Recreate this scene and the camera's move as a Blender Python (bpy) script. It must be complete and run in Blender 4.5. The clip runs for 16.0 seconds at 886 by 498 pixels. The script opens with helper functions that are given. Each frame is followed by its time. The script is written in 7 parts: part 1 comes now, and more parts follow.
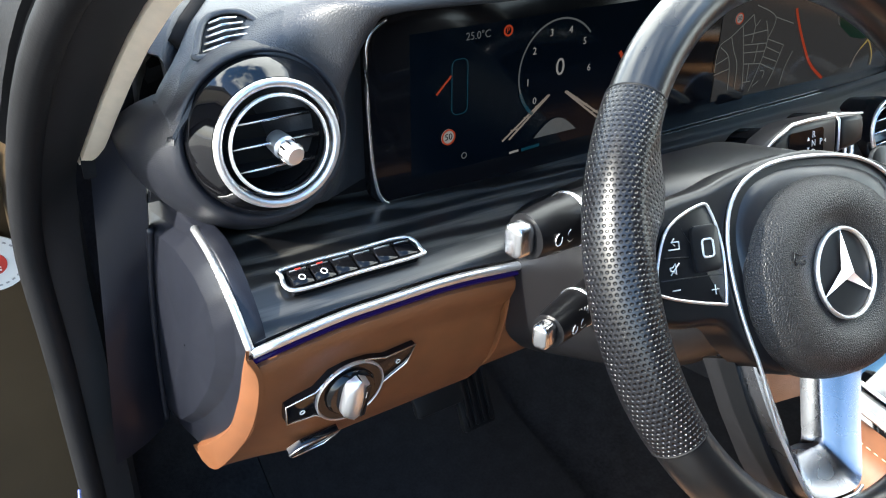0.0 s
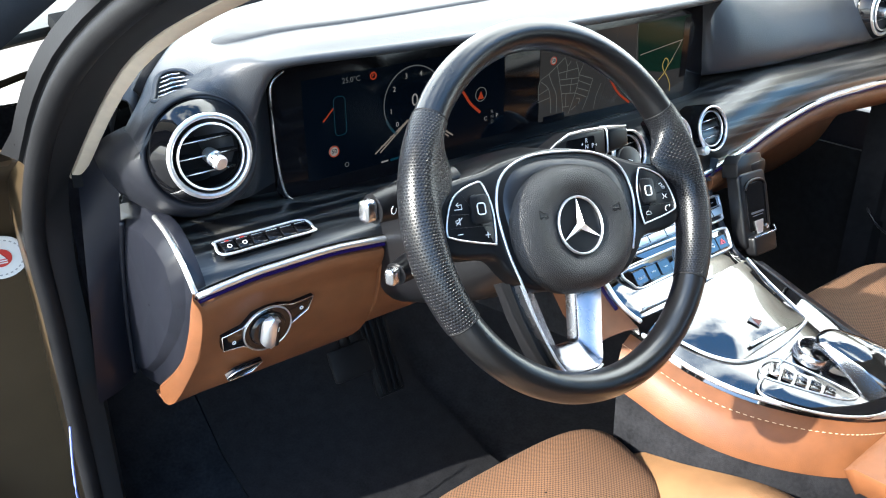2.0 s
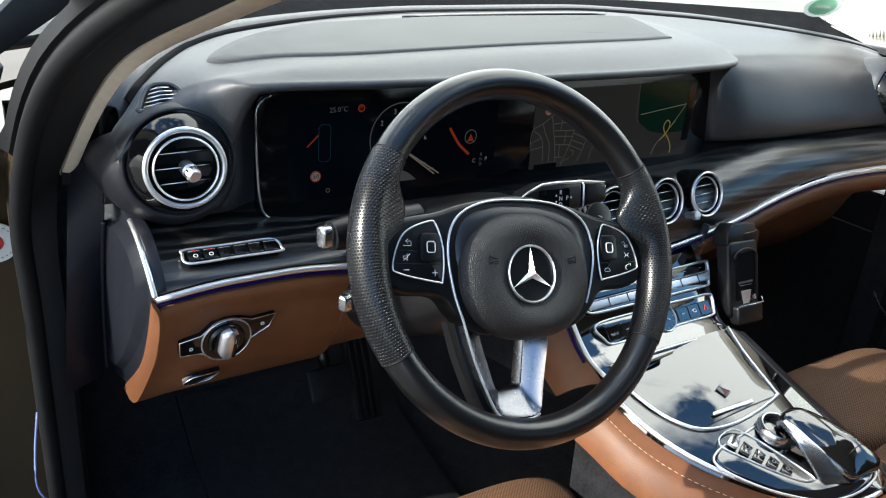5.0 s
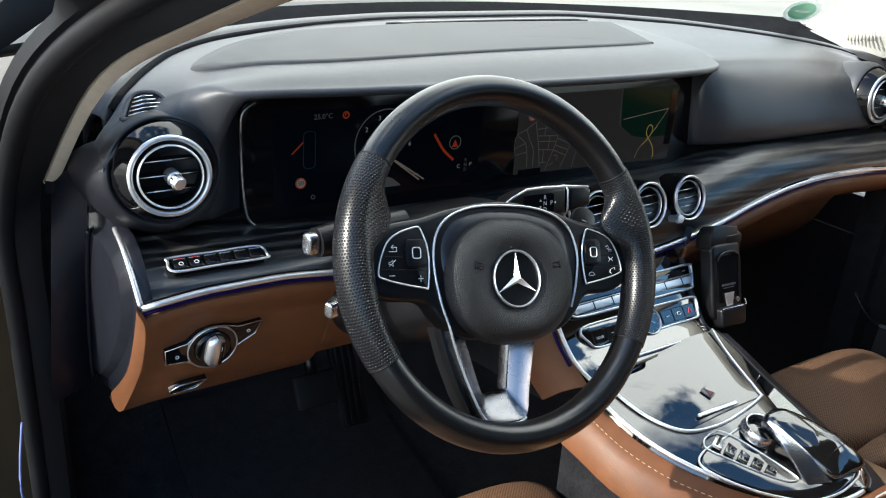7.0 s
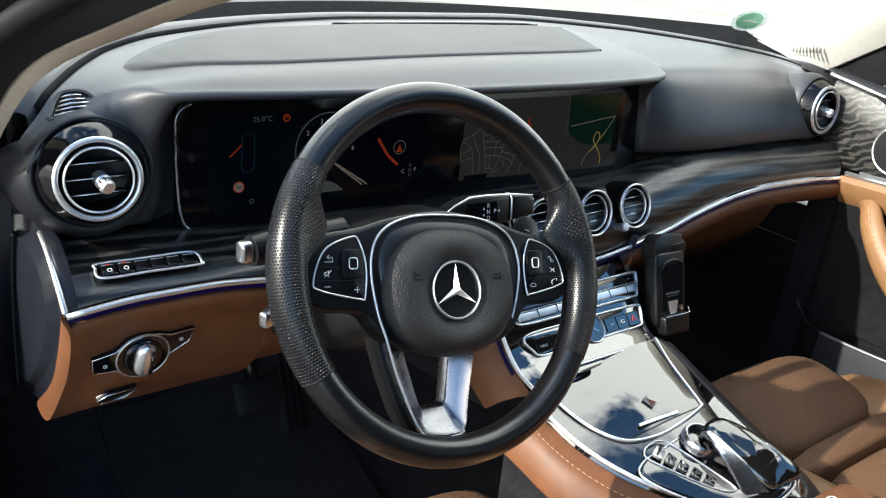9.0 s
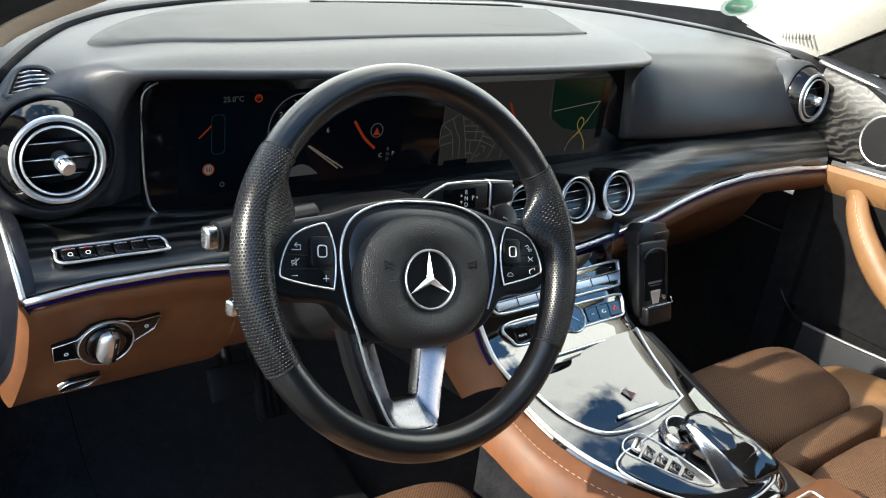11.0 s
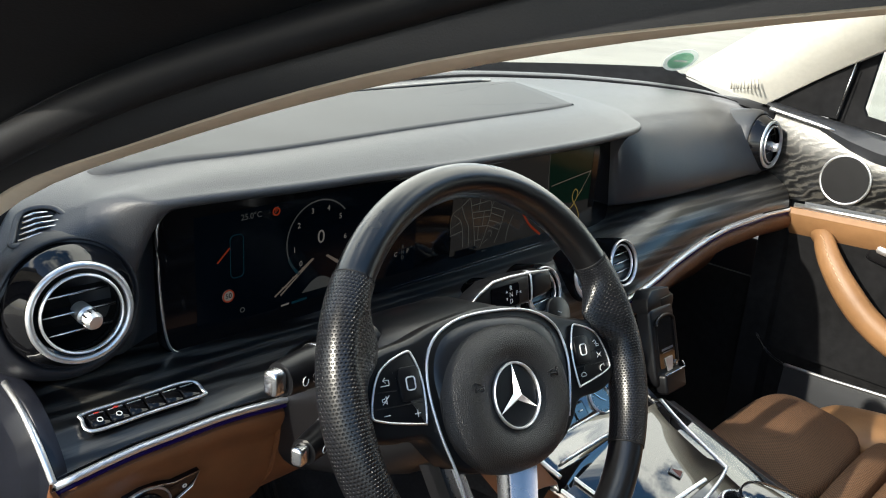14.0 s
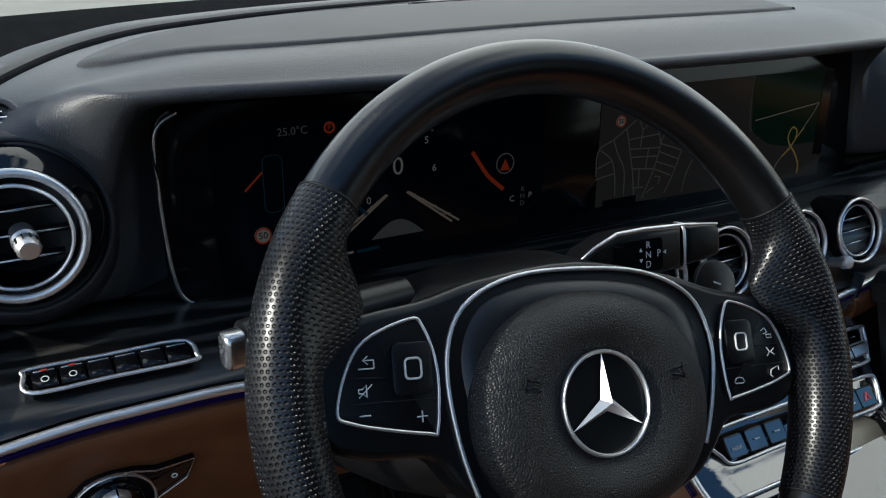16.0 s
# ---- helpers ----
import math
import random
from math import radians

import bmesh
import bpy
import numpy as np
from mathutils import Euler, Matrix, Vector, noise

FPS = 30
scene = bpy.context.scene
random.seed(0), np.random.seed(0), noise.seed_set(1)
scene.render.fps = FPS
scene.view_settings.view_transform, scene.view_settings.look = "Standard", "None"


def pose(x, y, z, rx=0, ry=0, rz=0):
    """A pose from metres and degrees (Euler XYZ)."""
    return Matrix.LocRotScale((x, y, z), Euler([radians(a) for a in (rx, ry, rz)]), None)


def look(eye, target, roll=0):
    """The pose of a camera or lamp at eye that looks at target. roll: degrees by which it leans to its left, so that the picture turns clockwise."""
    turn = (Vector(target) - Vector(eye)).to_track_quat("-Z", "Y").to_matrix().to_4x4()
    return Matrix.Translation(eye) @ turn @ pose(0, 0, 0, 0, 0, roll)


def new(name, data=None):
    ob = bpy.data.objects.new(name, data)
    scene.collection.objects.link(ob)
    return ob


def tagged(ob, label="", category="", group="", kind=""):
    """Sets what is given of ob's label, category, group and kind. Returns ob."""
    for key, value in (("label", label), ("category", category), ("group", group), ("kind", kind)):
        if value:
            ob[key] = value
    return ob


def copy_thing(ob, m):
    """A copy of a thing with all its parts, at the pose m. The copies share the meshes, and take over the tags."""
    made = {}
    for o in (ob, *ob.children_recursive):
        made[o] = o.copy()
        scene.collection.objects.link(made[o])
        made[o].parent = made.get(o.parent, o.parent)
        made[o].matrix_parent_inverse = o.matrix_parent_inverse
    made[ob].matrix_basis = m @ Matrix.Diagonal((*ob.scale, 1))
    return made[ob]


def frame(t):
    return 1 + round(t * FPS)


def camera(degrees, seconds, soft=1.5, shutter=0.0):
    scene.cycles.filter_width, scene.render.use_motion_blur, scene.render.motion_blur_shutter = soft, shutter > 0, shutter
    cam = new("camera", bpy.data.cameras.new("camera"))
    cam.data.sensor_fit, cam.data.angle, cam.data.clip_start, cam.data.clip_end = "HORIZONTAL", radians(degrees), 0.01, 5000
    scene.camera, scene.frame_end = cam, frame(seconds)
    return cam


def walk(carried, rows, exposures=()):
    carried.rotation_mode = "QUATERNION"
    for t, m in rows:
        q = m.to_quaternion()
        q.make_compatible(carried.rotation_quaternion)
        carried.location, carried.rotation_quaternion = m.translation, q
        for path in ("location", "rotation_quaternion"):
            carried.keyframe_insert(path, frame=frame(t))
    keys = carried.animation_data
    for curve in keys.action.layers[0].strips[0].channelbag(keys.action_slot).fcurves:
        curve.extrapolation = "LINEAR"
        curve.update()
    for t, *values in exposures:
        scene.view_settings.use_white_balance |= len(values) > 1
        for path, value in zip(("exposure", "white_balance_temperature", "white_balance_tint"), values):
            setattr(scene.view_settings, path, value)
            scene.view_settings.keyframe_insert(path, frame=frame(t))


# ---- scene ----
cam = camera(55.4, 16.0, soft=1.1)
PATH = [
    (0, (-0.841, 0.129, 1.141), (0.154, 1.600, 0.220), 0.2),
    (0.5, (-0.842, 0.126, 1.143), (0.153, 1.530, 0.123), 0.7),
    (1, (-0.857, 0.105, 1.159), (0.169, 1.453, 0.095), 0.6),
    (1.5, (-0.926, -0.026, 1.189), (0.141, 1.379, 0.246), 0.1),
    (2, (-0.938, -0.138, 1.213), (0.167, 1.297, 0.365), -0.6),
    (2.5, (-0.896, -0.108, 1.218), (0.250, 1.292, 0.366), -0.4),
    (3, (-0.910, -0.125, 1.231), (0.256, 1.246, 0.359), 2.8),
    (3.5, (-0.912, -0.186, 1.233), (0.172, 1.294, 0.435), 4.9),
    (4, (-0.889, -0.197, 1.223), (0.132, 1.334, 0.441), 5.1),
    (4.5, (-0.882, -0.197, 1.224), (0.137, 1.331, 0.434), 4.7),
    (5, (-0.878, -0.202, 1.226), (0.159, 1.320, 0.448), 4.5),
    (5.2, (-0.875, -0.205, 1.221), (0.175, 1.317, 0.458), 4.3),
    (7.3, (-0.880, -0.205, 1.229), (0.191, 1.299, 0.459), 4.3),
    (7.5, (-0.880, -0.205, 1.229), (0.186, 1.298, 0.450), 4.0),
    (8, (-0.883, -0.209, 1.237), (0.172, 1.294, 0.443), 3.7),
    (8.5, (-0.879, -0.211, 1.230), (0.220, 1.278, 0.473), 4.5),
    (8.7, (-0.870, -0.204, 1.236), (0.270, 1.256, 0.484), 5.9),
    (11, (-0.829, -0.184, 1.232), (0.339, 1.229, 0.433), 7.5),
    (11.5, (-0.832, -0.190, 1.238), (0.305, 1.246, 0.435), 6.7),
    (12, (-0.825, -0.191, 1.243), (0.281, 1.272, 0.445), 5.3),
    (12.5, (-0.831, -0.192, 1.234), (0.272, 1.294, 0.476), 4.7),
    (13, (-0.833, -0.180, 1.230), (0.303, 1.296, 0.499), 5.9),
    (13.5, (-0.857, -0.131, 1.239), (0.371, 1.265, 0.502), 6.5),
    (14, (-0.899, -0.016, 1.236), (0.487, 1.271, 0.587), 3.8),
    (14.5, (-0.816, 0.020, 1.188), (0.449, 1.408, 0.501), 2.2),
    (15, (-0.741, 0.069, 1.130), (0.273, 1.690, 0.541), 0.9),
    (15.5, (-0.659, 0.059, 1.137), (0.287, 1.714, 0.533), 1.8),
    (16, (-0.651, 0.064, 1.128), (0.251, 1.702, 0.419), 0.2),
]
EXPOSURES = [(0.0, 2.28, 6500, 5), (2.0, 2.38, 6350, 5), (3.5, 1.53, 6500, 5), (5.0, 1.3, 6550, 5), (7.5, 1.13, 6500, 5), (8.5, 1.23, 6600, 5), (11.0, 1.35, 6850, 5), (12.5, 1.45, 7000, 5), (13.5, 1.23, 6950, 5), (14.5, 0.88, 6900, 5), (15.3, 0.55, 6650, 5), (16.0, 0.08, 6400, 5)]
walk(cam, [(t, look(eye, target, roll)) for t, eye, target, roll in PATH], EXPOSURES)

# ---- light ----
SUN_TO = Vector((-0.84, 0.10, 0.46)).normalized()
world = bpy.data.worlds.new("sky")
scene.world = world
world.use_nodes = True
wn, wl = world.node_tree.nodes, world.node_tree.links
wn.clear()
w_out = wn.new("ShaderNodeOutputWorld")
w_bg = wn.new("ShaderNodeBackground")
w_sky = wn.new("ShaderNodeTexSky")
w_sky.sky_type = "NISHITA"
w_sky.sun_disc = False
w_sky.sun_elevation = math.asin(SUN_TO.z)
w_sky.sun_rotation = math.atan2(SUN_TO.x, SUN_TO.y)
w_geo = wn.new("ShaderNodeTexCoord")
w_map = wn.new("ShaderNodeMapping")
w_map.inputs["Scale"].default_value = (1.0, 1.0, 1.6)
w_map.inputs["Location"].default_value = (0.45, 0.2, 0.0)
w_noise = wn.new("ShaderNodeTexNoise")
w_noise.inputs["Scale"].default_value = 2.3
w_noise.inputs["Detail"].default_value = 7.0
w_noise.inputs["Roughness"].default_value = 0.58
w_ramp = wn.new("ShaderNodeValToRGB")
w_ramp.color_ramp.elements[0].position = 0.515
w_ramp.color_ramp.elements[1].position = 0.60
w_mix = wn.new("ShaderNodeMixRGB")
w_mix.inputs[2].default_value = (26.0, 26.0, 26.4, 1)
wl.new(w_geo.outputs["Generated"], w_map.inputs["Vector"])
wl.new(w_map.outputs[0], w_noise.inputs["Vector"])
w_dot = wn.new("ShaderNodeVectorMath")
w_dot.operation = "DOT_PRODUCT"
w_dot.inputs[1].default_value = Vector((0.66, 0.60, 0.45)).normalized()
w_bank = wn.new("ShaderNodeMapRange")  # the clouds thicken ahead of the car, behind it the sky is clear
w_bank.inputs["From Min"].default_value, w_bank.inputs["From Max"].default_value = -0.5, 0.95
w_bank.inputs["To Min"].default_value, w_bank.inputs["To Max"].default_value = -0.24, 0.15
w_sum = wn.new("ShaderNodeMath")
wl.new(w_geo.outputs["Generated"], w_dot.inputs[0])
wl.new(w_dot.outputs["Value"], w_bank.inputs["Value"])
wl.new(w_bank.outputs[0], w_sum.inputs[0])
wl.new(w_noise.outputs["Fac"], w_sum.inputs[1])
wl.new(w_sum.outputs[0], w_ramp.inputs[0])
w_sep = wn.new("ShaderNodeSeparateXYZ")
w_haze = wn.new("ShaderNodeMapRange")
w_haze.inputs["From Min"].default_value, w_haze.inputs["From Max"].default_value = 0.02, 0.27
w_haze.inputs["To Min"].default_value, w_haze.inputs["To Max"].default_value = 1.0, 0.0
wl.new(w_geo.outputs["Generated"], w_sep.inputs[0])
wl.new(w_sep.outputs["Z"], w_haze.inputs["Value"])
w_glow = wn.new("ShaderNodeMixRGB")
w_glow.inputs[2].default_value = (12.0, 12.6, 13.6, 1)
wl.new(w_ramp.outputs[0], w_mix.inputs[0])
wl.new(w_haze.outputs[0], w_glow.inputs[0])
wl.new(w_mix.outputs[0], w_glow.inputs[1])
w_blue = wn.new("ShaderNodeHueSaturation")
w_blue.inputs["Saturation"].default_value, w_blue.inputs["Value"].default_value = 1.25, 2.5
wl.new(w_sky.outputs[0], w_blue.inputs["Color"])
wl.new(w_blue.outputs[0], w_mix.inputs[1])
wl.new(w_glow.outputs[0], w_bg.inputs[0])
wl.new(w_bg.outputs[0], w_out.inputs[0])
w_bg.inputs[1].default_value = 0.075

sun_data = bpy.data.lights.new("sun", "SUN")
sun_data.energy, sun_data.angle, sun_data.color = 3.3, radians(0.6), (1.0, 0.96, 0.90)
sun = new("sun", sun_data)
sun.matrix_world = look(SUN_TO * 20, (0, 0, 0))


# ---- materials ----
def material(name, color, rough=0.5, metal=0.0, vary=0.15, scale=60.0, bump=0.0, bump_scale=400.0, bump_kind="noise", coat=0.0, spec=0.5, rough_vary=0.06, sheen=0.0, coat_rough=0.05, ior=1.5):
    m = bpy.data.materials.new(name)
    m.use_nodes = True
    n, l = m.node_tree.nodes, m.node_tree.links
    b = n["Principled BSDF"]
    b.inputs["Roughness"].default_value, b.inputs["Metallic"].default_value = rough, metal
    b.inputs["Coat Weight"].default_value, b.inputs["Coat Roughness"].default_value = coat, coat_rough
    b.inputs["Specular IOR Level"].default_value = spec
    b.inputs["IOR"].default_value = ior
    b.inputs["Sheen Weight"].default_value, b.inputs["Sheen Roughness"].default_value = sheen, 0.35
    tc = n.new("ShaderNodeTexCoord")
    if vary:
        big, small, mixn = n.new("ShaderNodeTexNoise"), n.new("ShaderNodeTexNoise"), n.new("ShaderNodeMath")
        big.inputs["Scale"].default_value, small.inputs["Scale"].default_value = scale * 0.15, scale
        big.inputs["Detail"].default_value = small.inputs["Detail"].default_value = 5
        mixn.operation = "ADD"
        l.new(tc.outputs["Object"], big.inputs["Vector"]), l.new(tc.outputs["Object"], small.inputs["Vector"])
        l.new(big.outputs["Fac"], mixn.inputs[0]), l.new(small.outputs["Fac"], mixn.inputs[1])
        ramp = n.new("ShaderNodeValToRGB")
        ramp.color_ramp.elements[0].position, ramp.color_ramp.elements[1].position = 0.35, 0.65
        ramp.color_ramp.elements[0].color = (*[c * (1 - vary) for c in color], 1)
        ramp.color_ramp.elements[1].color = (*[min(1, c * (1 + vary)) for c in color], 1)
        half = n.new("ShaderNodeMath")
        half.operation = "MULTIPLY"
        half.inputs[1].default_value = 0.5
        l.new(mixn.outputs[0], half.inputs[0]), l.new(half.outputs[0], ramp.inputs[0])
        l.new(ramp.outputs[0], b.inputs["Base Color"])
        rr = n.new("ShaderNodeMapRange")
        rr.inputs["From Min"].default_value, rr.inputs["From Max"].default_value = 0.3, 0.7
        rr.inputs["To Min"].default_value, rr.inputs["To Max"].default_value = max(0.02, rough - rough_vary), rough + rough_vary
        l.new(big.outputs["Fac"], rr.inputs["Value"]), l.new(rr.outputs[0], b.inputs["Roughness"])
    else:
        b.inputs["Base Color"].default_value = (*color, 1)
    if bump:
        bp = n.new("ShaderNodeBump")
        bp.inputs["Strength"].default_value, bp.inputs["Distance"].default_value = bump, 0.0006
        if bump_kind == "leather":
            t = n.new("ShaderNodeTexVoronoi")
            t.feature = "DISTANCE_TO_EDGE"
            t.inputs["Scale"].default_value = bump_scale
            pw = n.new("ShaderNodeMath")
            pw.operation = "POWER"
            pw.inputs[1].default_value = 0.4
            l.new(t.outputs["Distance"], pw.inputs[0])
            src = pw.outputs[0]
        else:
            t = n.new("ShaderNodeTexNoise")
            t.inputs["Scale"].default_value = bump_scale
            t.inputs["Detail"].default_value = 3
            src = t.outputs["Fac"]
        l.new(tc.outputs["Object"], t.inputs["Vector"])
        l.new(src, bp.inputs["Height"]), l.new(bp.outputs[0], b.inputs["Normal"])
    return m


def glow(name, color, strength):
    m = bpy.data.materials.new(name)
    m.use_nodes = True
    b = m.node_tree.nodes["Principled BSDF"]
    b.inputs["Base Color"].default_value = (*[c * 0.03 for c in color], 1)
    b.inputs["Roughness"].default_value = 0.1
    b.inputs["Specular IOR Level"].default_value = 0.12
    b.inputs["Emission Color"].default_value = (*color, 1)
    b.inputs["Emission Strength"].default_value = strength * 0.5
    return m


def wood_material():
    m = material("open_pore_ash", (0.045, 0.043, 0.042), 0.30, spec=0.85, bump=0.0, vary=0)
    n, l = m.node_tree.nodes, m.node_tree.links
    b = n["Principled BSDF"]
    tc, mp = n.new("ShaderNodeTexCoord"), n.new("ShaderNodeMapping")
    mp.inputs["Scale"].default_value = (2.2, 26.0, 46.0)
    warp = n.new("ShaderNodeTexNoise")
    warp.inputs["Scale"].default_value, warp.inputs["Detail"].default_value = 1.1, 2
    add = n.new("ShaderNodeVectorMath")
    add.operation = "MULTIPLY_ADD"
    add.inputs[1].default_value = (0.9, 0.9, 0.9)
    rings = n.new("ShaderNodeTexWave")
    rings.bands_direction = "DIAGONAL"
    rings.inputs["Scale"].default_value, rings.inputs["Distortion"].default_value = 0.9, 3.5
    rings.inputs["Detail"].default_value, rings.inputs["Detail Scale"].default_value = 3.0, 1.6
    pore_map = n.new("ShaderNodeMapping")
    pore_map.inputs["Scale"].default_value = (14.0, 420.0, 520.0)
    pores = n.new("ShaderNodeTexNoise")
    pores.inputs["Scale"].default_value, pores.inputs["Detail"].default_value = 1.0, 4
    l.new(tc.outputs["Object"], mp.inputs["Vector"]), l.new(mp.outputs[0], warp.inputs["Vector"])
    l.new(warp.outputs["Color"], add.inputs[0]), l.new(mp.outputs[0], add.inputs[2])
    l.new(add.outputs[0], rings.inputs["Vector"])
    l.new(tc.outputs["Object"], pore_map.inputs["Vector"]), l.new(pore_map.outputs[0], pores.inputs["Vector"])
    both = n.new("ShaderNodeMath")
    both.operation = "MULTIPLY"
    l.new(rings.outputs["Fac"], both.inputs[0]), l.new(pores.outputs["Fac"], both.inputs[1])
    ramp = n.new("ShaderNodeValToRGB")
    e = ramp.color_ramp.elements
    e[0].position, e[0].color = 0.08, (0.004, 0.004, 0.0045, 1)
    e[1].position, e[1].color = 0.50, (0.066, 0.062, 0.055, 1)
    mid = e.new(0.24)
    mid.color = (0.013, 0.013, 0.0125, 1)
    l.new(both.outputs[0], ramp.inputs[0]), l.new(ramp.outputs[0], b.inputs["Base Color"])
    bp = n.new("ShaderNodeBump")
    bp.inputs["Strength"].default_value, bp.inputs["Distance"].default_value = 0.5, 0.0005
    l.new(both.outputs[0], bp.inputs["Height"]), l.new(bp.outputs[0], b.inputs["Normal"])
    return m


def uv_dots_material(name, color, across, along, rough):
    """Leather with rows of small punched holes, laid out by the mesh's UV map."""
    m = material(name, color, rough, vary=0)
    n, l = m.node_tree.nodes, m.node_tree.links
    b = n["Principled BSDF"]
    uv, sep = n.new("ShaderNodeUVMap"), n.new("ShaderNodeSeparateXYZ")
    l.new(uv.outputs[0], sep.inputs[0])

    def math_node(op, a, v=None, c=None):
        k = n.new("ShaderNodeMath")
        k.operation = op
        for i, x in enumerate((a, v, c)):
            if x is None:
                continue
            if isinstance(x, (int, float)):
                k.inputs[i].default_value = x
            else:
                l.new(x, k.inputs[i])
        return k.outputs[0]

    u = math_node("MULTIPLY", sep.outputs[0], along)
    row = math_node("FLOOR", u)
    odd = math_node("MULTIPLY", math_node("MODULO", row, 2), 0.5)
    v = math_node("ADD", math_node("MULTIPLY", sep.outputs[1], across), odd)
    du = math_node("SUBTRACT", math_node("FRACT", u), 0.5)
    dv = math_node("SUBTRACT", math_node("FRACT", v), 0.5)
    d = math_node("SQRT", math_node("ADD", math_node("MULTIPLY", du, du), math_node("MULTIPLY", dv, dv)))
    hole = n.new("ShaderNodeMapRange")
    hole.inputs["From Min"].default_value, hole.inputs["From Max"].default_value = 0.14, 0.36
    l.new(d, hole.inputs["Value"])
    mix = n.new("ShaderNodeMixRGB")
    mix.inputs[1].default_value, mix.inputs[2].default_value = (*[c * 0.15 for c in color], 1), (*color, 1)
    l.new(hole.outputs[0], mix.inputs[0]), l.new(mix.outputs[0], b.inputs["Base Color"])
    bp = n.new("ShaderNodeBump")
    bp.inputs["Strength"].default_value, bp.inputs["Distance"].default_value = 0.9, 0.0009
    l.new(hole.outputs[0], bp.inputs["Height"]), l.new(bp.outputs[0], b.inputs["Normal"])
    return m


def weave_material():
    """Ribbed, woven seat cloth."""
    m = material("woven_cloth", (0.36, 0.19, 0.09), 0.8, vary=0)
    n, l = m.node_tree.nodes, m.node_tree.links
    b = n["Principled BSDF"]
    tc = n.new("ShaderNodeTexCoord")
    turn_ = n.new("ShaderNodeMapping")
    turn_.inputs["Rotation"].default_value = (0, 0, radians(45))
    k = n.new("ShaderNodeTexVoronoi")
    k.voronoi_dimensions = "2D"
    k.inputs["Scale"].default_value, k.inputs["Randomness"].default_value = 300.0, 0.06
    l.new(tc.outputs["Object"], turn_.inputs["Vector"]), l.new(turn_.outputs[0], k.inputs["Vector"])
    big = n.new("ShaderNodeTexNoise")
    big.inputs["Scale"].default_value = 9.0
    l.new(tc.outputs["Object"], big.inputs["Vector"])
    ramp = n.new("ShaderNodeValToRGB")
    ramp.color_ramp.elements[0].position, ramp.color_ramp.elements[0].color = 0.34, (0.215, 0.103, 0.047, 1)
    ramp.color_ramp.elements[1].position, ramp.color_ramp.elements[1].color = 0.58, (0.050, 0.024, 0.011, 1)
    l.new(k.outputs[0], ramp.inputs[0])
    tint = n.new("ShaderNodeMixRGB")
    tint.blend_type = "MULTIPLY"
    tint.inputs[0].default_value = 0.35
    l.new(ramp.outputs[0], tint.inputs[1]), l.new(big.outputs["Fac"], tint.inputs[2])
    l.new(tint.outputs[0], b.inputs["Base Color"])
    bp = n.new("ShaderNodeBump")
    bp.invert = True
    bp.inputs["Strength"].default_value, bp.inputs["Distance"].default_value = 0.8, 0.0010
    l.new(k.outputs[0], bp.inputs["Height"]), l.new(bp.outputs[0], b.inputs["Normal"])
    return m


def speaker_cloth_material():
    """Dark perforated cover: a fine grid of holes."""
    m = material("perforated_cover", (0.05, 0.05, 0.052), 0.55, vary=0)
    n, l = m.node_tree.nodes, m.node_tree.links
    b = n["Principled BSDF"]
    tc, vo = n.new("ShaderNodeTexCoord"), n.new("ShaderNodeTexVoronoi")
    vo.inputs["Scale"].default_value, vo.inputs["Randomness"].default_value = 330.0, 0.0
    l.new(tc.outputs["Object"], vo.inputs["Vector"])
    ramp = n.new("ShaderNodeValToRGB")
    ramp.color_ramp.elements[0].position, ramp.color_ramp.elements[0].color = 0.25, (0.018, 0.018, 0.018, 1)
    ramp.color_ramp.elements[1].position, ramp.color_ramp.elements[1].color = 0.40, (0.035, 0.036, 0.038, 1)
    l.new(vo.outputs["Distance"], ramp.inputs[0]), l.new(ramp.outputs[0], b.inputs["Base Color"])
    return m


def glass_material():
    m = bpy.data.materials.new("window_glass")
    m.use_nodes = True
    n, l = m.node_tree.nodes, m.node_tree.links
    n.clear()
    out, mix, tr, gl = (n.new("ShaderNode" + k) for k in ("OutputMaterial", "MixShader", "BsdfTransparent", "BsdfGlossy"))
    gl.inputs["Roughness"].default_value = 0.01
    tr.inputs["Color"].default_value = (0.93, 0.96, 0.94, 1)
    mix.inputs[0].default_value = 0.03
    l.new(tr.outputs[0], mix.inputs[1]), l.new(gl.outputs[0], mix.inputs[2])
    l.new(mix.outputs[0], out.inputs[0])
    return m


def thin_print(name, color):
    """Printed film that lets light through."""
    m = bpy.data.materials.new(name)
    m.use_nodes = True
    n, l = m.node_tree.nodes, m.node_tree.links
    n.clear()
    out, mix, a, b = (n.new("ShaderNode" + k) for k in ("OutputMaterial", "MixShader", "BsdfDiffuse", "BsdfTranslucent"))
    a.inputs["Color"].default_value = b.inputs["Color"].default_value = (*color, 1)
    mix.inputs[0].default_value = 0.5
    l.new(a.outputs[0], mix.inputs[1]), l.new(b.outputs[0], mix.inputs[2]), l.new(mix.outputs[0], out.inputs[0])
    return m


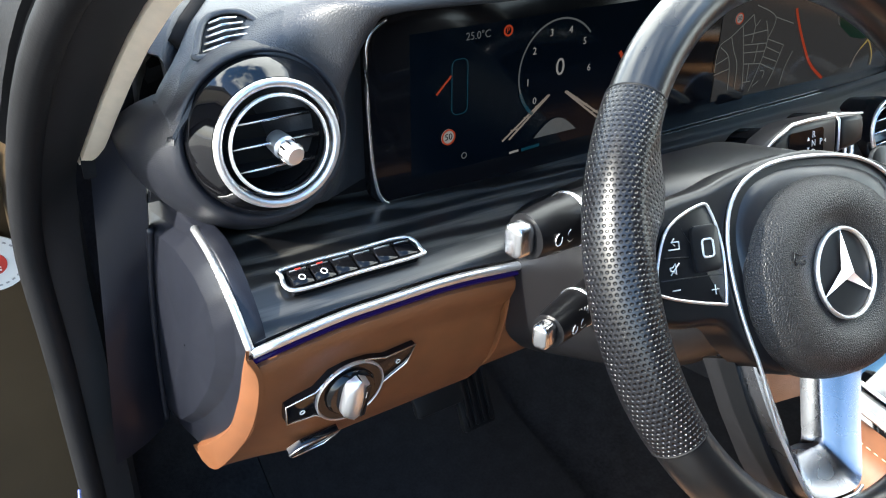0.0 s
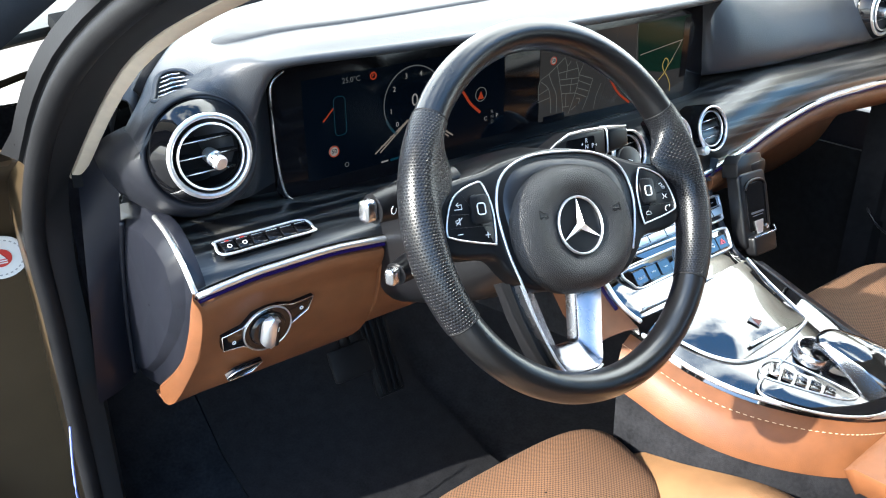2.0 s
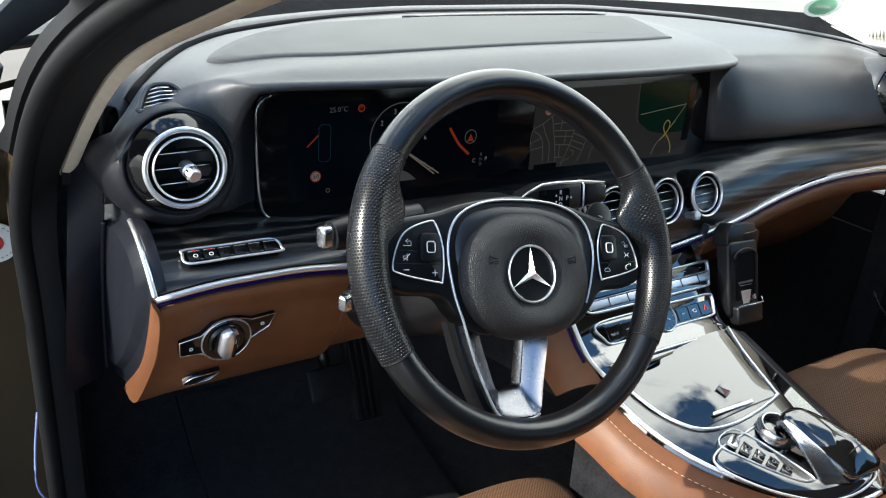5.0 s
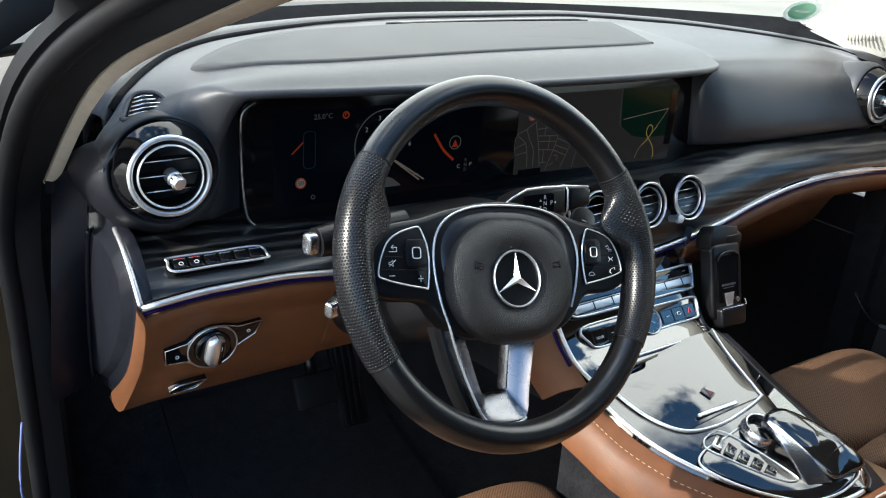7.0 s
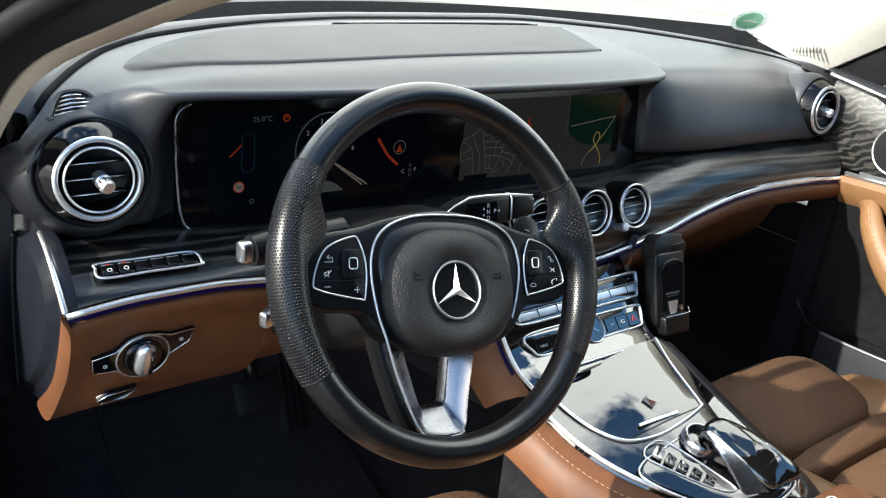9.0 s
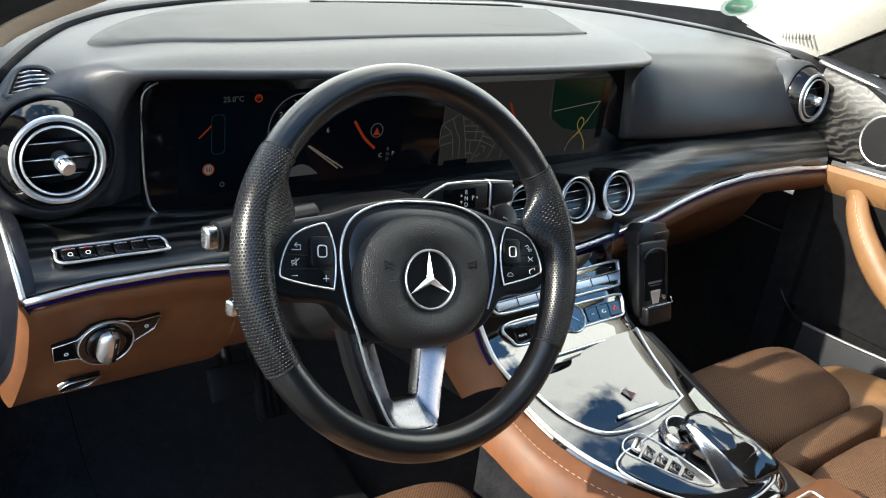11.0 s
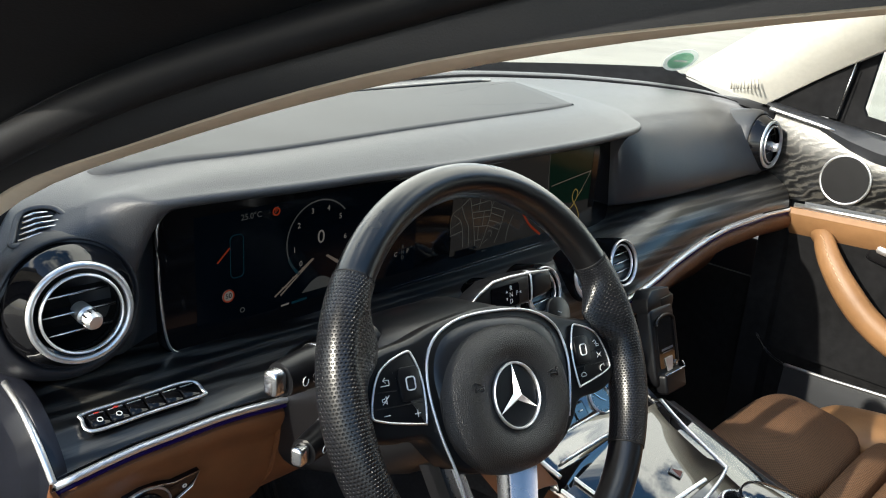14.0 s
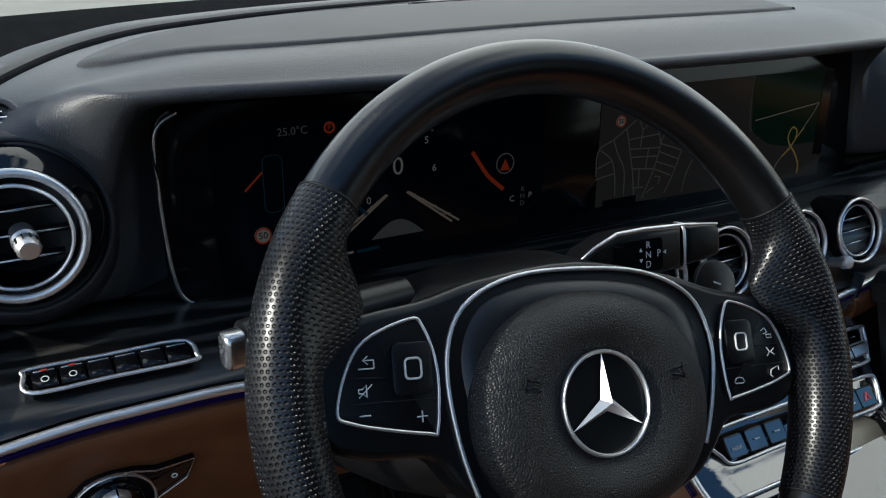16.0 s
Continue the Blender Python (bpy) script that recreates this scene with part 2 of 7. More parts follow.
PAD = material("soft_dash_skin", (0.024, 0.0255, 0.030), 0.47, spec=0.7, coat=0.3, coat_rough=0.42, vary=0, bump=0.5, bump_scale=520, bump_kind="leather")
POST_TRIM = material("warm_dark_plastic", (0.013, 0.0135, 0.015), 0.55, spec=0.3, vary=0.12, scale=50, bump=0.25, bump_scale=900)
POD = material("fine_pod_skin", (0.012, 0.013, 0.018), 0.42, spec=0.5, vary=0.05, bump=0.35, bump_scale=620, bump_kind="leather")
TRIM = material("dark_trim_plastic", (0.009, 0.010, 0.015), 0.36, spec=0.32, vary=0.15, scale=50, bump=0.25, bump_scale=900)
GLOSS = material("gloss_black", (0.005, 0.005, 0.006), 0.06, vary=0, spec=0.4)
PIANO_DIM = material("stack_lacquer", (0.005, 0.005, 0.006), 0.03, vary=0, ior=2.5)
SPOKE = material("brushed_spoke", (0.27, 0.27, 0.285), 0.27, 1.0, vary=0.03, scale=300, rough_vary=0.01)
ALUMINIUM = material("brushed_aluminium", (0.80, 0.80, 0.81), 0.45, 1.0, vary=0.05, scale=200)
SCREEN_GLASS = material("screen_glass", (0.004, 0.004, 0.005), 0.09, vary=0, spec=0.24)
PIANO = material("piano_lacquer", (0.005, 0.005, 0.006), 0.025, vary=0, ior=2.2)
CHROME = material("bright_chrome", (0.92, 0.92, 0.93), 0.42, 1.0, vary=0.04, scale=30, rough_vary=0.04)
SATIN = material("satin_metal", (0.68, 0.68, 0.69), 0.26, 1.0, vary=0.03, scale=400, rough_vary=0.01)
WOOD = wood_material()
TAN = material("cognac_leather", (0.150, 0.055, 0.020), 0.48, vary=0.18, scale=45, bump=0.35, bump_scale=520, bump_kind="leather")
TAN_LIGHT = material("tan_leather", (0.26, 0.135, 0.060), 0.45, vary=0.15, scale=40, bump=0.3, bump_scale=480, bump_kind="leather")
CLOTH = weave_material()
THREAD = material("pale_thread", (0.62, 0.44, 0.28), 0.7, vary=0)
HIDE = material("black_wheel_leather", (0.005, 0.005, 0.0055), 0.28, coat=0.25, coat_rough=0.20, spec=0.65, vary=0.1, rough_vary=0.01, scale=70, bump=0.10, bump_scale=700, bump_kind="leather")
PAD_SMOOTH = material("fine_grained_plastic", (0.014, 0.014, 0.016), 0.30, spec=0.5, vary=0.08, scale=60, bump=0.12, bump_scale=1400)
PUNCHED = uv_dots_material("punched_wheel_leather", (0.006, 0.0062, 0.008), 36.0, 70.0, 0.29)
GRAIN = material("grained_airbag_cover", (0.011, 0.011, 0.0115), 0.41, spec=0.5, vary=0.12, scale=50, bump=0.9, bump_scale=620, bump_kind="leather")
SATIN_BLACK = material("satin_black", (0.006, 0.006, 0.007), 0.33, spec=0.45, vary=0.15, scale=40)
BUTTON = material("button_black", (0.006, 0.006, 0.007), 0.34, spec=0.30, vary=0.1, scale=90)
CARPET = material("black_carpet", (0.018, 0.018, 0.020), 0.95, spec=0.05, vary=0.35, scale=220, bump=0.8, bump_scale=900)
# one trim cloth twice: left copy lifted against shade, right dimmed for sun
BEIGE_SHADE_SIDE = material("pillar_trim_shade_side", (0.74, 0.62, 0.48), 0.75, vary=0.06, scale=120, bump=0.2, bump_scale=1200)
BEIGE_SUN_SIDE = material("pillar_trim_sun_side", (0.50, 0.485, 0.44), 0.75, vary=0.06, scale=120, bump=0.2, bump_scale=1200)
HEADLINER = material("dark_headliner", (0.075, 0.070, 0.065), 0.9, vary=0.06, scale=150, bump=0.2, bump_scale=1500)
PAINT = material("brown_metallic_paint", (0.060, 0.041, 0.022), 0.40, 0.15, vary=0.15, scale=12, spec=0.3)
RUBBER = material("rubber_seal", (0.007, 0.007, 0.008), 0.55, spec=0.25, vary=0.25, scale=40, bump=0.2, bump_scale=500)
MATT = material("matt_black_plastic", (0.013, 0.013, 0.014), 0.85, spec=0.04, vary=0.3, scale=60, bump=0.3, bump_scale=700)
SPEAKER = speaker_cloth_material()
GLASS = glass_material()
WHITE = material("white_print", (0.75, 0.75, 0.74), 0.5, vary=0)
RED = material("red_print", (0.55, 0.04, 0.03), 0.5, vary=0)
AMBIENT = glow("violet_light_line", (0.07, 0.035, 0.50), 0.035)
CONCRETE = material("pale_paving", (0.31, 0.295, 0.255), 0.9, vary=0.16, scale=0.8)
DARKER_PATCH = material("darker_paving_patch", (0.15, 0.14, 0.125), 0.9, vary=0.35, scale=3)
DIM_GROUND = material("dim_bounce_ground", (0.075, 0.074, 0.072), 0.9, vary=0.25, scale=30, bump=0.3, bump_scale=300)
DIM_WHITE = material("worn_white_print", (0.34, 0.34, 0.34), 0.45, vary=0)
SMOKE = material("smoked_gloss", (0.006, 0.006, 0.006), 0.05, vary=0, ior=2.1)
S_MAP = glow("screen_map", (0.22, 0.21, 0.21), 0.048)
S_PARK = glow("screen_green", (0.03, 0.14, 0.09), 0.038)
S_LINE = glow("screen_road", (0.55, 0.55, 0.52), 0.062)
S_YELLOW = glow("screen_yellow", (0.70, 0.50, 0.16), 0.15)
S_RED = glow("screen_red", (0.85, 0.10, 0.04), 0.115)
S_WHITE = glow("screen_white", (0.85, 0.80, 0.78), 0.09)
S_GREY = glow("screen_grey", (0.16, 0.17, 0.18), 0.16)
S_BLUE = glow("screen_blue", (0.02, 0.05, 0.10), 0.008)
S_CYAN = glow("screen_cyan", (0.05, 0.40, 0.60), 0.018)
S_TAN = glow("screen_tan", (0.75, 0.62, 0.54), 0.09)


# ---- mesh helpers ----
def part(name, bm, mat, parent=None, label="", angle=38, smooth=True, kind=""):
    """Link a bmesh as one mesh object, under a thing or a part."""
    if smooth:
        for f in bm.faces:
            f.smooth = True
        lim = radians(angle)
        for e in bm.edges:
            if len(e.link_faces) == 2 and e.calc_face_angle(0) > lim:
                e.smooth = False
    me = bpy.data.meshes.new(name)
    bm.to_mesh(me)
    bm.free()
    me.materials.append(mat)
    ob = new(name, me)
    if parent is not None:
        ob.parent = parent
        ob.matrix_parent_inverse = parent.matrix_basis.inverted()
    return tagged(ob, label, kind=kind)


def thing(name, label, category, at=(0, 0, 0), group="", kind=""):
    ob = new(name)
    ob.empty_display_size = 0.05
    ob.matrix_basis = Matrix.Translation(at)
    return tagged(ob, label, category, group, kind)


def hermite(table):
    """A smooth curve through (x, value, ...) rows, as a function of x."""
    xs = [r[0] for r in table]

    def at(x, k=1):
        ys = [r[k] for r in table]
        if x <= xs[0]:
            return ys[0]
        if x >= xs[-1]:
            return ys[-1]
        i = max(j for j in range(len(xs) - 1) if xs[j] <= x)
        h = xs[i + 1] - xs[i]

        def slope(j):
            if j == 0:
                return (ys[1] - ys[0]) / (xs[1] - xs[0])
            if j == len(xs) - 1:
                return (ys[-1] - ys[-2]) / (xs[-1] - xs[-2])
            a, b = (ys[j] - ys[j - 1]) / (xs[j] - xs[j - 1]), (ys[j + 1] - ys[j]) / (xs[j + 1] - xs[j])
            return 0 if a * b <= 0 else 2 * a * b / (a + b)

        t = (x - xs[i]) / h
        return (2 * t**3 - 3 * t**2 + 1) * ys[i] + (t**3 - 2 * t**2 + t) * h * slope(i) + (3 * t**2 - 2 * t**3) * ys[i + 1] + (t**3 - t**2) * h * slope(i + 1)

    return at


def spline(points, n, closed=False):
    """n points along a Catmull-Rom curve through the points."""
    p = [Vector(q) for q in points]
    m = len(p)
    out = []
    spans = m if closed else m - 1
    for k in range(n):
        s = k / (n if closed else n - 1) * spans
        i = min(int(s), spans - 1)
        t = s - i
        g = lambda j: p[j % m] if closed else p[min(max(j, 0), m - 1)]
        a, b, c, d = g(i - 1), g(i), g(i + 1), g(i + 2)
        out.append(0.5 * ((2 * b) + (c - a) * t + (2 * a - 5 * b + 4 * c - d) * t * t + (3 * b - a - 3 * c + d) * t**3))
    return out


def sheet(rows, thick=0.0, bm=None, toward=None):
    """A grid of points as a surface; with thick it becomes a closed shell, thickened away from the side that faces toward."""
    bm = bm or bmesh.new()
    nr, nc = len(rows), len(rows[0])
    P = [[Vector(q) for q in r] for r in rows]
    front = [[bm.verts.new(q) for q in r] for r in P]
    flip = False
    if toward is not None:
        i, j = nr // 2, nc // 2
        i, j = min(i, nr - 2), min(j, nc - 2)
        nn = (P[i + 1][j] - P[i][j]).cross(P[i][j + 1] - P[i][j])
        flip = nn.dot(Vector(toward) - P[i][j]) < 0
    quad = lambda a, b, c, d: bm.faces.new((a, d, c, b) if flip else (a, b, c, d))
    for i in range(nr - 1):
        for j in range(nc - 1):
            quad(front[i][j], front[i + 1][j], front[i + 1][j + 1], front[i][j + 1])
    if thick:
        bm.normal_update()
        back = [[bm.verts.new(v.co - v.normal * thick) for v in r] for r in front]
        for i in range(nr - 1):
            for j in range(nc - 1):
                quad(back[i][j + 1], back[i + 1][j + 1], back[i + 1][j], back[i][j])
        for i in range(nr - 1):
            quad(front[i + 1][0], front[i][0], back[i][0], back[i + 1][0])
            quad(front[i][-1], front[i + 1][-1], back[i + 1][-1], back[i][-1])
        for j in range(nc - 1):
            quad(front[0][j], front[0][j + 1], back[0][j + 1], back[0][j])
            quad(front[-1][j + 1], front[-1][j], back[-1][j], back[-1][j + 1])
    return bm


def tube(points, radius, sides=10, closed=False, bm=None, flat=1.0, up=(0, 0, 1), caps=True):
    """A round or flattened bar along the points; radius may be a list. flat: height over width."""
    bm = bm or bmesh.new()
    p = [Vector(q) for q in points]
    n = len(p)
    rad = radius if isinstance(radius, (list, tuple)) else [radius] * n
    rings = []
    for i in range(n):
        a, b = (p[i - 1], p[(i + 1) % n]) if closed else (p[max(i - 1, 0)], p[min(i + 1, n - 1)])
        t = (b - a).normalized()
        side = t.cross(Vector(up))
        if side.length < 1e-4:
            side = t.cross(Vector((1, 0, 0)))
        side.normalize()
        top = side.cross(t).normalized()
        rings.append([bm.verts.new(p[i] + rad[i] * (side * math.cos(2 * math.pi * k / sides) + top * flat * math.sin(2 * math.pi * k / sides))) for k in range(sides)])
    for i in range(n if closed else n - 1):
        A, B = rings[i], rings[(i + 1) % n]
        for k in range(sides):
            bm.faces.new((A[k], A[(k + 1) % sides], B[(k + 1) % sides], B[k]))
    if caps and not closed:
        bm.faces.new(rings[0][::-1]), bm.faces.new(rings[-1])
    return bm


def lathe(profile, m, sides=48, bm=None, closed=True):
    """Turn (radius, height) points about the local z axis of m; closed joins the last point to the first."""
    bm = bm or bmesh.new()
    rings = []
    for r, h in profile:
        if r < 1e-6:
            rings.append([bm.verts.new(m @ Vector((0, 0, h)))])
        else:
            rings.append([bm.verts.new(m @ Vector((r * math.cos(2 * math.pi * k / sides), r * math.sin(2 * math.pi * k / sides), h))) for k in range(sides)])
    pairs = list(zip(rings, rings[1:] + ([rings[0]] if closed else [])))
    for A, B in pairs if closed else pairs[: len(rings) - 1]:
        for k in range(sides):
            q = (k + 1) % sides
            if len(A) == 1 and len(B) == 1:
                continue
            if len(A) == 1:
                bm.faces.new((A[0], B[k], B[q]))
            elif len(B) == 1:
                bm.faces.new((A[k], B[0], A[q]))
            else:
                bm.faces.new((A[k], B[k], B[q], A[q]))
    bmesh.ops.recalc_face_normals(bm, faces=bm.faces)
    return bm


def block(size, m=Matrix(), bevel=0.0, segs=2, bm=None):
    b2 = bmesh.new()
    bmesh.ops.create_cube(b2, size=1.0)
    for v in b2.verts:
        v.co = Vector((v.co.x * size[0], v.co.y * size[1], v.co.z * size[2]))
    if bevel:
        bmesh.ops.bevel(b2, geom=b2.edges[:], offset=bevel, segments=segs, affect="EDGES", profile=0.5)
    b2.transform(m)
    if bm is None:
        return b2
    me = bpy.data.meshes.new("tmp")
    b2.to_mesh(me)
    b2.free()
    bm.from_mesh(me)
    bpy.data.meshes.remove(me)
    return bm


def prism(outline, depth, m=Matrix(), bevel=0.0, segs=2):
    """A plate with that outline in the local xy plane, from z = -depth to z = 0."""
    bm = bmesh.new()
    top = [bm.verts.new((x, y, 0)) for x, y in outline]
    low = [bm.verts.new((x, y, -depth)) for x, y in outline]
    cap = bm.faces.new(top)
    bm.faces.new(low[::-1])
    n = len(outline)
    for i in range(n):
        bm.faces.new((low[i], low[(i + 1) % n], top[(i + 1) % n], top[i]))
    bmesh.ops.recalc_face_normals(bm, faces=bm.faces)
    if bevel:
        bmesh.ops.bevel(bm, geom=[e for e in cap.edges], offset=bevel, segments=segs, affect="EDGES", profile=0.5)
    bm.transform(m)
    return bm


def rrect(w, h, r, n=5, cx=0.0, cy=0.0):
    out = []
    for k, (sx, sy) in enumerate(((1, 1), (-1, 1), (-1, -1), (1, -1))):
        for i in range(n + 1):
            a = math.pi / 2 * (k + i / n)
            out.append((cx + sx * (w / 2 - r) + r * math.cos(a), cy + sy * (h / 2 - r) + r * math.sin(a)))
    return out


def round_poly(points, n, tension=1.0):
    return [(v.x, v.y) for v in spline([(x, y, 0) for x, y in points], n, closed=True)]


def frame_line(outline, m, radius, closed=True, sides=8, z=0.0, flat=1.0):
    """A thin bar that follows an outline in the local plane of m."""
    return tube([m @ Vector((x, y, z)) for x, y in outline], radius, sides, closed, up=m.to_3x3() @ Vector((0, 0, 1)), flat=flat)


def lettering(text, size, m, depth=0.0004):
    """Letters in the built-in font as a mesh, centred on m."""
    cu = bpy.data.curves.new("letters", "FONT")
    cu.body, cu.size, cu.align_x, cu.align_y, cu.extrude, cu.resolution_u = text, size, "CENTER", "CENTER", depth, 3
    ob = bpy.data.objects.new("letters", cu)
    scene.collection.objects.link(ob)
    bpy.context.view_layer.update()
    me = bpy.data.meshes.new_from_object(ob.evaluated_get(bpy.context.evaluated_depsgraph_get()))
    bpy.data.objects.remove(ob)
    bpy.data.curves.remove(cu)
    bm = bmesh.new()
    bm.from_mesh(me)
    bpy.data.meshes.remove(me)
    bm.transform(m)
    return bm


def axes(origin, x, y):
    """A pose with these local x and y directions."""
    x = Vector(x).normalized()
    z = x.cross(Vector(y)).normalized()
    y = z.cross(x)
    m = Matrix((x, y, z)).transposed().to_4x4()
    m.translation = origin
    return m

# ---- the ground, the car's shell and windows ----
ground = part("ground", sheet([[(x, y, 0.0) for x in (-400, -6, 6, 400)] for y in (-400, -8, 8, 400)], toward=(0, 0, 9)), CONCRETE, label="pale sunlit paving that reaches the horizon", kind="structure")
tagged(ground, category="ground")
for outline in ([(3.0, 16.81), (4.11, 20.96), (5.86, 24.03), (7.22, 24.44), (5.13, 17.94), (3.91, 16.84)], [(8.07, 23.9), (9.41, 27.28), (12.37, 29.89), (10.24, 24.98)]):
    part("pavement_patch", prism([(x, y) for x, y in outline][::-1], 0.004, pose(0, 0, 0.004)), DARKER_PATCH, label="darker patch on the pale paving", kind="structure")
# unseen dark sheet, added to lessen light bounced up into the cabin
road = part("road", sheet([[(x, y, 0.006) for x in (-7, -2, 2, 7)] for y in (-12, -4, 0, 3.2)], 0.004, toward=(0, 0, 9)), DIM_GROUND, label="unseen dark ground added under the car to cut bounced light", kind="structure")
tagged(road, category="road")
floor = part("floor", sheet([[(-0.74 + 1.48 * i / 12, y, z) for i in range(13)] for y, z in ((-1.2, 0.27), (0.3, 0.27), (0.75, 0.275), (0.95, 0.33), (1.15, 0.52), (1.22, 0.70), (1.22, 0.88))], 0.02, toward=(0, -1, 2)), CARPET, label="black carpet of the footwells and bulkhead", kind="structure")
tagged(floor, category="floor")
mat_rows = [[(-0.56 + 0.38 * i / 8, y, z + 0.006 * math.sin(i * 1.1 + y * 9)) for i in range(9)] for y, z in ((0.20, 0.285), (0.45, 0.287), (0.74, 0.292), (0.93, 0.345), (1.02, 0.42))]
floor_mat = part("floor_mat", sheet(mat_rows, 0.006, toward=(0, -1, 2)), material("mat_pile", (0.014, 0.014, 0.0155), 0.95, spec=0.05, vary=0.3, scale=300, bump=0.7, bump_scale=1200), label="black velour floor mat in the driver's footwell")
tagged(floor_mat, category="floor mat")

# side walls under the sills, bulkhead and rear closing walls
part("wall_left", block((0.06, 2.0, 0.34), pose(-0.80, -0.25, 0.20), 0.012), PAINT, label="brown painted door sill", kind="structure")
part("wall_right", block((0.04, 2.2, 0.70), pose(0.79, -0.25, 0.38), 0.01), TRIM, label="dark closed lower side of the car", kind="structure")
rear = part("wall_rear", block((1.50, 0.05, 1.05), pose(0, -1.22, 0.78), 0.01), TRIM, label="dark rear bulkhead that closes the cabin", kind="structure")

# roof with its pale lining, ahead of it the windscreen header
roof_rows = [[(x, y, 1.27 + 0.03 * (1 - (x / 0.52) ** 2) - 0.06 * max(0, (y + 0.02)) * 2) for x in np.linspace(-0.52, 0.62, 13)] for y in np.linspace(-1.2, 0.10, 9)]
ceiling = part("ceiling", sheet(roof_rows, -0.03, toward=(0, 0, 0)), HEADLINER, label="dark cloth headliner under the roof", kind="structure")
tagged(ceiling, category="ceiling")
roof = part("trim_roof", sheet([[(x * 1.03, y, z + 0.040) for x, y, z in r] for r in roof_rows], 0.006, toward=(0, 0, 4)), PAINT, label="brown metallic painted roof skin", kind="structure")
tagged(roof, category="roof")

PILLAR_IN = [(-0.7220, 0.748, 0.9213), (-0.7000, 0.581, 1.0542), (-0.6420, 0.415, 1.1341), (-0.5895, 0.242, 1.1927), (-0.5254, 0.072, 1.2318), (-0.4430, -0.10, 1.2580)]
PILLAR_OUT = [(-0.7383, 0.758, 0.9093), (-0.7124, 0.590, 1.0536), (-0.6763, 0.420, 1.1304), (-0.6228, 0.251, 1.1929), (-0.5451, 0.081, 1.2310), (-0.4573, -0.091, 1.2619)]


def pillar(side):
    a, b = spline(PILLAR_IN, 28), spline(PILLAR_OUT, 28)
    rows = []
    for p, q in zip(a, b):
        c = (p + q) / 2 + Vector((0.001, -0.003, -0.001))
        rows.append([(side * -v.x, v.y, v.z) for v in (p + Vector((0.003, 0.03, -0.006)), p, p * 0.7 + c * 0.3 + Vector((0.001, -0.002, 0)), c, q * 0.7 + c * 0.3, q, q + Vector((-0.004, 0.018, 0.012)))])
    return sheet(rows, 0.006, toward=(side * 0.2, -1.5, 1.0))


pillar_left = part("trim_pillar_left", pillar(-1), BEIGE_SHADE_SIDE, label="beige cloth trim of the windscreen pillar", kind="structure")
tagged(pillar_left, category="pillar trim")
# hidden filler in the pillar, added to keep sun off the driver's seat
core = [p for p in spline(PILLAR_OUT, 60) if 0.60 < p.y < 0.74]
part("trim_pillar_sun_block", sheet([[p + Vector((-0.001, 0.020, 0.000)), p + Vector((-0.003, 0.040, 0.020)), p + Vector((-0.008, 0.058, 0.040))] for p in core], 0.010, toward=(-0.2, -1.5, 1.0)), RUBBER, label="hidden black filler in the windscreen pillar, added to block sun", kind="structure")
# broad pale pillar on the far side, with its louvred airbag grille
rp = [(0.692, 0.825, 1.045), (0.672, 0.640, 1.165), (0.630, 0.450, 1.250), (0.560, 0.20, 1.315)]
rq = [(0.700, 0.655, 1.012), (0.700, 0.515, 1.105), (0.675, 0.36, 1.185), (0.62, 0.12, 1.250)]
rows = []
for p, q in zip(spline(rp, 20), spline(rq, 20)):
    mid = (p + q) / 2 + Vector((-0.028, -0.010, 0.004))
    rows.append([p + Vector((0.03, 0.01, 0.01)), p, (p + mid) / 2 + Vector((-0.008, 0, 0)), mid, (q + mid) / 2 + Vector((-0.008, 0, 0)), q, q + Vector((0.03, 0.0, 0))])
pillar_right = part("trim_pillar_right", sheet(rows, 0.006, toward=(-0.5, -0.5, 1.2)), BEIGE_SUN_SIDE, label="beige windscreen pillar trim in the sun, its colour dimmed for it", kind="structure")
tagged(pillar_right, category="pillar trim")
for k in range(9):
    y = 0.712 - 0.0065 * k
    part("louvre", tube([(0.6560 - 0.0002 * k, y, 1.052 + 0.0012 * k), (0.6600 - 0.0002 * k, y - 0.003, 1.036 + 0.0010 * k)], 0.0018, 6), BEIGE_SUN_SIDE, pillar_right)

# windscreen
ws_rows = []
for k in range(13):
    s = k / 12
    ws_rows.append([(x * (1 - 0.22 * s), (1.10 - 0.42 * x * x) * (1 - s) + (0.12 - 0.12 * x * x) * s, 1.035 * (1 - s) + 1.285 * s + 0.05 * math.sin(math.pi * s) - 0.04 * x * x * s) for x in np.linspace(-0.74, 0.74, 17)])
windscreen = part("window_1", sheet(ws_rows, toward=(0, 0, 1.2)), GLASS, label="clear windscreen", kind="structure")
windscreen.visible_shadow = False
cowl_rows = []
for y0, z0 in ((0.90, 0.99), (1.00, 1.022), (1.06, 1.036), (1.09, 1.050), (1.11, 1.056)):
    cowl_rows.append([(x, y0 - 0.40 * x * x, z0 - 0.01 * x * x) for x in np.linspace(-0.69, 0.74, 21)])
scuttle_rows = [[(x, y0 - 0.40 * x * x, z0 - 0.012 * abs(x)) for x in np.linspace(-0.78, 0.78, 21)] for y0, z0 in ((1.112, 1.046), (1.16, 1.049), (1.24, 1.044), (1.32, 1.0))]
scuttle = part("trim_scuttle", sheet(scuttle_rows, 0.01, toward=(0, 0, 3)), material("weathered_plastic", (0.05, 0.05, 0.048), 0.6, vary=0.3, scale=25, bump=0.3, bump_scale=300), label="grey weathered plastic scuttle before the windscreen", kind="structure")
cowl = part("trim_cowl", sheet(cowl_rows, 0.012, toward=(0, 0, 3)), MATT, label="black cowl panel and wiper tray at the foot of the windscreen", kind="structure")
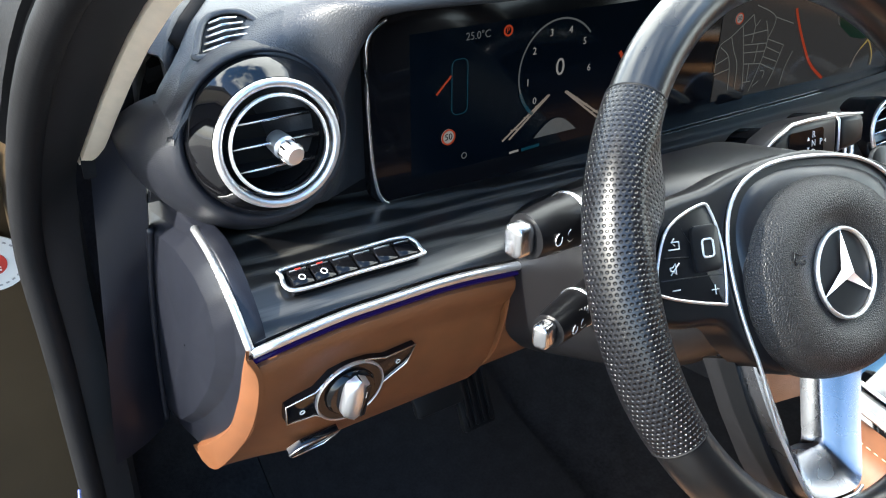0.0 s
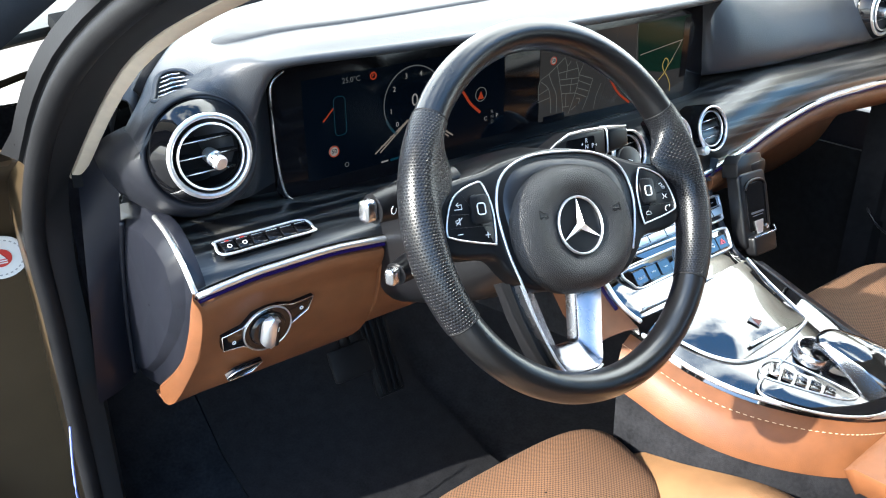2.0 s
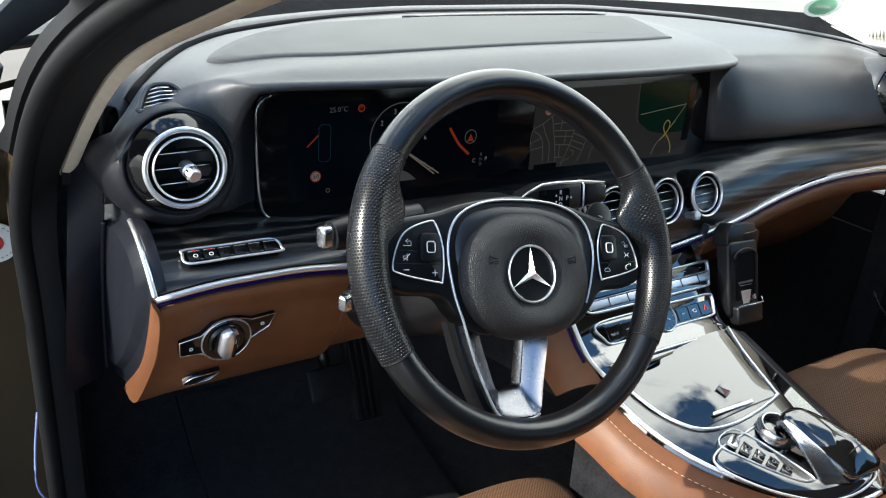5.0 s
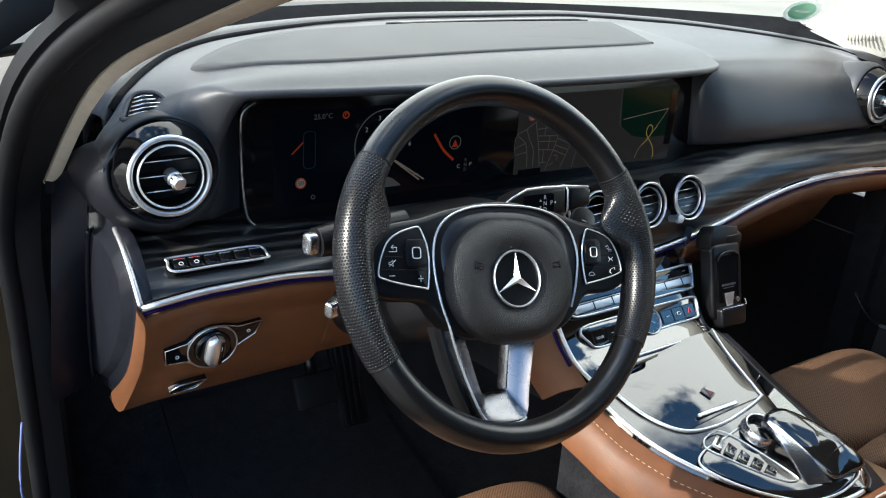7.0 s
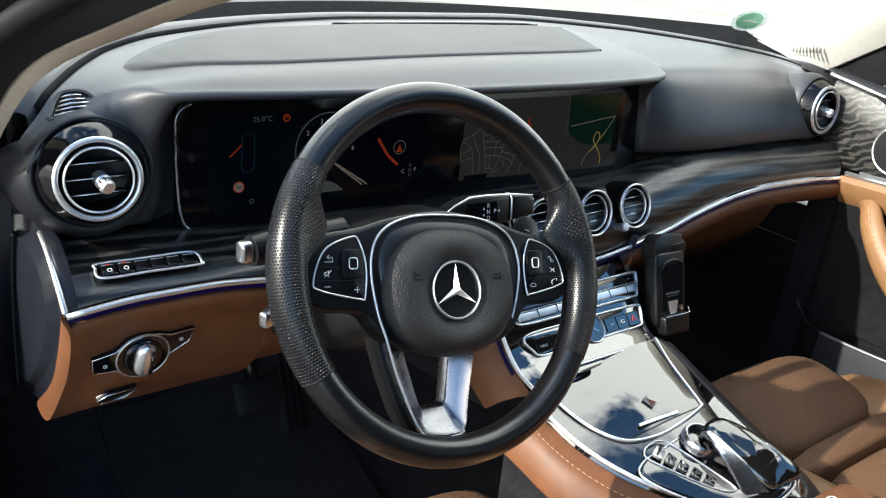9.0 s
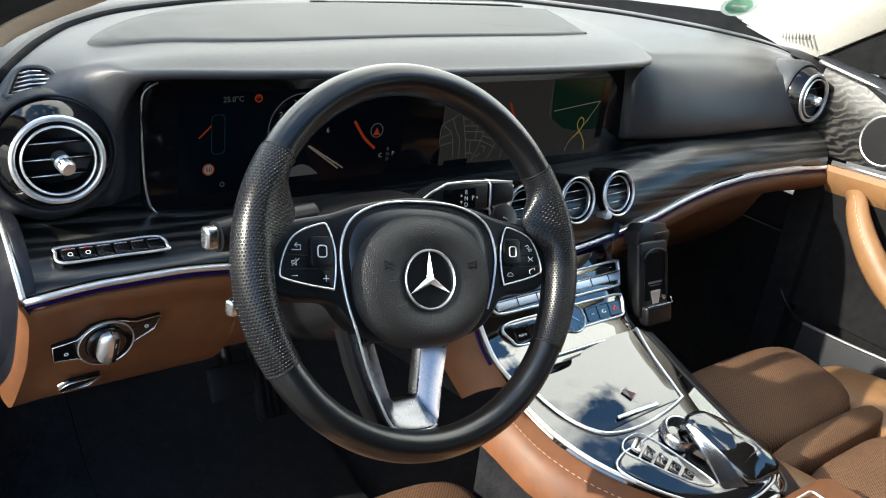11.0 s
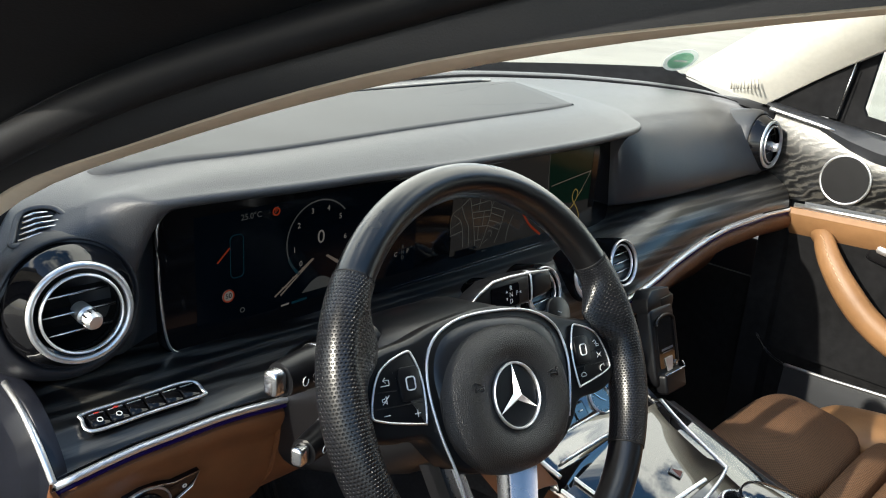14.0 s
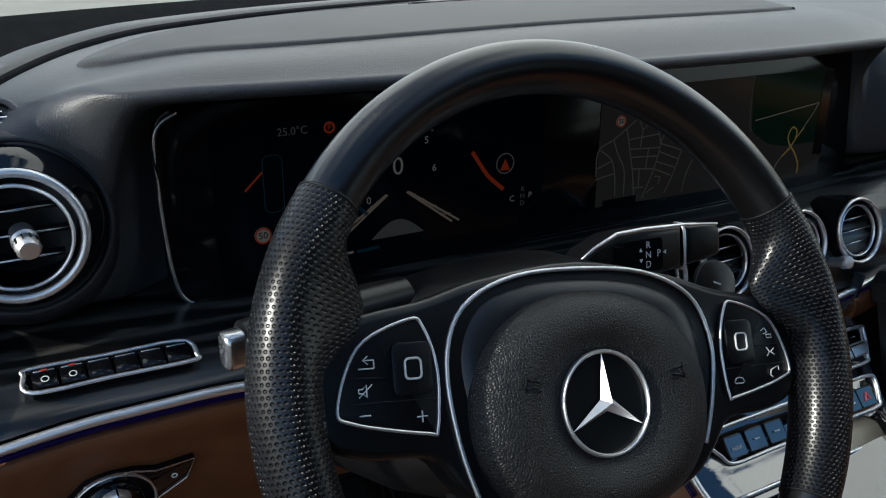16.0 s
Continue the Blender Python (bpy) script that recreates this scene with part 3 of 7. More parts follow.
bonnet_rows = [[(x, y - 0.25 * x * x, 0.985 - 0.05 * (y - 1.3) - 0.10 * x * x) for x in np.linspace(-0.80, 0.80, 15)] for y in np.linspace(1.28, 2.2, 8)]
bonnet = part("trim_bonnet", sheet(bonnet_rows, 0.01, toward=(0, 0, 3)), PAINT, label="brown metallic bonnet in the sun", kind="structure")

# eco sticker in the corner of the windscreen
st = axes((0.700, 0.846, 1.072), (0.86, -0.48, -0.02), (-0.12, -0.25, 0.25))
sticker = part("windscreen_sticker", lathe([(0.0, 0.0), (0.036, 0.0), (0.036, 0.001), (0.0, 0.001)], st, 32, closed=False), thin_print("white_film", (0.80, 0.82, 0.80)), label="round white and green sticker in the windscreen corner")
tagged(sticker, category="sticker")
part("disc", lathe([(0.0, 0.0014), (0.027, 0.0014), (0.027, 0.0022), (0.0, 0.0022)], st, 32, closed=False), thin_print("green_film", (0.48, 0.76, 0.62)), sticker, "green printed disc")
part("print", block((0.030, 0.006, 0.0006), st @ pose(0, 0, 0.0028)), WHITE, sticker)

# ---- the open driver's doorway: painted post, black inner trim, rubber seal ----
UP_SEAL = [(-0.772, 0.84, 0.20), (-0.776, 0.82, 0.50), (-0.780, 0.785, 0.73), (-0.7829, 0.750, 0.8814), (-0.7624, 0.605, 1.0438), (-0.7098, 0.435, 1.1473), (-0.6346, 0.265, 1.2166), (-0.5646, 0.095, 1.2717), (-0.4883, -0.08, 1.3161), (-0.48, -0.6, 1.34)]
seal_pts = spline(UP_SEAL, 60)
seal = part("trim_door_seal", tube(seal_pts, 0.0110, 12, up=(1, 0, 0.3)), RUBBER, label="black rubber seal round the open doorway", kind="structure")
tagged(seal, category="door seal")
out_edge = spline(PILLAR_OUT, 101)
inner, shade = [], []
for i, p in enumerate(seal_pts):
    low = max(0.0, min(1.0, (0.945 - p.z) / 0.05))
    s = i / 59 * (len(UP_SEAL) - 1)
    broad = min(1.0, max(0.0, (s - 4.65) / 0.8))
    low_q, up_q = p + Vector((0.038, 0.004, -0.004)), out_edge[min(100, max(0, round((s - 3) * 20)))]
    q = low_q.lerp(up_q, min(1.0, max(0.0, (s - 2.4) / 0.6)))
    inner.append([p + Vector((0, 0.012, 0)), p + Vector((0.008, -0.004, 0)), (p + q) / 2 + Vector((0, -0.006, 0)), q + Vector((-0.003, -0.0025, 0.0015)), q + Vector((-0.002, 0.006, 0.0015)), q + Vector((0.006, 0.02, 0)).lerp(Vector((-0.003, 0.014, 0.009)), min(1.0, max(0.0, (s - 2.4) / 0.6)))])
    shade.append([p + Vector((-0.004, 0.006, 0.0)), p + Vector((-0.008 + 0.004 * low, 0.010 + 0.065 * low, 0.006 * (1 - low))), p + Vector((-0.012 + 0.012 * low, 0.006 + 0.102 * low, 0.010 * (1 - low))), p + Vector((-0.080 * low - 0.015 - 0.10 * broad, 0.03 + 0.086 * low, 0.014 * (1 - low) + 0.01 * broad))])
part("trim_doorway", sheet(inner, 0.004, toward=(-0.6, -2, 1)), POST_TRIM, label="dark plastic trim inside the doorway", kind="structure")
cut = next(i for i, p in enumerate(seal_pts) if p.z > 0.915)
post = part("wall_post", sheet(shade[: cut + 1], 0.004, toward=(-0.8, -3, 1)), PAINT, label="brown painted door post", kind="structure")
rail = part("wall_roof_rail", sheet(shade[cut:], 0.004, toward=(-0.8, -3, 1)), RUBBER, label="dark upper door frame", kind="structure")
# kick panel between the doorway and the dashboard end
kick = part("wall_kick_panel", sheet([[(-0.732, 0.846, z), (-0.727, 0.870, z), (-0.722, 0.95, z), (-0.722, 1.22, z)] for z in np.linspace(0.27, 0.664, 8)], 0.01, toward=(0, 0, 0.7)), CARPET, label="black carpeted kick panel beside the footwell", kind="structure")

RIDGE = spline([(-0.7045, 0.700, 0.950), (-0.7045, 0.727, 0.861), (-0.7045, 0.756, 0.797), (-0.7045, 0.779, 0.717), (-0.7045, 0.793, 0.630)], 24)
kick_rows = []
for p in RIDGE:
    q = Vector((-0.7275 - 0.10 * (0.945 - p.z), 0.757, p.z + 0.004))
    kick_rows.append([q + Vector((0.006, 0.02, 0)), q] + [q.lerp(p, f) + Vector((0, -0.004 * math.sin(math.pi * f), 0)) for f in (0.06, 0.3, 0.6, 0.9)] + [p, p + Vector((0.006, 0.02, 0))])
part("trim_kick", sheet(kick_rows, 0.004, toward=(-0.8, -1, 0.9)), TRIM, label="dark plastic cover between the post and the dashboard end", kind="structure")
# rear of the cabin: unseen blocks as closed rear doors, added to cut fill light
part("wall_rear_left", block((0.10, 0.82, 0.95), pose(-0.80, -0.85, 0.72), 0.03), PAINT, label="unseen block as closed rear door, driver's side, added to cut fill light", kind="structure")
part("wall_rear_right", block((0.08, 0.90, 0.95), pose(0.80, -0.75, 0.72), 0.03), TRIM, label="unseen block as closed rear door, passenger's side, added to cut fill light", kind="structure")
# the swung-open door beyond the post, with a round sticker and a modelled blue reflection
door = thing("car_door", "open brown driver's door, dark inside edge", "car door", (-0.95, 0.85, 0.2))
part("shell", block((0.07, 0.12, 0.85), pose(-0.965, 0.93, 0.62, 0, 0, 12), 0.02), RUBBER, door, "dark door edge")
part("hinge", block((0.05, 0.06, 0.09), pose(-0.905, 0.90, 0.42), 0.01), SATIN_BLACK, door)
part("skin", block((0.03, 1.0, 0.95), pose(-1.28, 1.32, 0.62, 0, 0, 38), 0.012), PAINT, door, "brown painted outer skin")
upright = Matrix(((1, 0, 0, 0), (0, 0, -1, 0.800), (0, 1, 0, 0), (0, 0, 0, 1)))
part("mirror_foot", prism([(-0.9398, 0.7874), (-0.8665, 0.8415), (-0.8215, 0.854), (-0.799, 0.9315), (-0.7899, 0.9656), (-0.7857, 0.9931), (-0.7757, 1.0206), (-0.7932, 1.0123), (-0.8049, 0.9973), (-0.8982, 0.9207)], 0.03, upright, 0.002), RUBBER, door, "black foot of the door mirror")
part("window_frame", prism([(-0.9065, 0.954), (-0.8457, 1.0106), (-0.799, 1.0531), (-0.7699, 1.0814), (-0.6983, 1.1497), (-0.615, 1.1539), (-0.7058, 1.0822), (-0.7716, 1.0381), (-0.8032, 1.0173), (-0.8982, 0.929)], 0.025, upright, 0.002), RUBBER, door, "black window frame of the open door")
disc_m = axes((-0.8055, 0.8770, 0.7935), (1, -0.10, 0), (0, -0.23, 1))
service = part("service_sticker", lathe([(0, 0.0), (0.030, 0.0), (0.030, 0.0012), (0, 0.0012)], disc_m, 32, closed=False), WHITE, label="round white service tag with a red mark on the door post")
tagged(service, category="sticker")
part("mark", lathe([(0, 0.0013), (0.0125, 0.0013), (0.0125, 0.0020), (0, 0.0020)], disc_m, 24, closed=False), RED, service, "red round mark")
part("arrow", prism([(-0.006, -0.001), (0.006, -0.001), (0, 0.008)], 0.0006, disc_m @ pose(0, 0, 0.0028)), WHITE, service)
for k in range(2):
    part("print_bar", block((0.014, 0.0014, 0.0006), disc_m @ pose(0, -0.0035 - 0.0032 * k, 0.0026)), WHITE, service)
for k in range(26):
    a = 2 * math.pi * k / 26
    part("print_bar", block((0.0028, 0.0016, 0.0004), disc_m @ pose(0.0245 * math.cos(a), 0.0245 * math.sin(a), 0.0014, 0, 0, math.degrees(a) + 90)), DIM_WHITE, service)
# thin blue tube that draws a reflection on the door seal
cable = part("cable", tube(spline([(-0.790, 0.785, 0.60), (-0.800, 0.77, 0.55), (-0.802, 0.77, 0.50), (-0.788, 0.785, 0.46)], 12), 0.0016, 6), material("blue_seal_reflection", (0.16, 0.20, 0.45), 0.4, vary=0.1), label="thin blue line standing in for a reflection at the door seal")
tagged(cable, category="cable")

# ---- dashboard ----
dash = thing("dashboard", "black soft-skinned dashboard with dark wood band and cognac leather below", "dashboard", (0, 0.8, 0.6))
REAR = hermite([(-0.712, 0.668, 0.960), (-0.692, 0.674, 0.988), (-0.660, 0.702, 1.018), (-0.618, 0.756, 1.031), (-0.575, 0.805, 1.038), (-0.517, 0.845, 1.044), (-0.45, 0.880, 1.046), (-0.40, 0.902, 1.047), (-0.30, 0.930, 1.049), (-0.17, 0.941, 1.052), (0.117, 0.942, 1.053), (0.35, 0.895, 1.046), (0.50, 0.835, 1.036), (0.60, 0.785, 1.026), (0.676, 0.735, 1.014), (0.72, 0.705, 1.0)])
BROW = hermite([(-0.712, 0.652, 0.962), (-0.692, 0.650, 0.990), (-0.66, 0.655, 1.009), (-0.60, 0.657, 1.033), (-0.50, 0.646, 1.048), (-0.20, 0.642, 1.054), (0.07, 0.652, 1.052), (0.20, 0.672, 1.046), (0.45, 0.690, 1.036), (0.62, 0.690, 1.020), (0.72, 0.668, 0.995)])
LIP = hermite([(-0.640, 0.640, 1.012), (-0.615, 0.622, 1.022), (-0.585, 0.606, 1.028), (-0.526, 0.593, 1.031), (-0.40, 0.578, 1.031), (-0.22, 0.570, 1.029), (-0.05, 0.569, 1.028), (0.08, 0.576, 1.028), (0.145, 0.592, 1.027), (0.172, 0.612, 1.029), (0.184, 0.640, 1.034)])
PF = hermite([(0.180, 0.660, 0.655, 0.652, 0.652, 0.655), (0.23, 0.660, 0.646, 0.634, 0.628, 0.640), (0.34, 0.668, 0.645, 0.623, 0.612, 0.625), (0.50, 0.670, 0.646, 0.622, 0.609, 0.621), (0.64, 0.664, 0.640, 0.619, 0.609, 0.620), (0.712, 0.655, 0.634, 0.617, 0.610, 0.620)])


def ease(a, b, x):
    s = min(max((x - a) / (b - a), 0.0), 1.0)
    return s * s * (3 - 2 * s)


def dash_profile(x, n=46):
    """Section of the dash skin at x: from the groove at the windscreen over the top, then over the cowl's lip or down the face."""
    yr, zr, yb, zb, yf, zf = REAR(x), REAR(x, 2), BROW(x), BROW(x, 2), LIP(x), LIP(x, 2)
    mid = lambda a, b, s: a + (b - a) * s
    roll = ease(0.166, 0.24, x)
    zb -= 0.017 * roll
    bulge = roll * (1 - ease(0.47, 0.57, x))
    head = [(yr, zr - 0.012), (yr - 0.002, zr - 0.005), (yr - 0.007, zr), (mid(yr, yb, 0.35), mid(zr, zb, 0.35) + 0.003), (mid(yr, yb, 0.7), mid(zr, zb, 0.7) + 0.003 + 0.002 * roll), (yb, zb)]
    lip = [(mid(yb, yf, 0.5), mid(zb, zf + 0.007, 0.5) + 0.002), (yf + 0.008, zf + 0.0068), (yf + 0.0022, zf + 0.0050), (yf, zf + 0.0015), (yf + 0.002, zf - 0.003), (yf + 0.014, zf - 0.006), (0.655, zf - 0.012), (0.672, 0.99), (0.674, 0.94), (0.674, 0.885)]
    left = [(yb - 0.008, zb - 0.0025), (0.636, zb - 0.007), (0.629, zb - 0.016), (0.627, zb - 0.034), (0.628, 0.958 + (zb - 1.0) * 0.4), (0.629, 0.942), (0.630, 0.925), (0.634, 0.905), (0.645, 0.888), (0.665, 0.878)]
    tuck_in = 0.07 * (1 - ease(-0.675, -0.615, x))
    left = left[:3] + [(left[3][0] + tuck_in * 0.25, left[3][1]), (left[4][0] + tuck_in * 0.7, left[4][1])] + [(y + tuck_in, z) for y, z in left[5:]]
    right = spline([(0, yb, zb), (0, PF(x, 1) - 0.006 * roll - 0.006 * bulge, zb - 0.022 + 0.004 * roll), (0, PF(x, 2) - 0.002 * roll - 0.012 * bulge, 0.985 - 0.007 * roll), (0, PF(x, 3) - 0.010 * bulge, 0.945), (0, PF(x, 4) - 0.004 * bulge, 0.912), (0, PF(x, 5), 0.894), (0, PF(x, 5) + 0.05, 0.884)], 11)[1:]
    right = [(p.y, p.z) for p in right]
    b = ease(0.166, 0.196, x)
    tail = []
    for k, (p, q, r) in enumerate(zip(left, lip, right)):
        a = ease(-0.622 + 0.0035 * k, -0.585 + 0.005 * k, x)
        c = (mid(p[0], q[0], a), mid(p[1], q[1], a))
        tail.append((mid(c[0], r[0], b), mid(c[1], r[1], b)))
    return [Vector((x, p.y, p.z)) for p in spline([(0, y, z) for y, z in head + tail], n)]


def top_z(x, y):
    prof = dash_profile(x)[7:30]
    for p, q in zip(prof, prof[1:]):
        if q.y <= y <= p.y:
            return q.z + (p.z - q.z) * (y - q.y) / max(p.y - q.y, 1e-6)
    return prof[0].z


rows = []
for x in np.concatenate([np.linspace(-0.703, -0.63, 14), np.linspace(-0.625, -0.575, 16), np.linspace(-0.565, 0.150, 48), np.linspace(0.155, 0.205, 24), np.linspace(0.215, 0.716, 38)]):
    rows.append(dash_profile(x))
part("upper_pad", sheet(rows, 0.006, toward=(0, 0.5, 3)), PAD, dash, "black soft-skinned dash top, shining in the sun")
# added matt black plate that draws the dark gap behind the pod
part("pad_gap_shade", sheet([[(-0.738, 0.752, z0), (-0.715, 0.750, z0 + dz), (-0.690, 0.748, z0 + 2 * dz), (-0.665, 0.746, z0 + 3 * dz)] for z0, dz in ((0.90, 0.0), (0.940, 0.006), (0.985, 0.010))], 0.004, toward=(-0.7, -1, 1)), MATT, dash, "black backing plate standing in for the dark gap behind the vent pod")
# ledge between the groove and the windscreen
rows = []
for x in np.concatenate([np.linspace(-0.686, -0.52, 26), np.linspace(-0.50, 0.72, 46)]):
    p, q = Vector((x - 0.004, REAR(x - 0.004), 0)), Vector((x + 0.004, REAR(x + 0.004), 0))
    t = (q - p).normalized()
    nn = Vector((-t.y, t.x, 0))
    base = Vector((x, REAR(x), REAR(x, 2)))
    k = 0.55 + 0.45 * ease(-0.70, -0.50, x)
    rows.append([base + nn * d * k + Vector((0, 0, h)) for d, h in ((0.003, -0.018), (0.004, -0.006), (0.007, 0.001), (0.013, 0.005), (0.030, 0.006), (0.048, 0.002), (0.058, -0.012), (0.060, -0.03))])
# matt dark tube laid over the groove to draw the shade in it
part("groove_shade", tube([(x, REAR(x) + 0.0020, REAR(x, 2) - 0.0030) for x in np.concatenate([np.linspace(-0.676, -0.55, 20), np.linspace(-0.54, 0.71, 50)])], 0.0070, 8), MATT, dash, "dark strip standing in for the shaded groove before the windscreen")
part("rear_ledge", sheet(rows, 0.003, toward=(0, 0.5, 3)), PAD, dash, "grained ledge along the windscreen")

# perforated cover on the dash top, with a defroster slot behind it
cov = [(-0.590, 0.705), (-0.532, 0.670), (-0.41, 0.650), (-0.19, 0.652), (0.0, 0.660), (0.088, 0.672), (0.100, 0.690), (0.180, 0.846), (0.17, 0.858), (-0.04, 0.868), (-0.22, 0.872), (-0.37, 0.868), (-0.44, 0.842), (-0.50, 0.800)]
cen = Vector((-0.2, 0.755, 0))
edge = spline([(x, y, 0) for x, y in cov], 96, closed=True)
rows = [[(cen + (p - cen) * f) for p in edge + edge[:1]] for f in (0.0004, 0.25, 0.5, 0.75, 0.92, 0.99, 1.0)]
rows = [[(p.x, p.y, top_z(p.x, p.y) + (0.0022 if i < 6 else -0.001)) for p in r] for i, r in enumerate(rows)]
part("speaker_cover", sheet(rows, toward=(0, 0.7, 3)), SPEAKER, dash, "dark perforated cover on the dash top")
part("defroster_slot", tube([(x, 0.880 + 0.006 * math.cos(x * 6), top_z(x, 0.880) + 0.001) for x in np.linspace(-0.24, 0.15, 16)], 0.007, 8, flat=0.4), GLOSS, dash)
part("screen_recess", sheet([[(x, y, z) for x in np.linspace(-0.63, 0.30, 14)] for y, z in ((0.648, 0.858), (0.678, 0.862), (0.680, 0.94), (0.680, 1.0))], 0.004, toward=(0, -1, 1)), SATIN_BLACK, dash)
part("corner_filler", sheet([[(0.694, 0.760, 1.002), (0.715, 0.770, 1.010), (0.745, 0.775, 1.010), (0.775, 0.78, 1.0)], [(0.700, 0.700, 1.004), (0.716, 0.690, 1.012), (0.742, 0.680, 1.012), (0.775, 0.68, 1.0)], [(0.700, 0.650, 0.996), (0.714, 0.635, 1.004), (0.735, 0.620, 1.006), (0.775, 0.61, 0.995)], [(0.698, 0.632, 0.975), (0.712, 0.618, 0.975), (0.735, 0.605, 0.975), (0.775, 0.60, 0.97)], [(0.698, 0.625, 0.84), (0.712, 0.61, 0.84), (0.735, 0.60, 0.84), (0.775, 0.60, 0.84)]], 0.005, toward=(0.4, -1, 1.6)), RUBBER, dash, "ribbed rubber corner piece")
# dark filler between the dashboard's end and the passenger door
part("end_filler", sheet([[(x, y, z) for x, y in ((0.690, 0.615), (0.700, 0.592), (0.712, 0.572), (0.745, 0.560))] for z in (0.842, 0.80, 0.74, 0.66, 0.56, 0.30)], 0.006, toward=(0.3, -1, 0.8)), MATT, dash)

# small grille on the pad's corner
g = axes((-0.6515, 0.6525, 1.0175), (0.985, -0.15, 0.13), (0.12, 0.72, 0.55)) @ Matrix.Diagonal((0.70, 0.82, 0.8, 1))
part("grille_frame", frame_line(round_poly([(-0.032, -0.017), (0.030, -0.017), (0.034, -0.010), (0.018, 0.017), (-0.014, 0.019), (-0.033, -0.008)], 40), g, 0.0026, z=-0.0035, flat=0.6), PAD, dash)
grille = part("corner_grille", prism(round_poly([(-0.030, -0.016), (0.029, -0.016), (0.031, -0.010), (0.016, 0.016), (-0.013, 0.017), (-0.031, -0.008)], 40), 0.002, g @ pose(0, 0, -0.005)), BUTTON, dash, "small louvred demister grille")
for k in range(5):
    y = -0.0125 + 0.0062 * k
    half = 0.030 - 0.0065 * k * 0.55
    part("louvre", tube([g @ Vector((-half + 0.001, y, -0.0030)), g @ Vector((-half * 0.2, y + 0.001, -0.0015)), g @ Vector((half - 0.004, y, -0.0030))], 0.0011, 6), SATIN, grille)

# wood band and the bright strip under it
STRIP = hermite([(-0.69, 0.834), (-0.655, 0.838), (-0.62, 0.8405), (-0.557, 0.8405), (-0.482, 0.834), (-0.40, 0.820), (-0.30, 0.798), (-0.20, 0.780), (-0.10, 0.769), (0.0, 0.766), (0.037, 0.768), (0.118, 0.778), (0.204, 0.794), (0.254, 0.808), (0.307, 0.820), (0.377, 0.831), (0.453, 0.836), (0.572, 0.834), (0.69, 0.826)])
BAND = hermite([(-0.69, 0.652, 0.882, 0.588, 0.868), (-0.55, 0.655, 0.869, 0.586, 0.864), (-0.35, 0.655, 0.864, 0.574, 0.860), (-0.15, 0.652, 0.863, 0.566, 0.862), (0.0, 0.652, 0.863, 0.564, 0.864), (0.15, 0.648, 0.866, 0.564, 0.868), (0.22, 0.636, 0.880, 0.566, 0.874), (0.32, 0.624, 0.893, 0.568, 0.878), (0.69, 0.622, 0.889, 0.570, 0.872)])


def band(x, s):
    """A point of the wood band; s runs from the strip (0) to the top (1)."""
    a, b, c = Vector((x, 0.570, STRIP(x) + 0.004)), Vector((x, BAND(x, 3), BAND(x, 4))), Vector((x, BAND(x, 1), BAND(x, 2)))
    return a * (1 - s) ** 2 + b * 2 * s * (1 - s) + c * s * s


rows = [[band(x, s) for s in np.linspace(0, 1, 14)] + [band(x, 1) + Vector((0, 0.05, 0.006))] for x in np.linspace(-0.688, 0.692, 90)]
part("wood_band", sheet(rows, 0.006, toward=(0, -1, 1.5)), WOOD, dash, "open-pored black ash wood band")
xs2 = np.linspace(-0.692, 0.694, 80)
part("bright_strip", tube([(x, 0.566, STRIP(x)) for x in xs2], 0.0035, 10), CHROME, dash, "polished metal strip under the wood")
part("light_line", tube([(x, 0.5665, STRIP(x) - 0.0065) for x in xs2], 0.0020, 6), AMBIENT, dash, "thin violet light line")
part("end_strip", tube(spline([(-0.692, 0.566, 0.834), (-0.694, 0.585, 0.862), (-0.694, 0.615, 0.882), (-0.692, 0.652, 0.888)], 14), 0.0030, 8), CHROME, dash)

# cognac leather panels below
def KNEE(t):
    return [(0.578, t + 0.002), (0.567, t), (0.566, t - 0.009), (0.573, t - 0.022), (0.581, 0.790), (0.587, 0.764), (0.598, 0.733), (0.621, 0.698), (0.660, 0.665), (0.690, 0.654), (0.72, 0.658)]


def KNEE_END(t):
    return [(0.578, t + 0.002), (0.567, t), (0.566, t - 0.009), (0.573, 0.795), (0.582, 0.773), (0.597, 0.748), (0.617, 0.724), (0.655, 0.682), (0.700, 0.638), (0.735, 0.614), (0.76, 0.615)]


rows = []
for x in np.linspace(-0.688, -0.478, 24):
    t = STRIP(x) - 0.011
    f = ease(-0.688, -0.635, x)
    prof = [(a[0] + (b[0] - a[0]) * f, a[1] + (b[1] - a[1]) * f) for a, b in zip(KNEE_END(t), KNEE(t))]
    rows.append([(x, p.y, p.z) for p in spline([(0, a, b) for a, b in prof], 26)])
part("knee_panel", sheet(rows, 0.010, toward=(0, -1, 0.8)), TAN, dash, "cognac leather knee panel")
rows = []
for x in np.linspace(-0.478, -0.12, 24):
    t = STRIP(x) - 0.011
    prof = [(0.575, t + 0.002), (0.572, t - 0.02), (0.590, 0.74), (0.640, 0.69), (0.72, 0.655)]
    rows.append([(x, p.y, p.z) for p in spline([(0, a, b) for a, b in prof], 14)])
part("column_panel", sheet(rows, 0.010, toward=(0, -1, 0.8)), TAN, dash, "cognac panel behind the steering column")
rows = []
for x in np.linspace(0.115, 0.700, 40):
    t = STRIP(x) - 0.011
    prof = [(0.578, t + 0.003), (0.562, t), (0.560, t - 0.014), (0.572, t - 0.030), (0.615, t - 0.052), (0.675, t - 0.075), (0.72, 0.66), (0.80, 0.58)]
    rows.append([(x, p.y, p.z) for p in spline([(0, a, b) for a, b in prof], 26)])
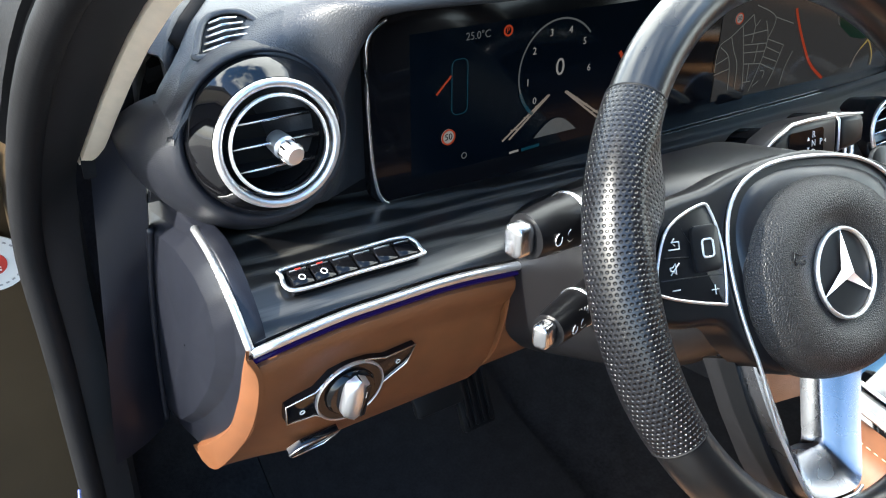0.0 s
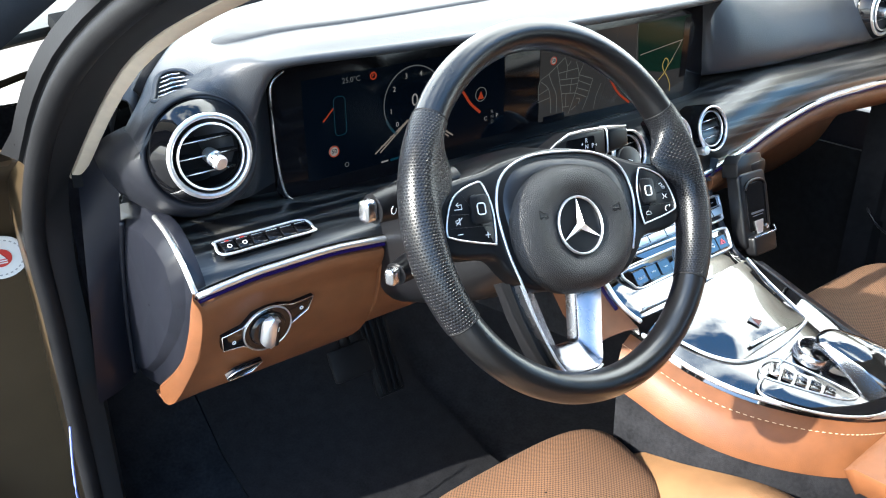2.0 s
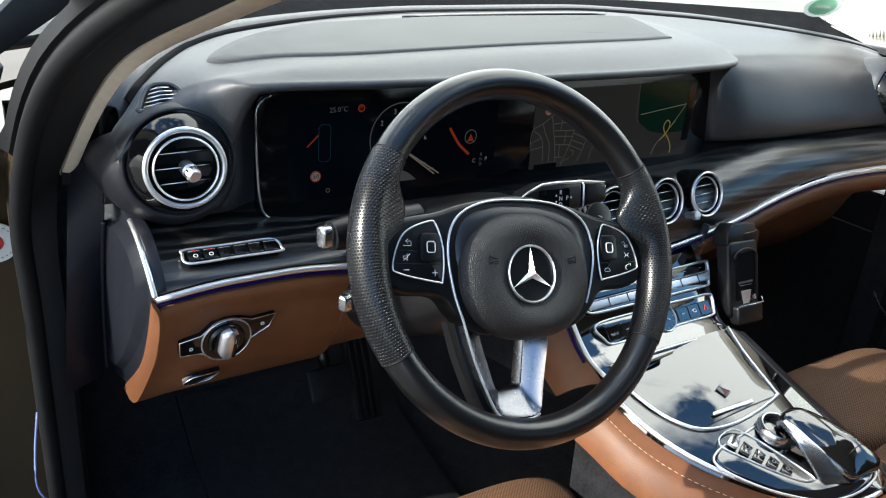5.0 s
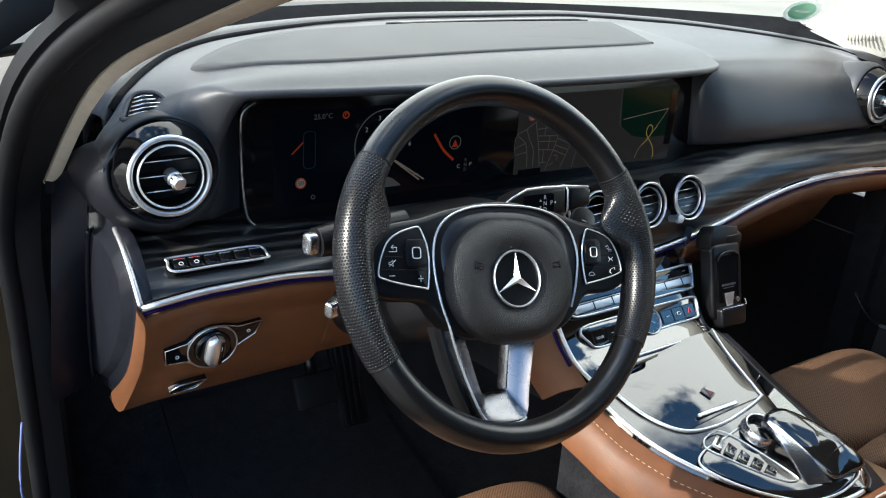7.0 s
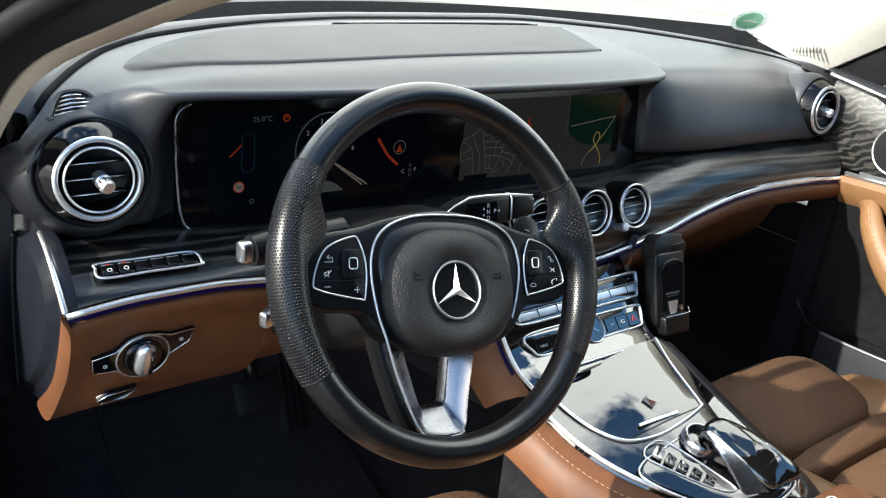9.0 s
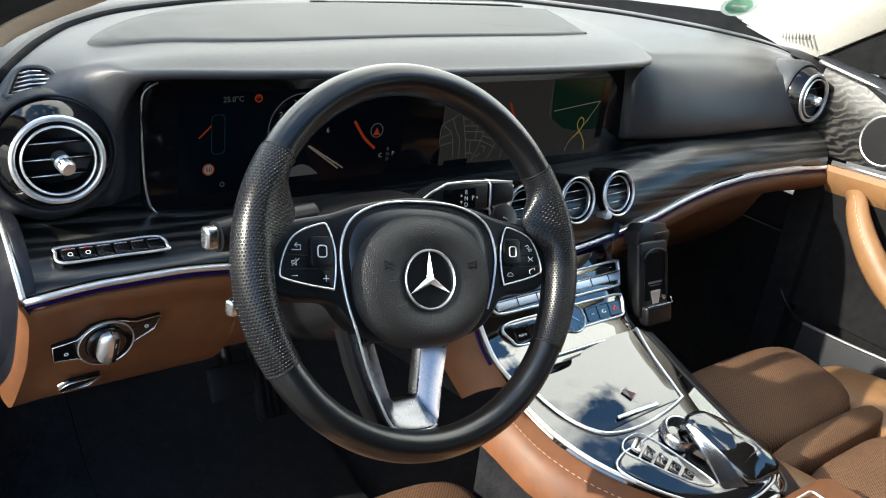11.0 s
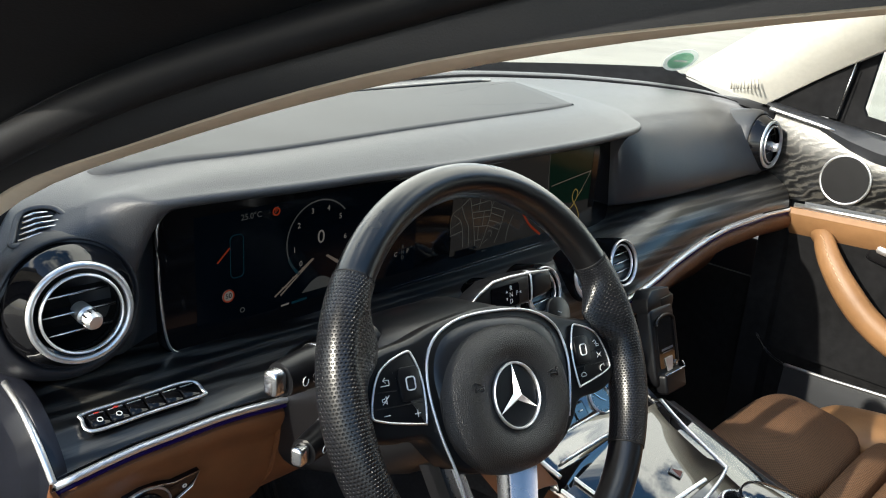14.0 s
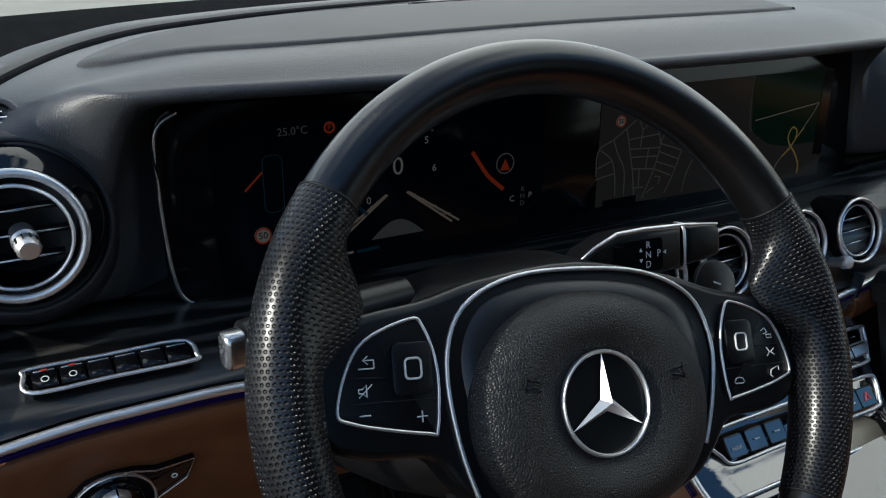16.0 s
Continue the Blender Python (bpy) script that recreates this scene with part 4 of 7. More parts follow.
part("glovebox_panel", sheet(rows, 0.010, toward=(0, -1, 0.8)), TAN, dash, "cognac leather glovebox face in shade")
cap = [(0.670, 0.888), (0.640, 0.890), (0.618, 0.887), (0.598, 0.876), (0.580, 0.858), (0.570, 0.839), (0.577, 0.814), (0.591, 0.784), (0.628, 0.733), (0.670, 0.692), (0.712, 0.656), (0.745, 0.640), (0.815, 0.628), (0.830, 0.70), (0.815, 0.885)]
def polar(poly, cy, cz, a):
    """Distance from a centre to a closed outline in direction a."""
    d = Vector((math.cos(a), math.sin(a)))
    best = 0.0
    for p, q in zip(poly, poly[1:] + poly[:1]):
        e, w = Vector((q[0] - p[0], q[1] - p[1])), Vector((p[0] - cy, p[1] - cz))
        den = d.x * e.y - d.y * e.x
        if abs(den) < 1e-9:
            continue
        t, u = (w.x * e.y - w.y * e.x) / den, (w.x * d.y - w.y * d.x) / den
        if t > 0 and -1e-6 <= u <= 1 + 1e-6:
            best = max(best, t)
    return best


dee = [(0.768, 0.858), (0.731, 0.864), (0.667, 0.876), (0.629, 0.873), (0.603, 0.863), (0.592, 0.845), (0.596, 0.816), (0.608, 0.791), (0.643, 0.749), (0.699, 0.696), (0.750, 0.655), (0.800, 0.640)]
dee_in = [(0.746, 0.851), (0.718, 0.859), (0.674, 0.866), (0.637, 0.861), (0.615, 0.850), (0.608, 0.831), (0.614, 0.804), (0.643, 0.762), (0.695, 0.707), (0.742, 0.668), (0.770, 0.654), (0.792, 0.652)]
rows = [[] for k in range(8)]
for k in range(145):
    a = 2 * math.pi * k / 144
    out, d0, d1 = polar(round_poly(cap, 96), 0.690, 0.775, a), polar(dee, 0.690, 0.775, a), polar(dee_in, 0.690, 0.775, a)
    for row, (x, r) in zip(rows, ((-0.680, out), (-0.6905, out), (-0.6925, out - 0.002), (-0.6925, d0 + 0.0012), (-0.6935, d0), (-0.7010, d1), (-0.7016, d1 - 0.0015), (-0.7016, 0.001))):
        row.append((x, 0.690 + r * math.cos(a), 0.775 + r * math.sin(a)))
part("end_cap", sheet(rows, toward=(-3, 0.7, 0.8)), TRIM, dash, "dark plastic side cover with a raised D-shaped plate")
part("end_ridge", tube(spline([(-0.7035, 0.727, 0.861), (-0.7035, 0.756, 0.797), (-0.7035, 0.779, 0.717), (-0.7030, 0.792, 0.638)], 24), 0.0032, 8), TRIM, dash)
outer = spline([(-0.6965, 0.563, 0.840), (-0.696, 0.577, 0.816), (-0.697, 0.590, 0.785), (-0.697, 0.622, 0.738), (-0.697, 0.668, 0.694), (-0.697, 0.722, 0.650)], 40)
fold = spline([(-0.6960, 0.5625, 0.832), (-0.689, 0.566, 0.812), (-0.688, 0.582, 0.773), (-0.688, 0.617, 0.724), (-0.688, 0.700, 0.637), (-0.688, 0.745, 0.613)], 40)
edge_rows = [[p + Vector((0.008, 0.006, 0.002)) * min(1, k / 14), p + Vector((0.002, 0.002, 0.0010)) * min(1, k / 14), p, p.lerp(q, 0.5) + Vector((-0.0015, -0.001, -0.001)), q + Vector((-0.001, 0, 0)), q + Vector((0.003, 0.0005, 0))] for k, (p, q) in enumerate(zip(outer, fold))]
part("knee_panel_edge", sheet(edge_rows, 0.002, toward=(-2, 0, 0.8)), TAN, dash, "rolled cognac leather edge")
pod_m = Matrix.Translation((-0.646, 0.603, 0.955)) @ pose(0, 0, 0, 85, 0, -4)
ball = [(0.0520, -0.026), (0.0545, -0.0215), (0.0570, -0.0215), (0.0620, -0.026), (0.0675, -0.036), (0.0740, -0.054), (0.0785, -0.080), (0.0815, -0.125)]
tuck = [(0.0520, -0.026), (0.0545, -0.0215), (0.0560, -0.0215), (0.0575, -0.0240), (0.0600, -0.030), (0.0620, -0.045), (0.060, -0.05), (0.058, -0.06)]
rows = []
for k in range(81):
    a = 2 * math.pi * k / 80
    w = ease(-0.55, 0.25, math.cos(a - 1.15))
    rows.append([pod_m @ Vector(((p[0] + (q[0] - p[0]) * w) * math.cos(a), (p[0] + (q[0] - p[0]) * w) * math.sin(a), p[1] + (q[1] - p[1]) * w)) for p, q in zip(ball, tuck)])
part("vent_pod", sheet(rows, toward=(-0.9, -1.0, 1.2)), POD, dash, "rounded black pod that carries the outer vent")
pod_r = Matrix.Translation((0.640, 0.606, 0.950)) @ pose(0, 0, 0, 85, 0, -1)
part("vent_pod", lathe([(0.0525, -0.026), (0.0550, -0.0195), (0.0570, -0.0195), (0.0595, -0.0225), (0.0620, -0.030), (0.0628, -0.042), (0.060, -0.08), (0.05, -0.08)], pod_r, 72), PAD, dash, "rounded black pod that carries the outer vent")

# ---- air vents ----
def air_vent(at, radius, pitch=6.0, yaw=0.0, knob=True, collar=1.19, label="round air vent with a bright ring"):
    v = thing("air_vent", label, "air vent", at, group="round air vents of the dashboard")
    m = Matrix.Translation(at) @ pose(0, 0, 0, 90 - pitch, 0, yaw)  # local z points to the driver
    r = radius
    back = [(r * collar, -0.050), (r * collar, -0.024), (r * (collar - 0.03), -0.016), (r * (0.45 + 0.5 * collar), -0.006), (r * 0.99, 0.0005)] if knob else [(r * collar, -0.040), (r * collar, -0.012), (r * (collar - 0.02), -0.006), (r * 0.99, 0.0005)]
    part("housing", lathe(back + [(r * 0.96, -0.006), (r * 0.84, -0.010), (r * 0.82, -0.018)], m, 64, closed=False), GLOSS, v, "gloss black vent barrel")
    part("throat", lathe([(r * 0.83, -0.012), (r * 0.80, -0.045), (0.0, -0.046)], m, 40, closed=False), RUBBER, v, "dark vent throat")
    part("ring", lathe([(r * (0.912 if knob else 0.935) + (0.070 if knob else 0.048) * r * math.cos(a), 0.001 + 0.0030 * math.sin(a)) for a in np.linspace(0, 2 * math.pi, 12, endpoint=False)], m, 56), CHROME, v, "bright outer ring")
    part("inner_ring", lathe([(r * 0.745 + 0.030 * r * math.cos(a), (0.0035 if knob else -0.002) + 0.0024 * math.sin(a)) for a in np.linspace(0, 2 * math.pi, 8, endpoint=False)], m, 48), CHROME, v)
    for k in (-0.36, 0.0, 0.36):
        half = math.sqrt(0.70**2 - k * k) * r
        bm = sheet([[m @ Vector((x, k * r + w * 0.10 * r * 0.3, -0.006 - w * 0.012)) for w in (0, 1)] for x in (-half, -half * 0.4, half * 0.4, half)], 0.0012, toward=m @ Vector((0, r, 0.2)))
        part("slat", bm, RUBBER, v)
        part("slat_edge", tube([m @ Vector((-half, k * r - 0.001, -0.0055)), m @ Vector((0, k * r, -0.0045)), m @ Vector((half, k * r + 0.001, -0.0055))], 0.0010, 6), SATIN, v)
    if knob:
        km = m @ pose(0.004, -0.003, -0.002, 14, 10, 0)
        part("knob", lathe([(0.0, -0.010), (r * 0.17, -0.010), (r * 0.19, 0.002), (r * 0.15, 0.004), (r * 0.17, 0.005), (r * 0.17, 0.013), (r * 0.13, 0.0155), (0.0, 0.016)], km, 20, closed=False), ALUMINIUM, v, "small bright knob")
        for k in range(10):
            a = 2 * math.pi * k / 10
            part("knob_rib", block((0.0012, 0.0012, 0.006), km @ pose(r * 0.172 * math.cos(a), r * 0.172 * math.sin(a), 0.009)), SATIN, v)
    return v


air_vent((-0.646, 0.603, 0.955), 0.0425, pitch=5, yaw=-4, collar=1.24, label="large round air vent with bright ring at the driver's corner")
air_vent((0.640, 0.606, 0.950), 0.0450, pitch=5, yaw=-1, collar=1.20, label="large round air vent with bright ring at the passenger's corner")
for x in (-0.158, -0.073, 0.027, 0.112):
    air_vent((x, 0.571, 0.842), 0.0345, pitch=16, yaw=0, knob=False, collar=1.06, label="round centre air vent with bright ring set in wood")
for x in (-0.117, 0.080):
    km = Matrix.Translation((x, 0.566, 0.815)) @ pose(0, 0, 0, 90 - 18, 0, 0)
    k = thing("vent_knob", "small bright push knob between two vents", "knob", (x, 0.566, 0.815), group="vent knobs")
    part("stem", lathe([(0.0, -0.014), (0.0055, -0.014), (0.0055, 0.006), (0.0, 0.006)], km, 16, closed=False), CHROME, k)
    part("cap", lathe([(0.0, 0.006), (0.0066, 0.006), (0.0070, 0.009), (0.0062, 0.014), (0.0, 0.015)], km, 20, closed=False), CHROME, k)

# ---- wide twin screen ----
screen = thing("display_panel", "wide black glass panel with two lit screens", "display", (-0.18, 0.66, 0.86))
sm = Matrix(((1, 0, 0, 0), (0, 0, -1, 0.656), (0, 1, 0, 0), (0, 0, 0, 1)))  # local x, y: across and up; z: to the driver
outer = rrect(0.742, 0.150, 0.020, 6, -0.181, 0.939)
part("glass", prism(outer, 0.008, sm, 0.0012), SCREEN_GLASS, screen, "black glass front")
edge_pts = [(-0.535, 1.010)] + [(-0.548, 1.002), (-0.553, 0.985), (-0.552, 0.93), (-0.549, 0.892), (-0.543, 0.872), (-0.528, 0.864), (-0.50, 0.862)] + [(x, 0.862) for x in np.linspace(-0.45, 0.17, 12)] + [(0.188, 0.864), (0.196, 0.872)]
part("bezel_line", tube([sm @ Vector((x, y, 0.0015)) for x, y in [(p.x, p.y) for p in spline([(a, b, 0) for a, b in edge_pts], 70)]], 0.0016, 6), SATIN, screen, "thin bright edge line")
part("lower_lip", sheet([[(x, y, z) for x in np.linspace(-0.57, 0.215, 20)] for y, z in ((0.628, 0.8585), (0.642, 0.861), (0.652, 0.8615), (0.660, 0.8625))], 0.004, toward=(0, 0, 2)), SATIN_BLACK, screen)


def lit(name, outline, mat, z=0.0006, label=""):
    return part(name, prism(outline, 0.0003, sm @ pose(0, 0, z)), mat, screen, label, smooth=False)


def lit_line(name, pts, w, mat, z=0.0012, n=0):
    q = [(p.x, p.y) for p in spline([(a, b, 0) for a, b in pts], n)] if n else pts
    out_l, out_r = [], []
    for i, p in enumerate(q):
        a, b = Vector(q[max(i - 1, 0)]), Vector(q[min(i + 1, len(q) - 1)])
        d = (b - a).normalized() * w / 2
        out_l.append((p[0] - d.y, p[1] + d.x)), out_r.append((p[0] + d.y, p[1] - d.x))
    bm = sheet([[sm @ Vector((*a, z)), sm @ Vector((*b, z))] for a, b in zip(out_l, out_r)], toward=(0, -3, 1))
    return part(name, bm, mat, screen, smooth=False)


lit("cluster_field", [(-0.515, 0.882), (-0.225, 0.882), (-0.225, 0.996), (-0.515, 0.996)], S_BLUE, 0.0004, "dim blue instrument picture")
lit("map_field", [(-0.163, 0.884), (0.146, 0.876), (0.146, 0.992), (-0.163, 0.994)], S_MAP, 0.0006, "grey street map")
lit("park_field", [(0.034, 0.936), (0.060, 0.920), (0.085, 0.915), (0.146, 0.914), (0.146, 0.992), (0.026, 0.993)], S_PARK, 0.0011, "dark green part of the map")
lit("menu_bar", [(0.132, 0.900), (0.146, 0.900), (0.146, 0.990), (0.132, 0.990)], SCREEN_GLASS, 0.0016)
lit("map_tag", [(-0.155, 0.880), (-0.115, 0.880), (-0.115, 0.890), (-0.155, 0.890)], SCREEN_GLASS, 0.0016)


def on_map(a, b):
    """A point of the map picture from its place on the picture's own grid."""
    return (-0.1655 + 0.000354 * (a - 95), 0.889 + (0.000259 + 0.000029 * (a - 120) / 530) * (525 - 0.13 * (a - 120) - b))


town = (((230, 222), (150, 295), (100, 335), (97, 430)), ((148, 300), (165, 350), (190, 410), (195, 505)), ((108, 335), (145, 370), (160, 430), (165, 505)), ((190, 262), (205, 340), (220, 420), (232, 520)), ((95, 440), (160, 420)), ((98, 400), (145, 375)), ((230, 225), (245, 265), (262, 245)), ((245, 265), (240, 330)), ((200, 300), (305, 285)), ((290, 250), (310, 320), (295, 410), (260, 520)), ((208, 335), (310, 335)))
suburb = (((212, 365), (305, 365)), ((220, 408), (295, 412)), ((270, 335), (265, 410)), ((310, 320), (390, 348)), ((310, 350), (380, 380)), ((300, 385), (370, 410)), ((295, 412), (360, 440)), ((390, 348), (365, 440), (340, 505)), ((225, 480), (262, 478)), ((243, 410), (245, 480)), ((300, 440), (320, 445), (315, 470)), ((275, 500), (300, 480)), ((440, 375), (415, 440), (405, 505)), ((240, 190), (330, 240), (310, 320)), ((330, 240), (420, 270)))
for street in town + suburb:
    lit_line("street", [on_map(a, b) for a, b in street], 0.0011, S_LINE, n=6 * len(street))
lit_line("main_road", [(-0.0505, 0.964), (-0.047, 0.956), (-0.033, 0.933), (-0.009, 0.901), (0.02, 0.88)], 0.0034, S_RED, 0.0018, 16)
lit_line("motorway", [(0.111, 0.882), (0.110, 0.893), (0.102, 0.906), (0.092, 0.917), (0.089, 0.926), (0.094, 0.934), (0.101, 0.930), (0.100, 0.920), (0.090, 0.909), (0.083, 0.904)], 0.0020, S_YELLOW, 0.0018, 40)
lit_line("motorway", [(0.112, 0.932), (0.102, 0.922), (0.092, 0.909)], 0.0018, S_YELLOW, 0.0017, 12)
lit_line("motorway_link", [(0.036, 0.947), (0.120, 0.956), (0.128, 0.955), (0.114, 0.936), (0.102, 0.922)], 0.0013, S_TAN, 0.0017, 24)
lit_line("motorway_link", [(0.083, 0.904), (0.076, 0.896), (0.071, 0.884)], 0.0013, S_TAN, 0.0017, 10)
lit_line("district_line", [(0.026, 0.993), (0.028, 0.946), (0.034, 0.936)], 0.0008, S_LINE, 0.0017, 8)


def disc(name, x, z, r, mat, lift, hole=0.0):
    mm = sm @ pose(x, z, lift)
    prof = [(hole, 0), (r, 0), (r, 0.0003), (hole, 0.0003)]
    return part(name, lathe(prof, mm, 28, closed=hole > 0), mat, screen, smooth=False)


for x, z, r in ((-0.481, 0.911, 0.0066), (-0.140, 0.964, 0.0056)):
    disc("speed_sign", x, z, r, S_WHITE, 0.0014)
    disc("speed_sign_ring", x, z, r, S_RED, 0.0019, r * 0.80)
    part("speed_sign_text", lettering("50", r * 1.15, sm @ pose(x, z, 0.0022), 0.0001), GLOSS, screen, smooth=False)
disc("parking_lamp", -0.424, 0.988, 0.0046, S_RED, 0.0014, 0.0030)
part("parking_letter", lettering("P", 0.0062, sm @ pose(-0.424, 0.988, 0.0014), 0.0001), S_RED, screen, smooth=False)
part("temperature", lettering("25.0\u00b0C", 0.0085, sm @ pose(-0.453, 0.988, 0.0014), 0.0001), S_GREY, screen, smooth=False)
lit_line("door_mark", [(-0.492, 0.947), (-0.478, 0.960)], 0.0018, S_RED)
car = [(x, z) for x, z in rrect(0.015, 0.044, 0.005, 4, -0.470, 0.950)]
part("car_outline", frame_line(car, sm, 0.0004, z=0.0012), S_CYAN, screen, "faint outline of the car")
disc("wheel_icon", -0.465, 0.892, 0.0028, S_GREY, 0.0012, 0.0019)
# round rev counter with its numbers, the road picture and the red arc
gc = (-0.368, 0.948)
for a0, a1, w, mm_, r in ((218, 40, 0.0016, S_GREY, 0.043), (232, 200, 0.0030, S_CYAN, 0.043)):
    lit_line("rev_arc", [(gc[0] + r * math.cos(radians(a)), gc[1] + r * math.sin(radians(a))) for a in np.linspace(a0, a1, 26)], w, mm_)
for k, a in enumerate((222, 190, 145, 108, 72, 38, -5)):
    part("rev_number", lettering(str(k), 0.0085, sm @ pose(gc[0] + 0.034 * math.cos(radians(a)), gc[1] + 0.034 * math.sin(radians(a)), 0.0014), 0.0001), S_WHITE, screen, smooth=False)
part("speed", lettering("0", 0.021, sm @ pose(gc[0] + 0.001, 0.950, 0.0014), 0.0001), S_WHITE, screen, smooth=False)
for sgn in (-1, 1):
    for k in (0.0, 0.007):
        lit_line("lane", [(gc[0] + sgn * (0.010 - 0.2 * k), 0.928), (gc[0] + sgn * (0.058 - k), 0.896)], 0.0019, S_TAN)
    for f in (0.25, 0.5, 0.78):
        lit_line("lane_dash", [(gc[0] + sgn * (0.009 + 0.042 * f), 0.928 - 0.031 * f), (gc[0] + sgn * (0.012 + 0.048 * f), 0.928 - 0.031 * f)], 0.0012, S_TAN)
dome = [(gc[0] - 0.024 + 0.048 * t, 0.892 + 0.014 * math.sin(math.pi * t)) for t in np.linspace(0, 1, 16)]
lit("lane_car", dome, S_GREY, 0.0016)
lit_line("fuel_arc", [(-0.298, 0.954), (-0.290, 0.942), (-0.281, 0.930), (-0.266, 0.917)], 0.0036, S_RED, 0.0014, 12)
disc("compass_ring", -0.265, 0.940, 0.0092, S_LINE, 0.0012, 0.0082)
lit("compass_arrow", [(-0.270, 0.934), (-0.260, 0.934), (-0.265, 0.944)], S_RED, 0.0014)
part("gear_letters", lettering("R\nN\nD", 0.0065, sm @ pose(-0.246, 0.908, 0.0014), 0.0001), S_GREY, screen, smooth=False)
part("gear_now", lettering("P", 0.0075, sm @ pose(-0.238, 0.908, 0.0014), 0.0001), S_WHITE, screen, smooth=False)
part("drive_mode", lettering("C", 0.0075, sm @ pose(-0.257, 0.907, 0.0014), 0.0001), S_WHITE, screen, smooth=False)
lit_line("level_bar", [(-0.405, 0.884), (-0.385, 0.885)], 0.0028, S_CYAN)
lit_line("odometer_bar", [(-0.418, 0.884), (-0.408, 0.8845)], 0.0020, S_WHITE)

# ---- switches on the driver's side ----
btn = thing("switch_strip", "narrow strip of black buttons in a bright frame on the wood", "switch panel", (-0.605, 0.60, 0.86))
c0, c1 = band(-0.653, 0.40), band(-0.556, 0.40)
nrm = (band(-0.60, 0.55) - band(-0.60, 0.25)).normalized()
bmx = axes((c0 + c1) / 2 + Vector((0, -0.002, 0.003)), c1 - c0, nrm)
blen = (c1 - c0).length
slab = [(-blen / 2, -0.0095), (blen / 2 - 0.001, -0.0095), (blen / 2 + 0.0035, -0.005), (blen / 2 - 0.003, 0.0095), (-blen / 2 + 0.001, 0.0100), (-blen / 2 - 0.0035, 0.005)]
part("base", prism(slab, 0.006, bmx @ pose(0, 0, 0.002)), GLOSS, btn)
part("frame", frame_line(round_poly([slab[0], (0, -0.0095), slab[1], slab[2], slab[3], (0, 0.0098), slab[4], slab[5]], 48), bmx, 0.0016, z=0.003, flat=0.8), CHROME, btn, "bright frame")
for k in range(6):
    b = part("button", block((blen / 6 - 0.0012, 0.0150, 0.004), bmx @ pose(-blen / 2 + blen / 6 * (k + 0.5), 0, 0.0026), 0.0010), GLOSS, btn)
    # chrome bar stands in for the sky reflected along the button's top
    part("button_glint", block((blen / 6 - 0.004, 0.0014, 0.0008), bmx @ pose(-blen / 2 + blen / 6 * (k + 0.5), 0.0052, 0.0047, -35), 0.0003), CHROME, b, "chrome bar standing in for the sky's reflection")
    if k < 2:
        part("icon", lathe([(0.0018, 0), (0.0025, 0), (0.0025, 0.0003), (0.0018, 0.0003)], bmx @ pose(-blen / 2 + blen / 6 * (k + 0.5), -0.0022, 0.0052), 16), WHITE, b)
        part("lamp", block((0.004, 0.0012, 0.0005), bmx @ pose(-blen / 2 + blen / 6 * (k + 0.5), 0.0052, 0.0053)), RED, b)

lsw = thing("light_switch", "rotary headlamp switch in a pointed black plate", "light switch", (-0.627, 0.555, 0.783))
lm = axes((-0.618, 0.5830, 0.7675), (1, 0, 0.06), (0, -0.22, 1))
plate = [(-0.050, -0.0085), (-0.028, -0.0120), (-0.018, -0.0215), (-0.002, -0.0245), (0.014, -0.0220), (0.026, -0.0090), (0.049, 0.0025), (0.056, 0.0185), (0.030, 0.0180), (0.016, 0.0240), (0.000, 0.0265), (-0.014, 0.0240), (-0.027, 0.0125), (-0.050, 0.0100)]
part("plate", prism(plate, 0.008, lm @ pose(0, 0, 0.003), 0.001), GLOSS, lsw)
part("plate_edge", frame_line(plate, lm, 0.0007, z=0.0032), SATIN, lsw, "thin bright edge")
part("ring", lathe([(0.0272 + 0.0010 * math.cos(a), 0.0042 + 0.0018 * math.sin(a)) for a in np.linspace(0, 2 * math.pi, 8, endpoint=False)], lm, 48), CHROME, lsw, "thin bright ring")
part("dial", lathe([(0, 0.0035), (0.0266, 0.0035), (0.0260, 0.0050), (0.0205, 0.0045), (0.0195, 0.0070), (0.0180, 0.0085), (0, 0.009)], lm, 48, closed=False), GLOSS, lsw, "gloss black dial")
grip_rows = []
for v in np.linspace(-1, 1, 15):
    wide = 0.0098 * math.sqrt(max(0.0, 1 - v**4)) + 0.0006
    grip_rows.append([lm @ pose(0, 0, 0, 0, 0, -10) @ Vector((wide * c, 0.0190 * v, 0.008 + 0.011 * h * (1 - 0.25 * v * v))) for c, h in ((-1, 0.0), (-0.95, 0.55), (-0.6, 0.9), (0, 1.0), (0.6, 0.9), (0.95, 0.55), (1, 0.0))])
grip = part("grip", sheet(grip_rows, toward=lm @ Vector((0, 0, 1))), CHROME, lsw, "raised silver grip")
part("pointer", block((0.0046, 0.030, 0.0012), lm @ pose(0.0050, 0.0, 0.0182, 0, 12, -10), 0.0005), GLOSS, grip)
part("pointer_mark", block((0.0009, 0.006, 0.0004), lm @ pose(0.0052, 0.007, 0.0190, 0, 12, -10)), WHITE, grip)
for x, z in ((-0.038, -0.002), (0.041, 0.0085)):
    part("symbol", lathe([(0.0012, 0), (0.0022, 0), (0.0022, 0.0004), (0.0012, 0.0004)], lm @ pose(x, z, 0.0034), 12), WHITE, lsw)
brk = thing("brake_release", "small brake release flap in the knee panel", "lever", (-0.655, 0.60, 0.70))
FLAP = [(-0.017, -0.0075), (0.010, -0.0070), (0.021, 0.0065), (-0.010, 0.0075), (-0.020, 0.000)]
bk = axes((-0.640, 0.606, 0.712), (1, 0, 0.06), (0, -0.60, 1))
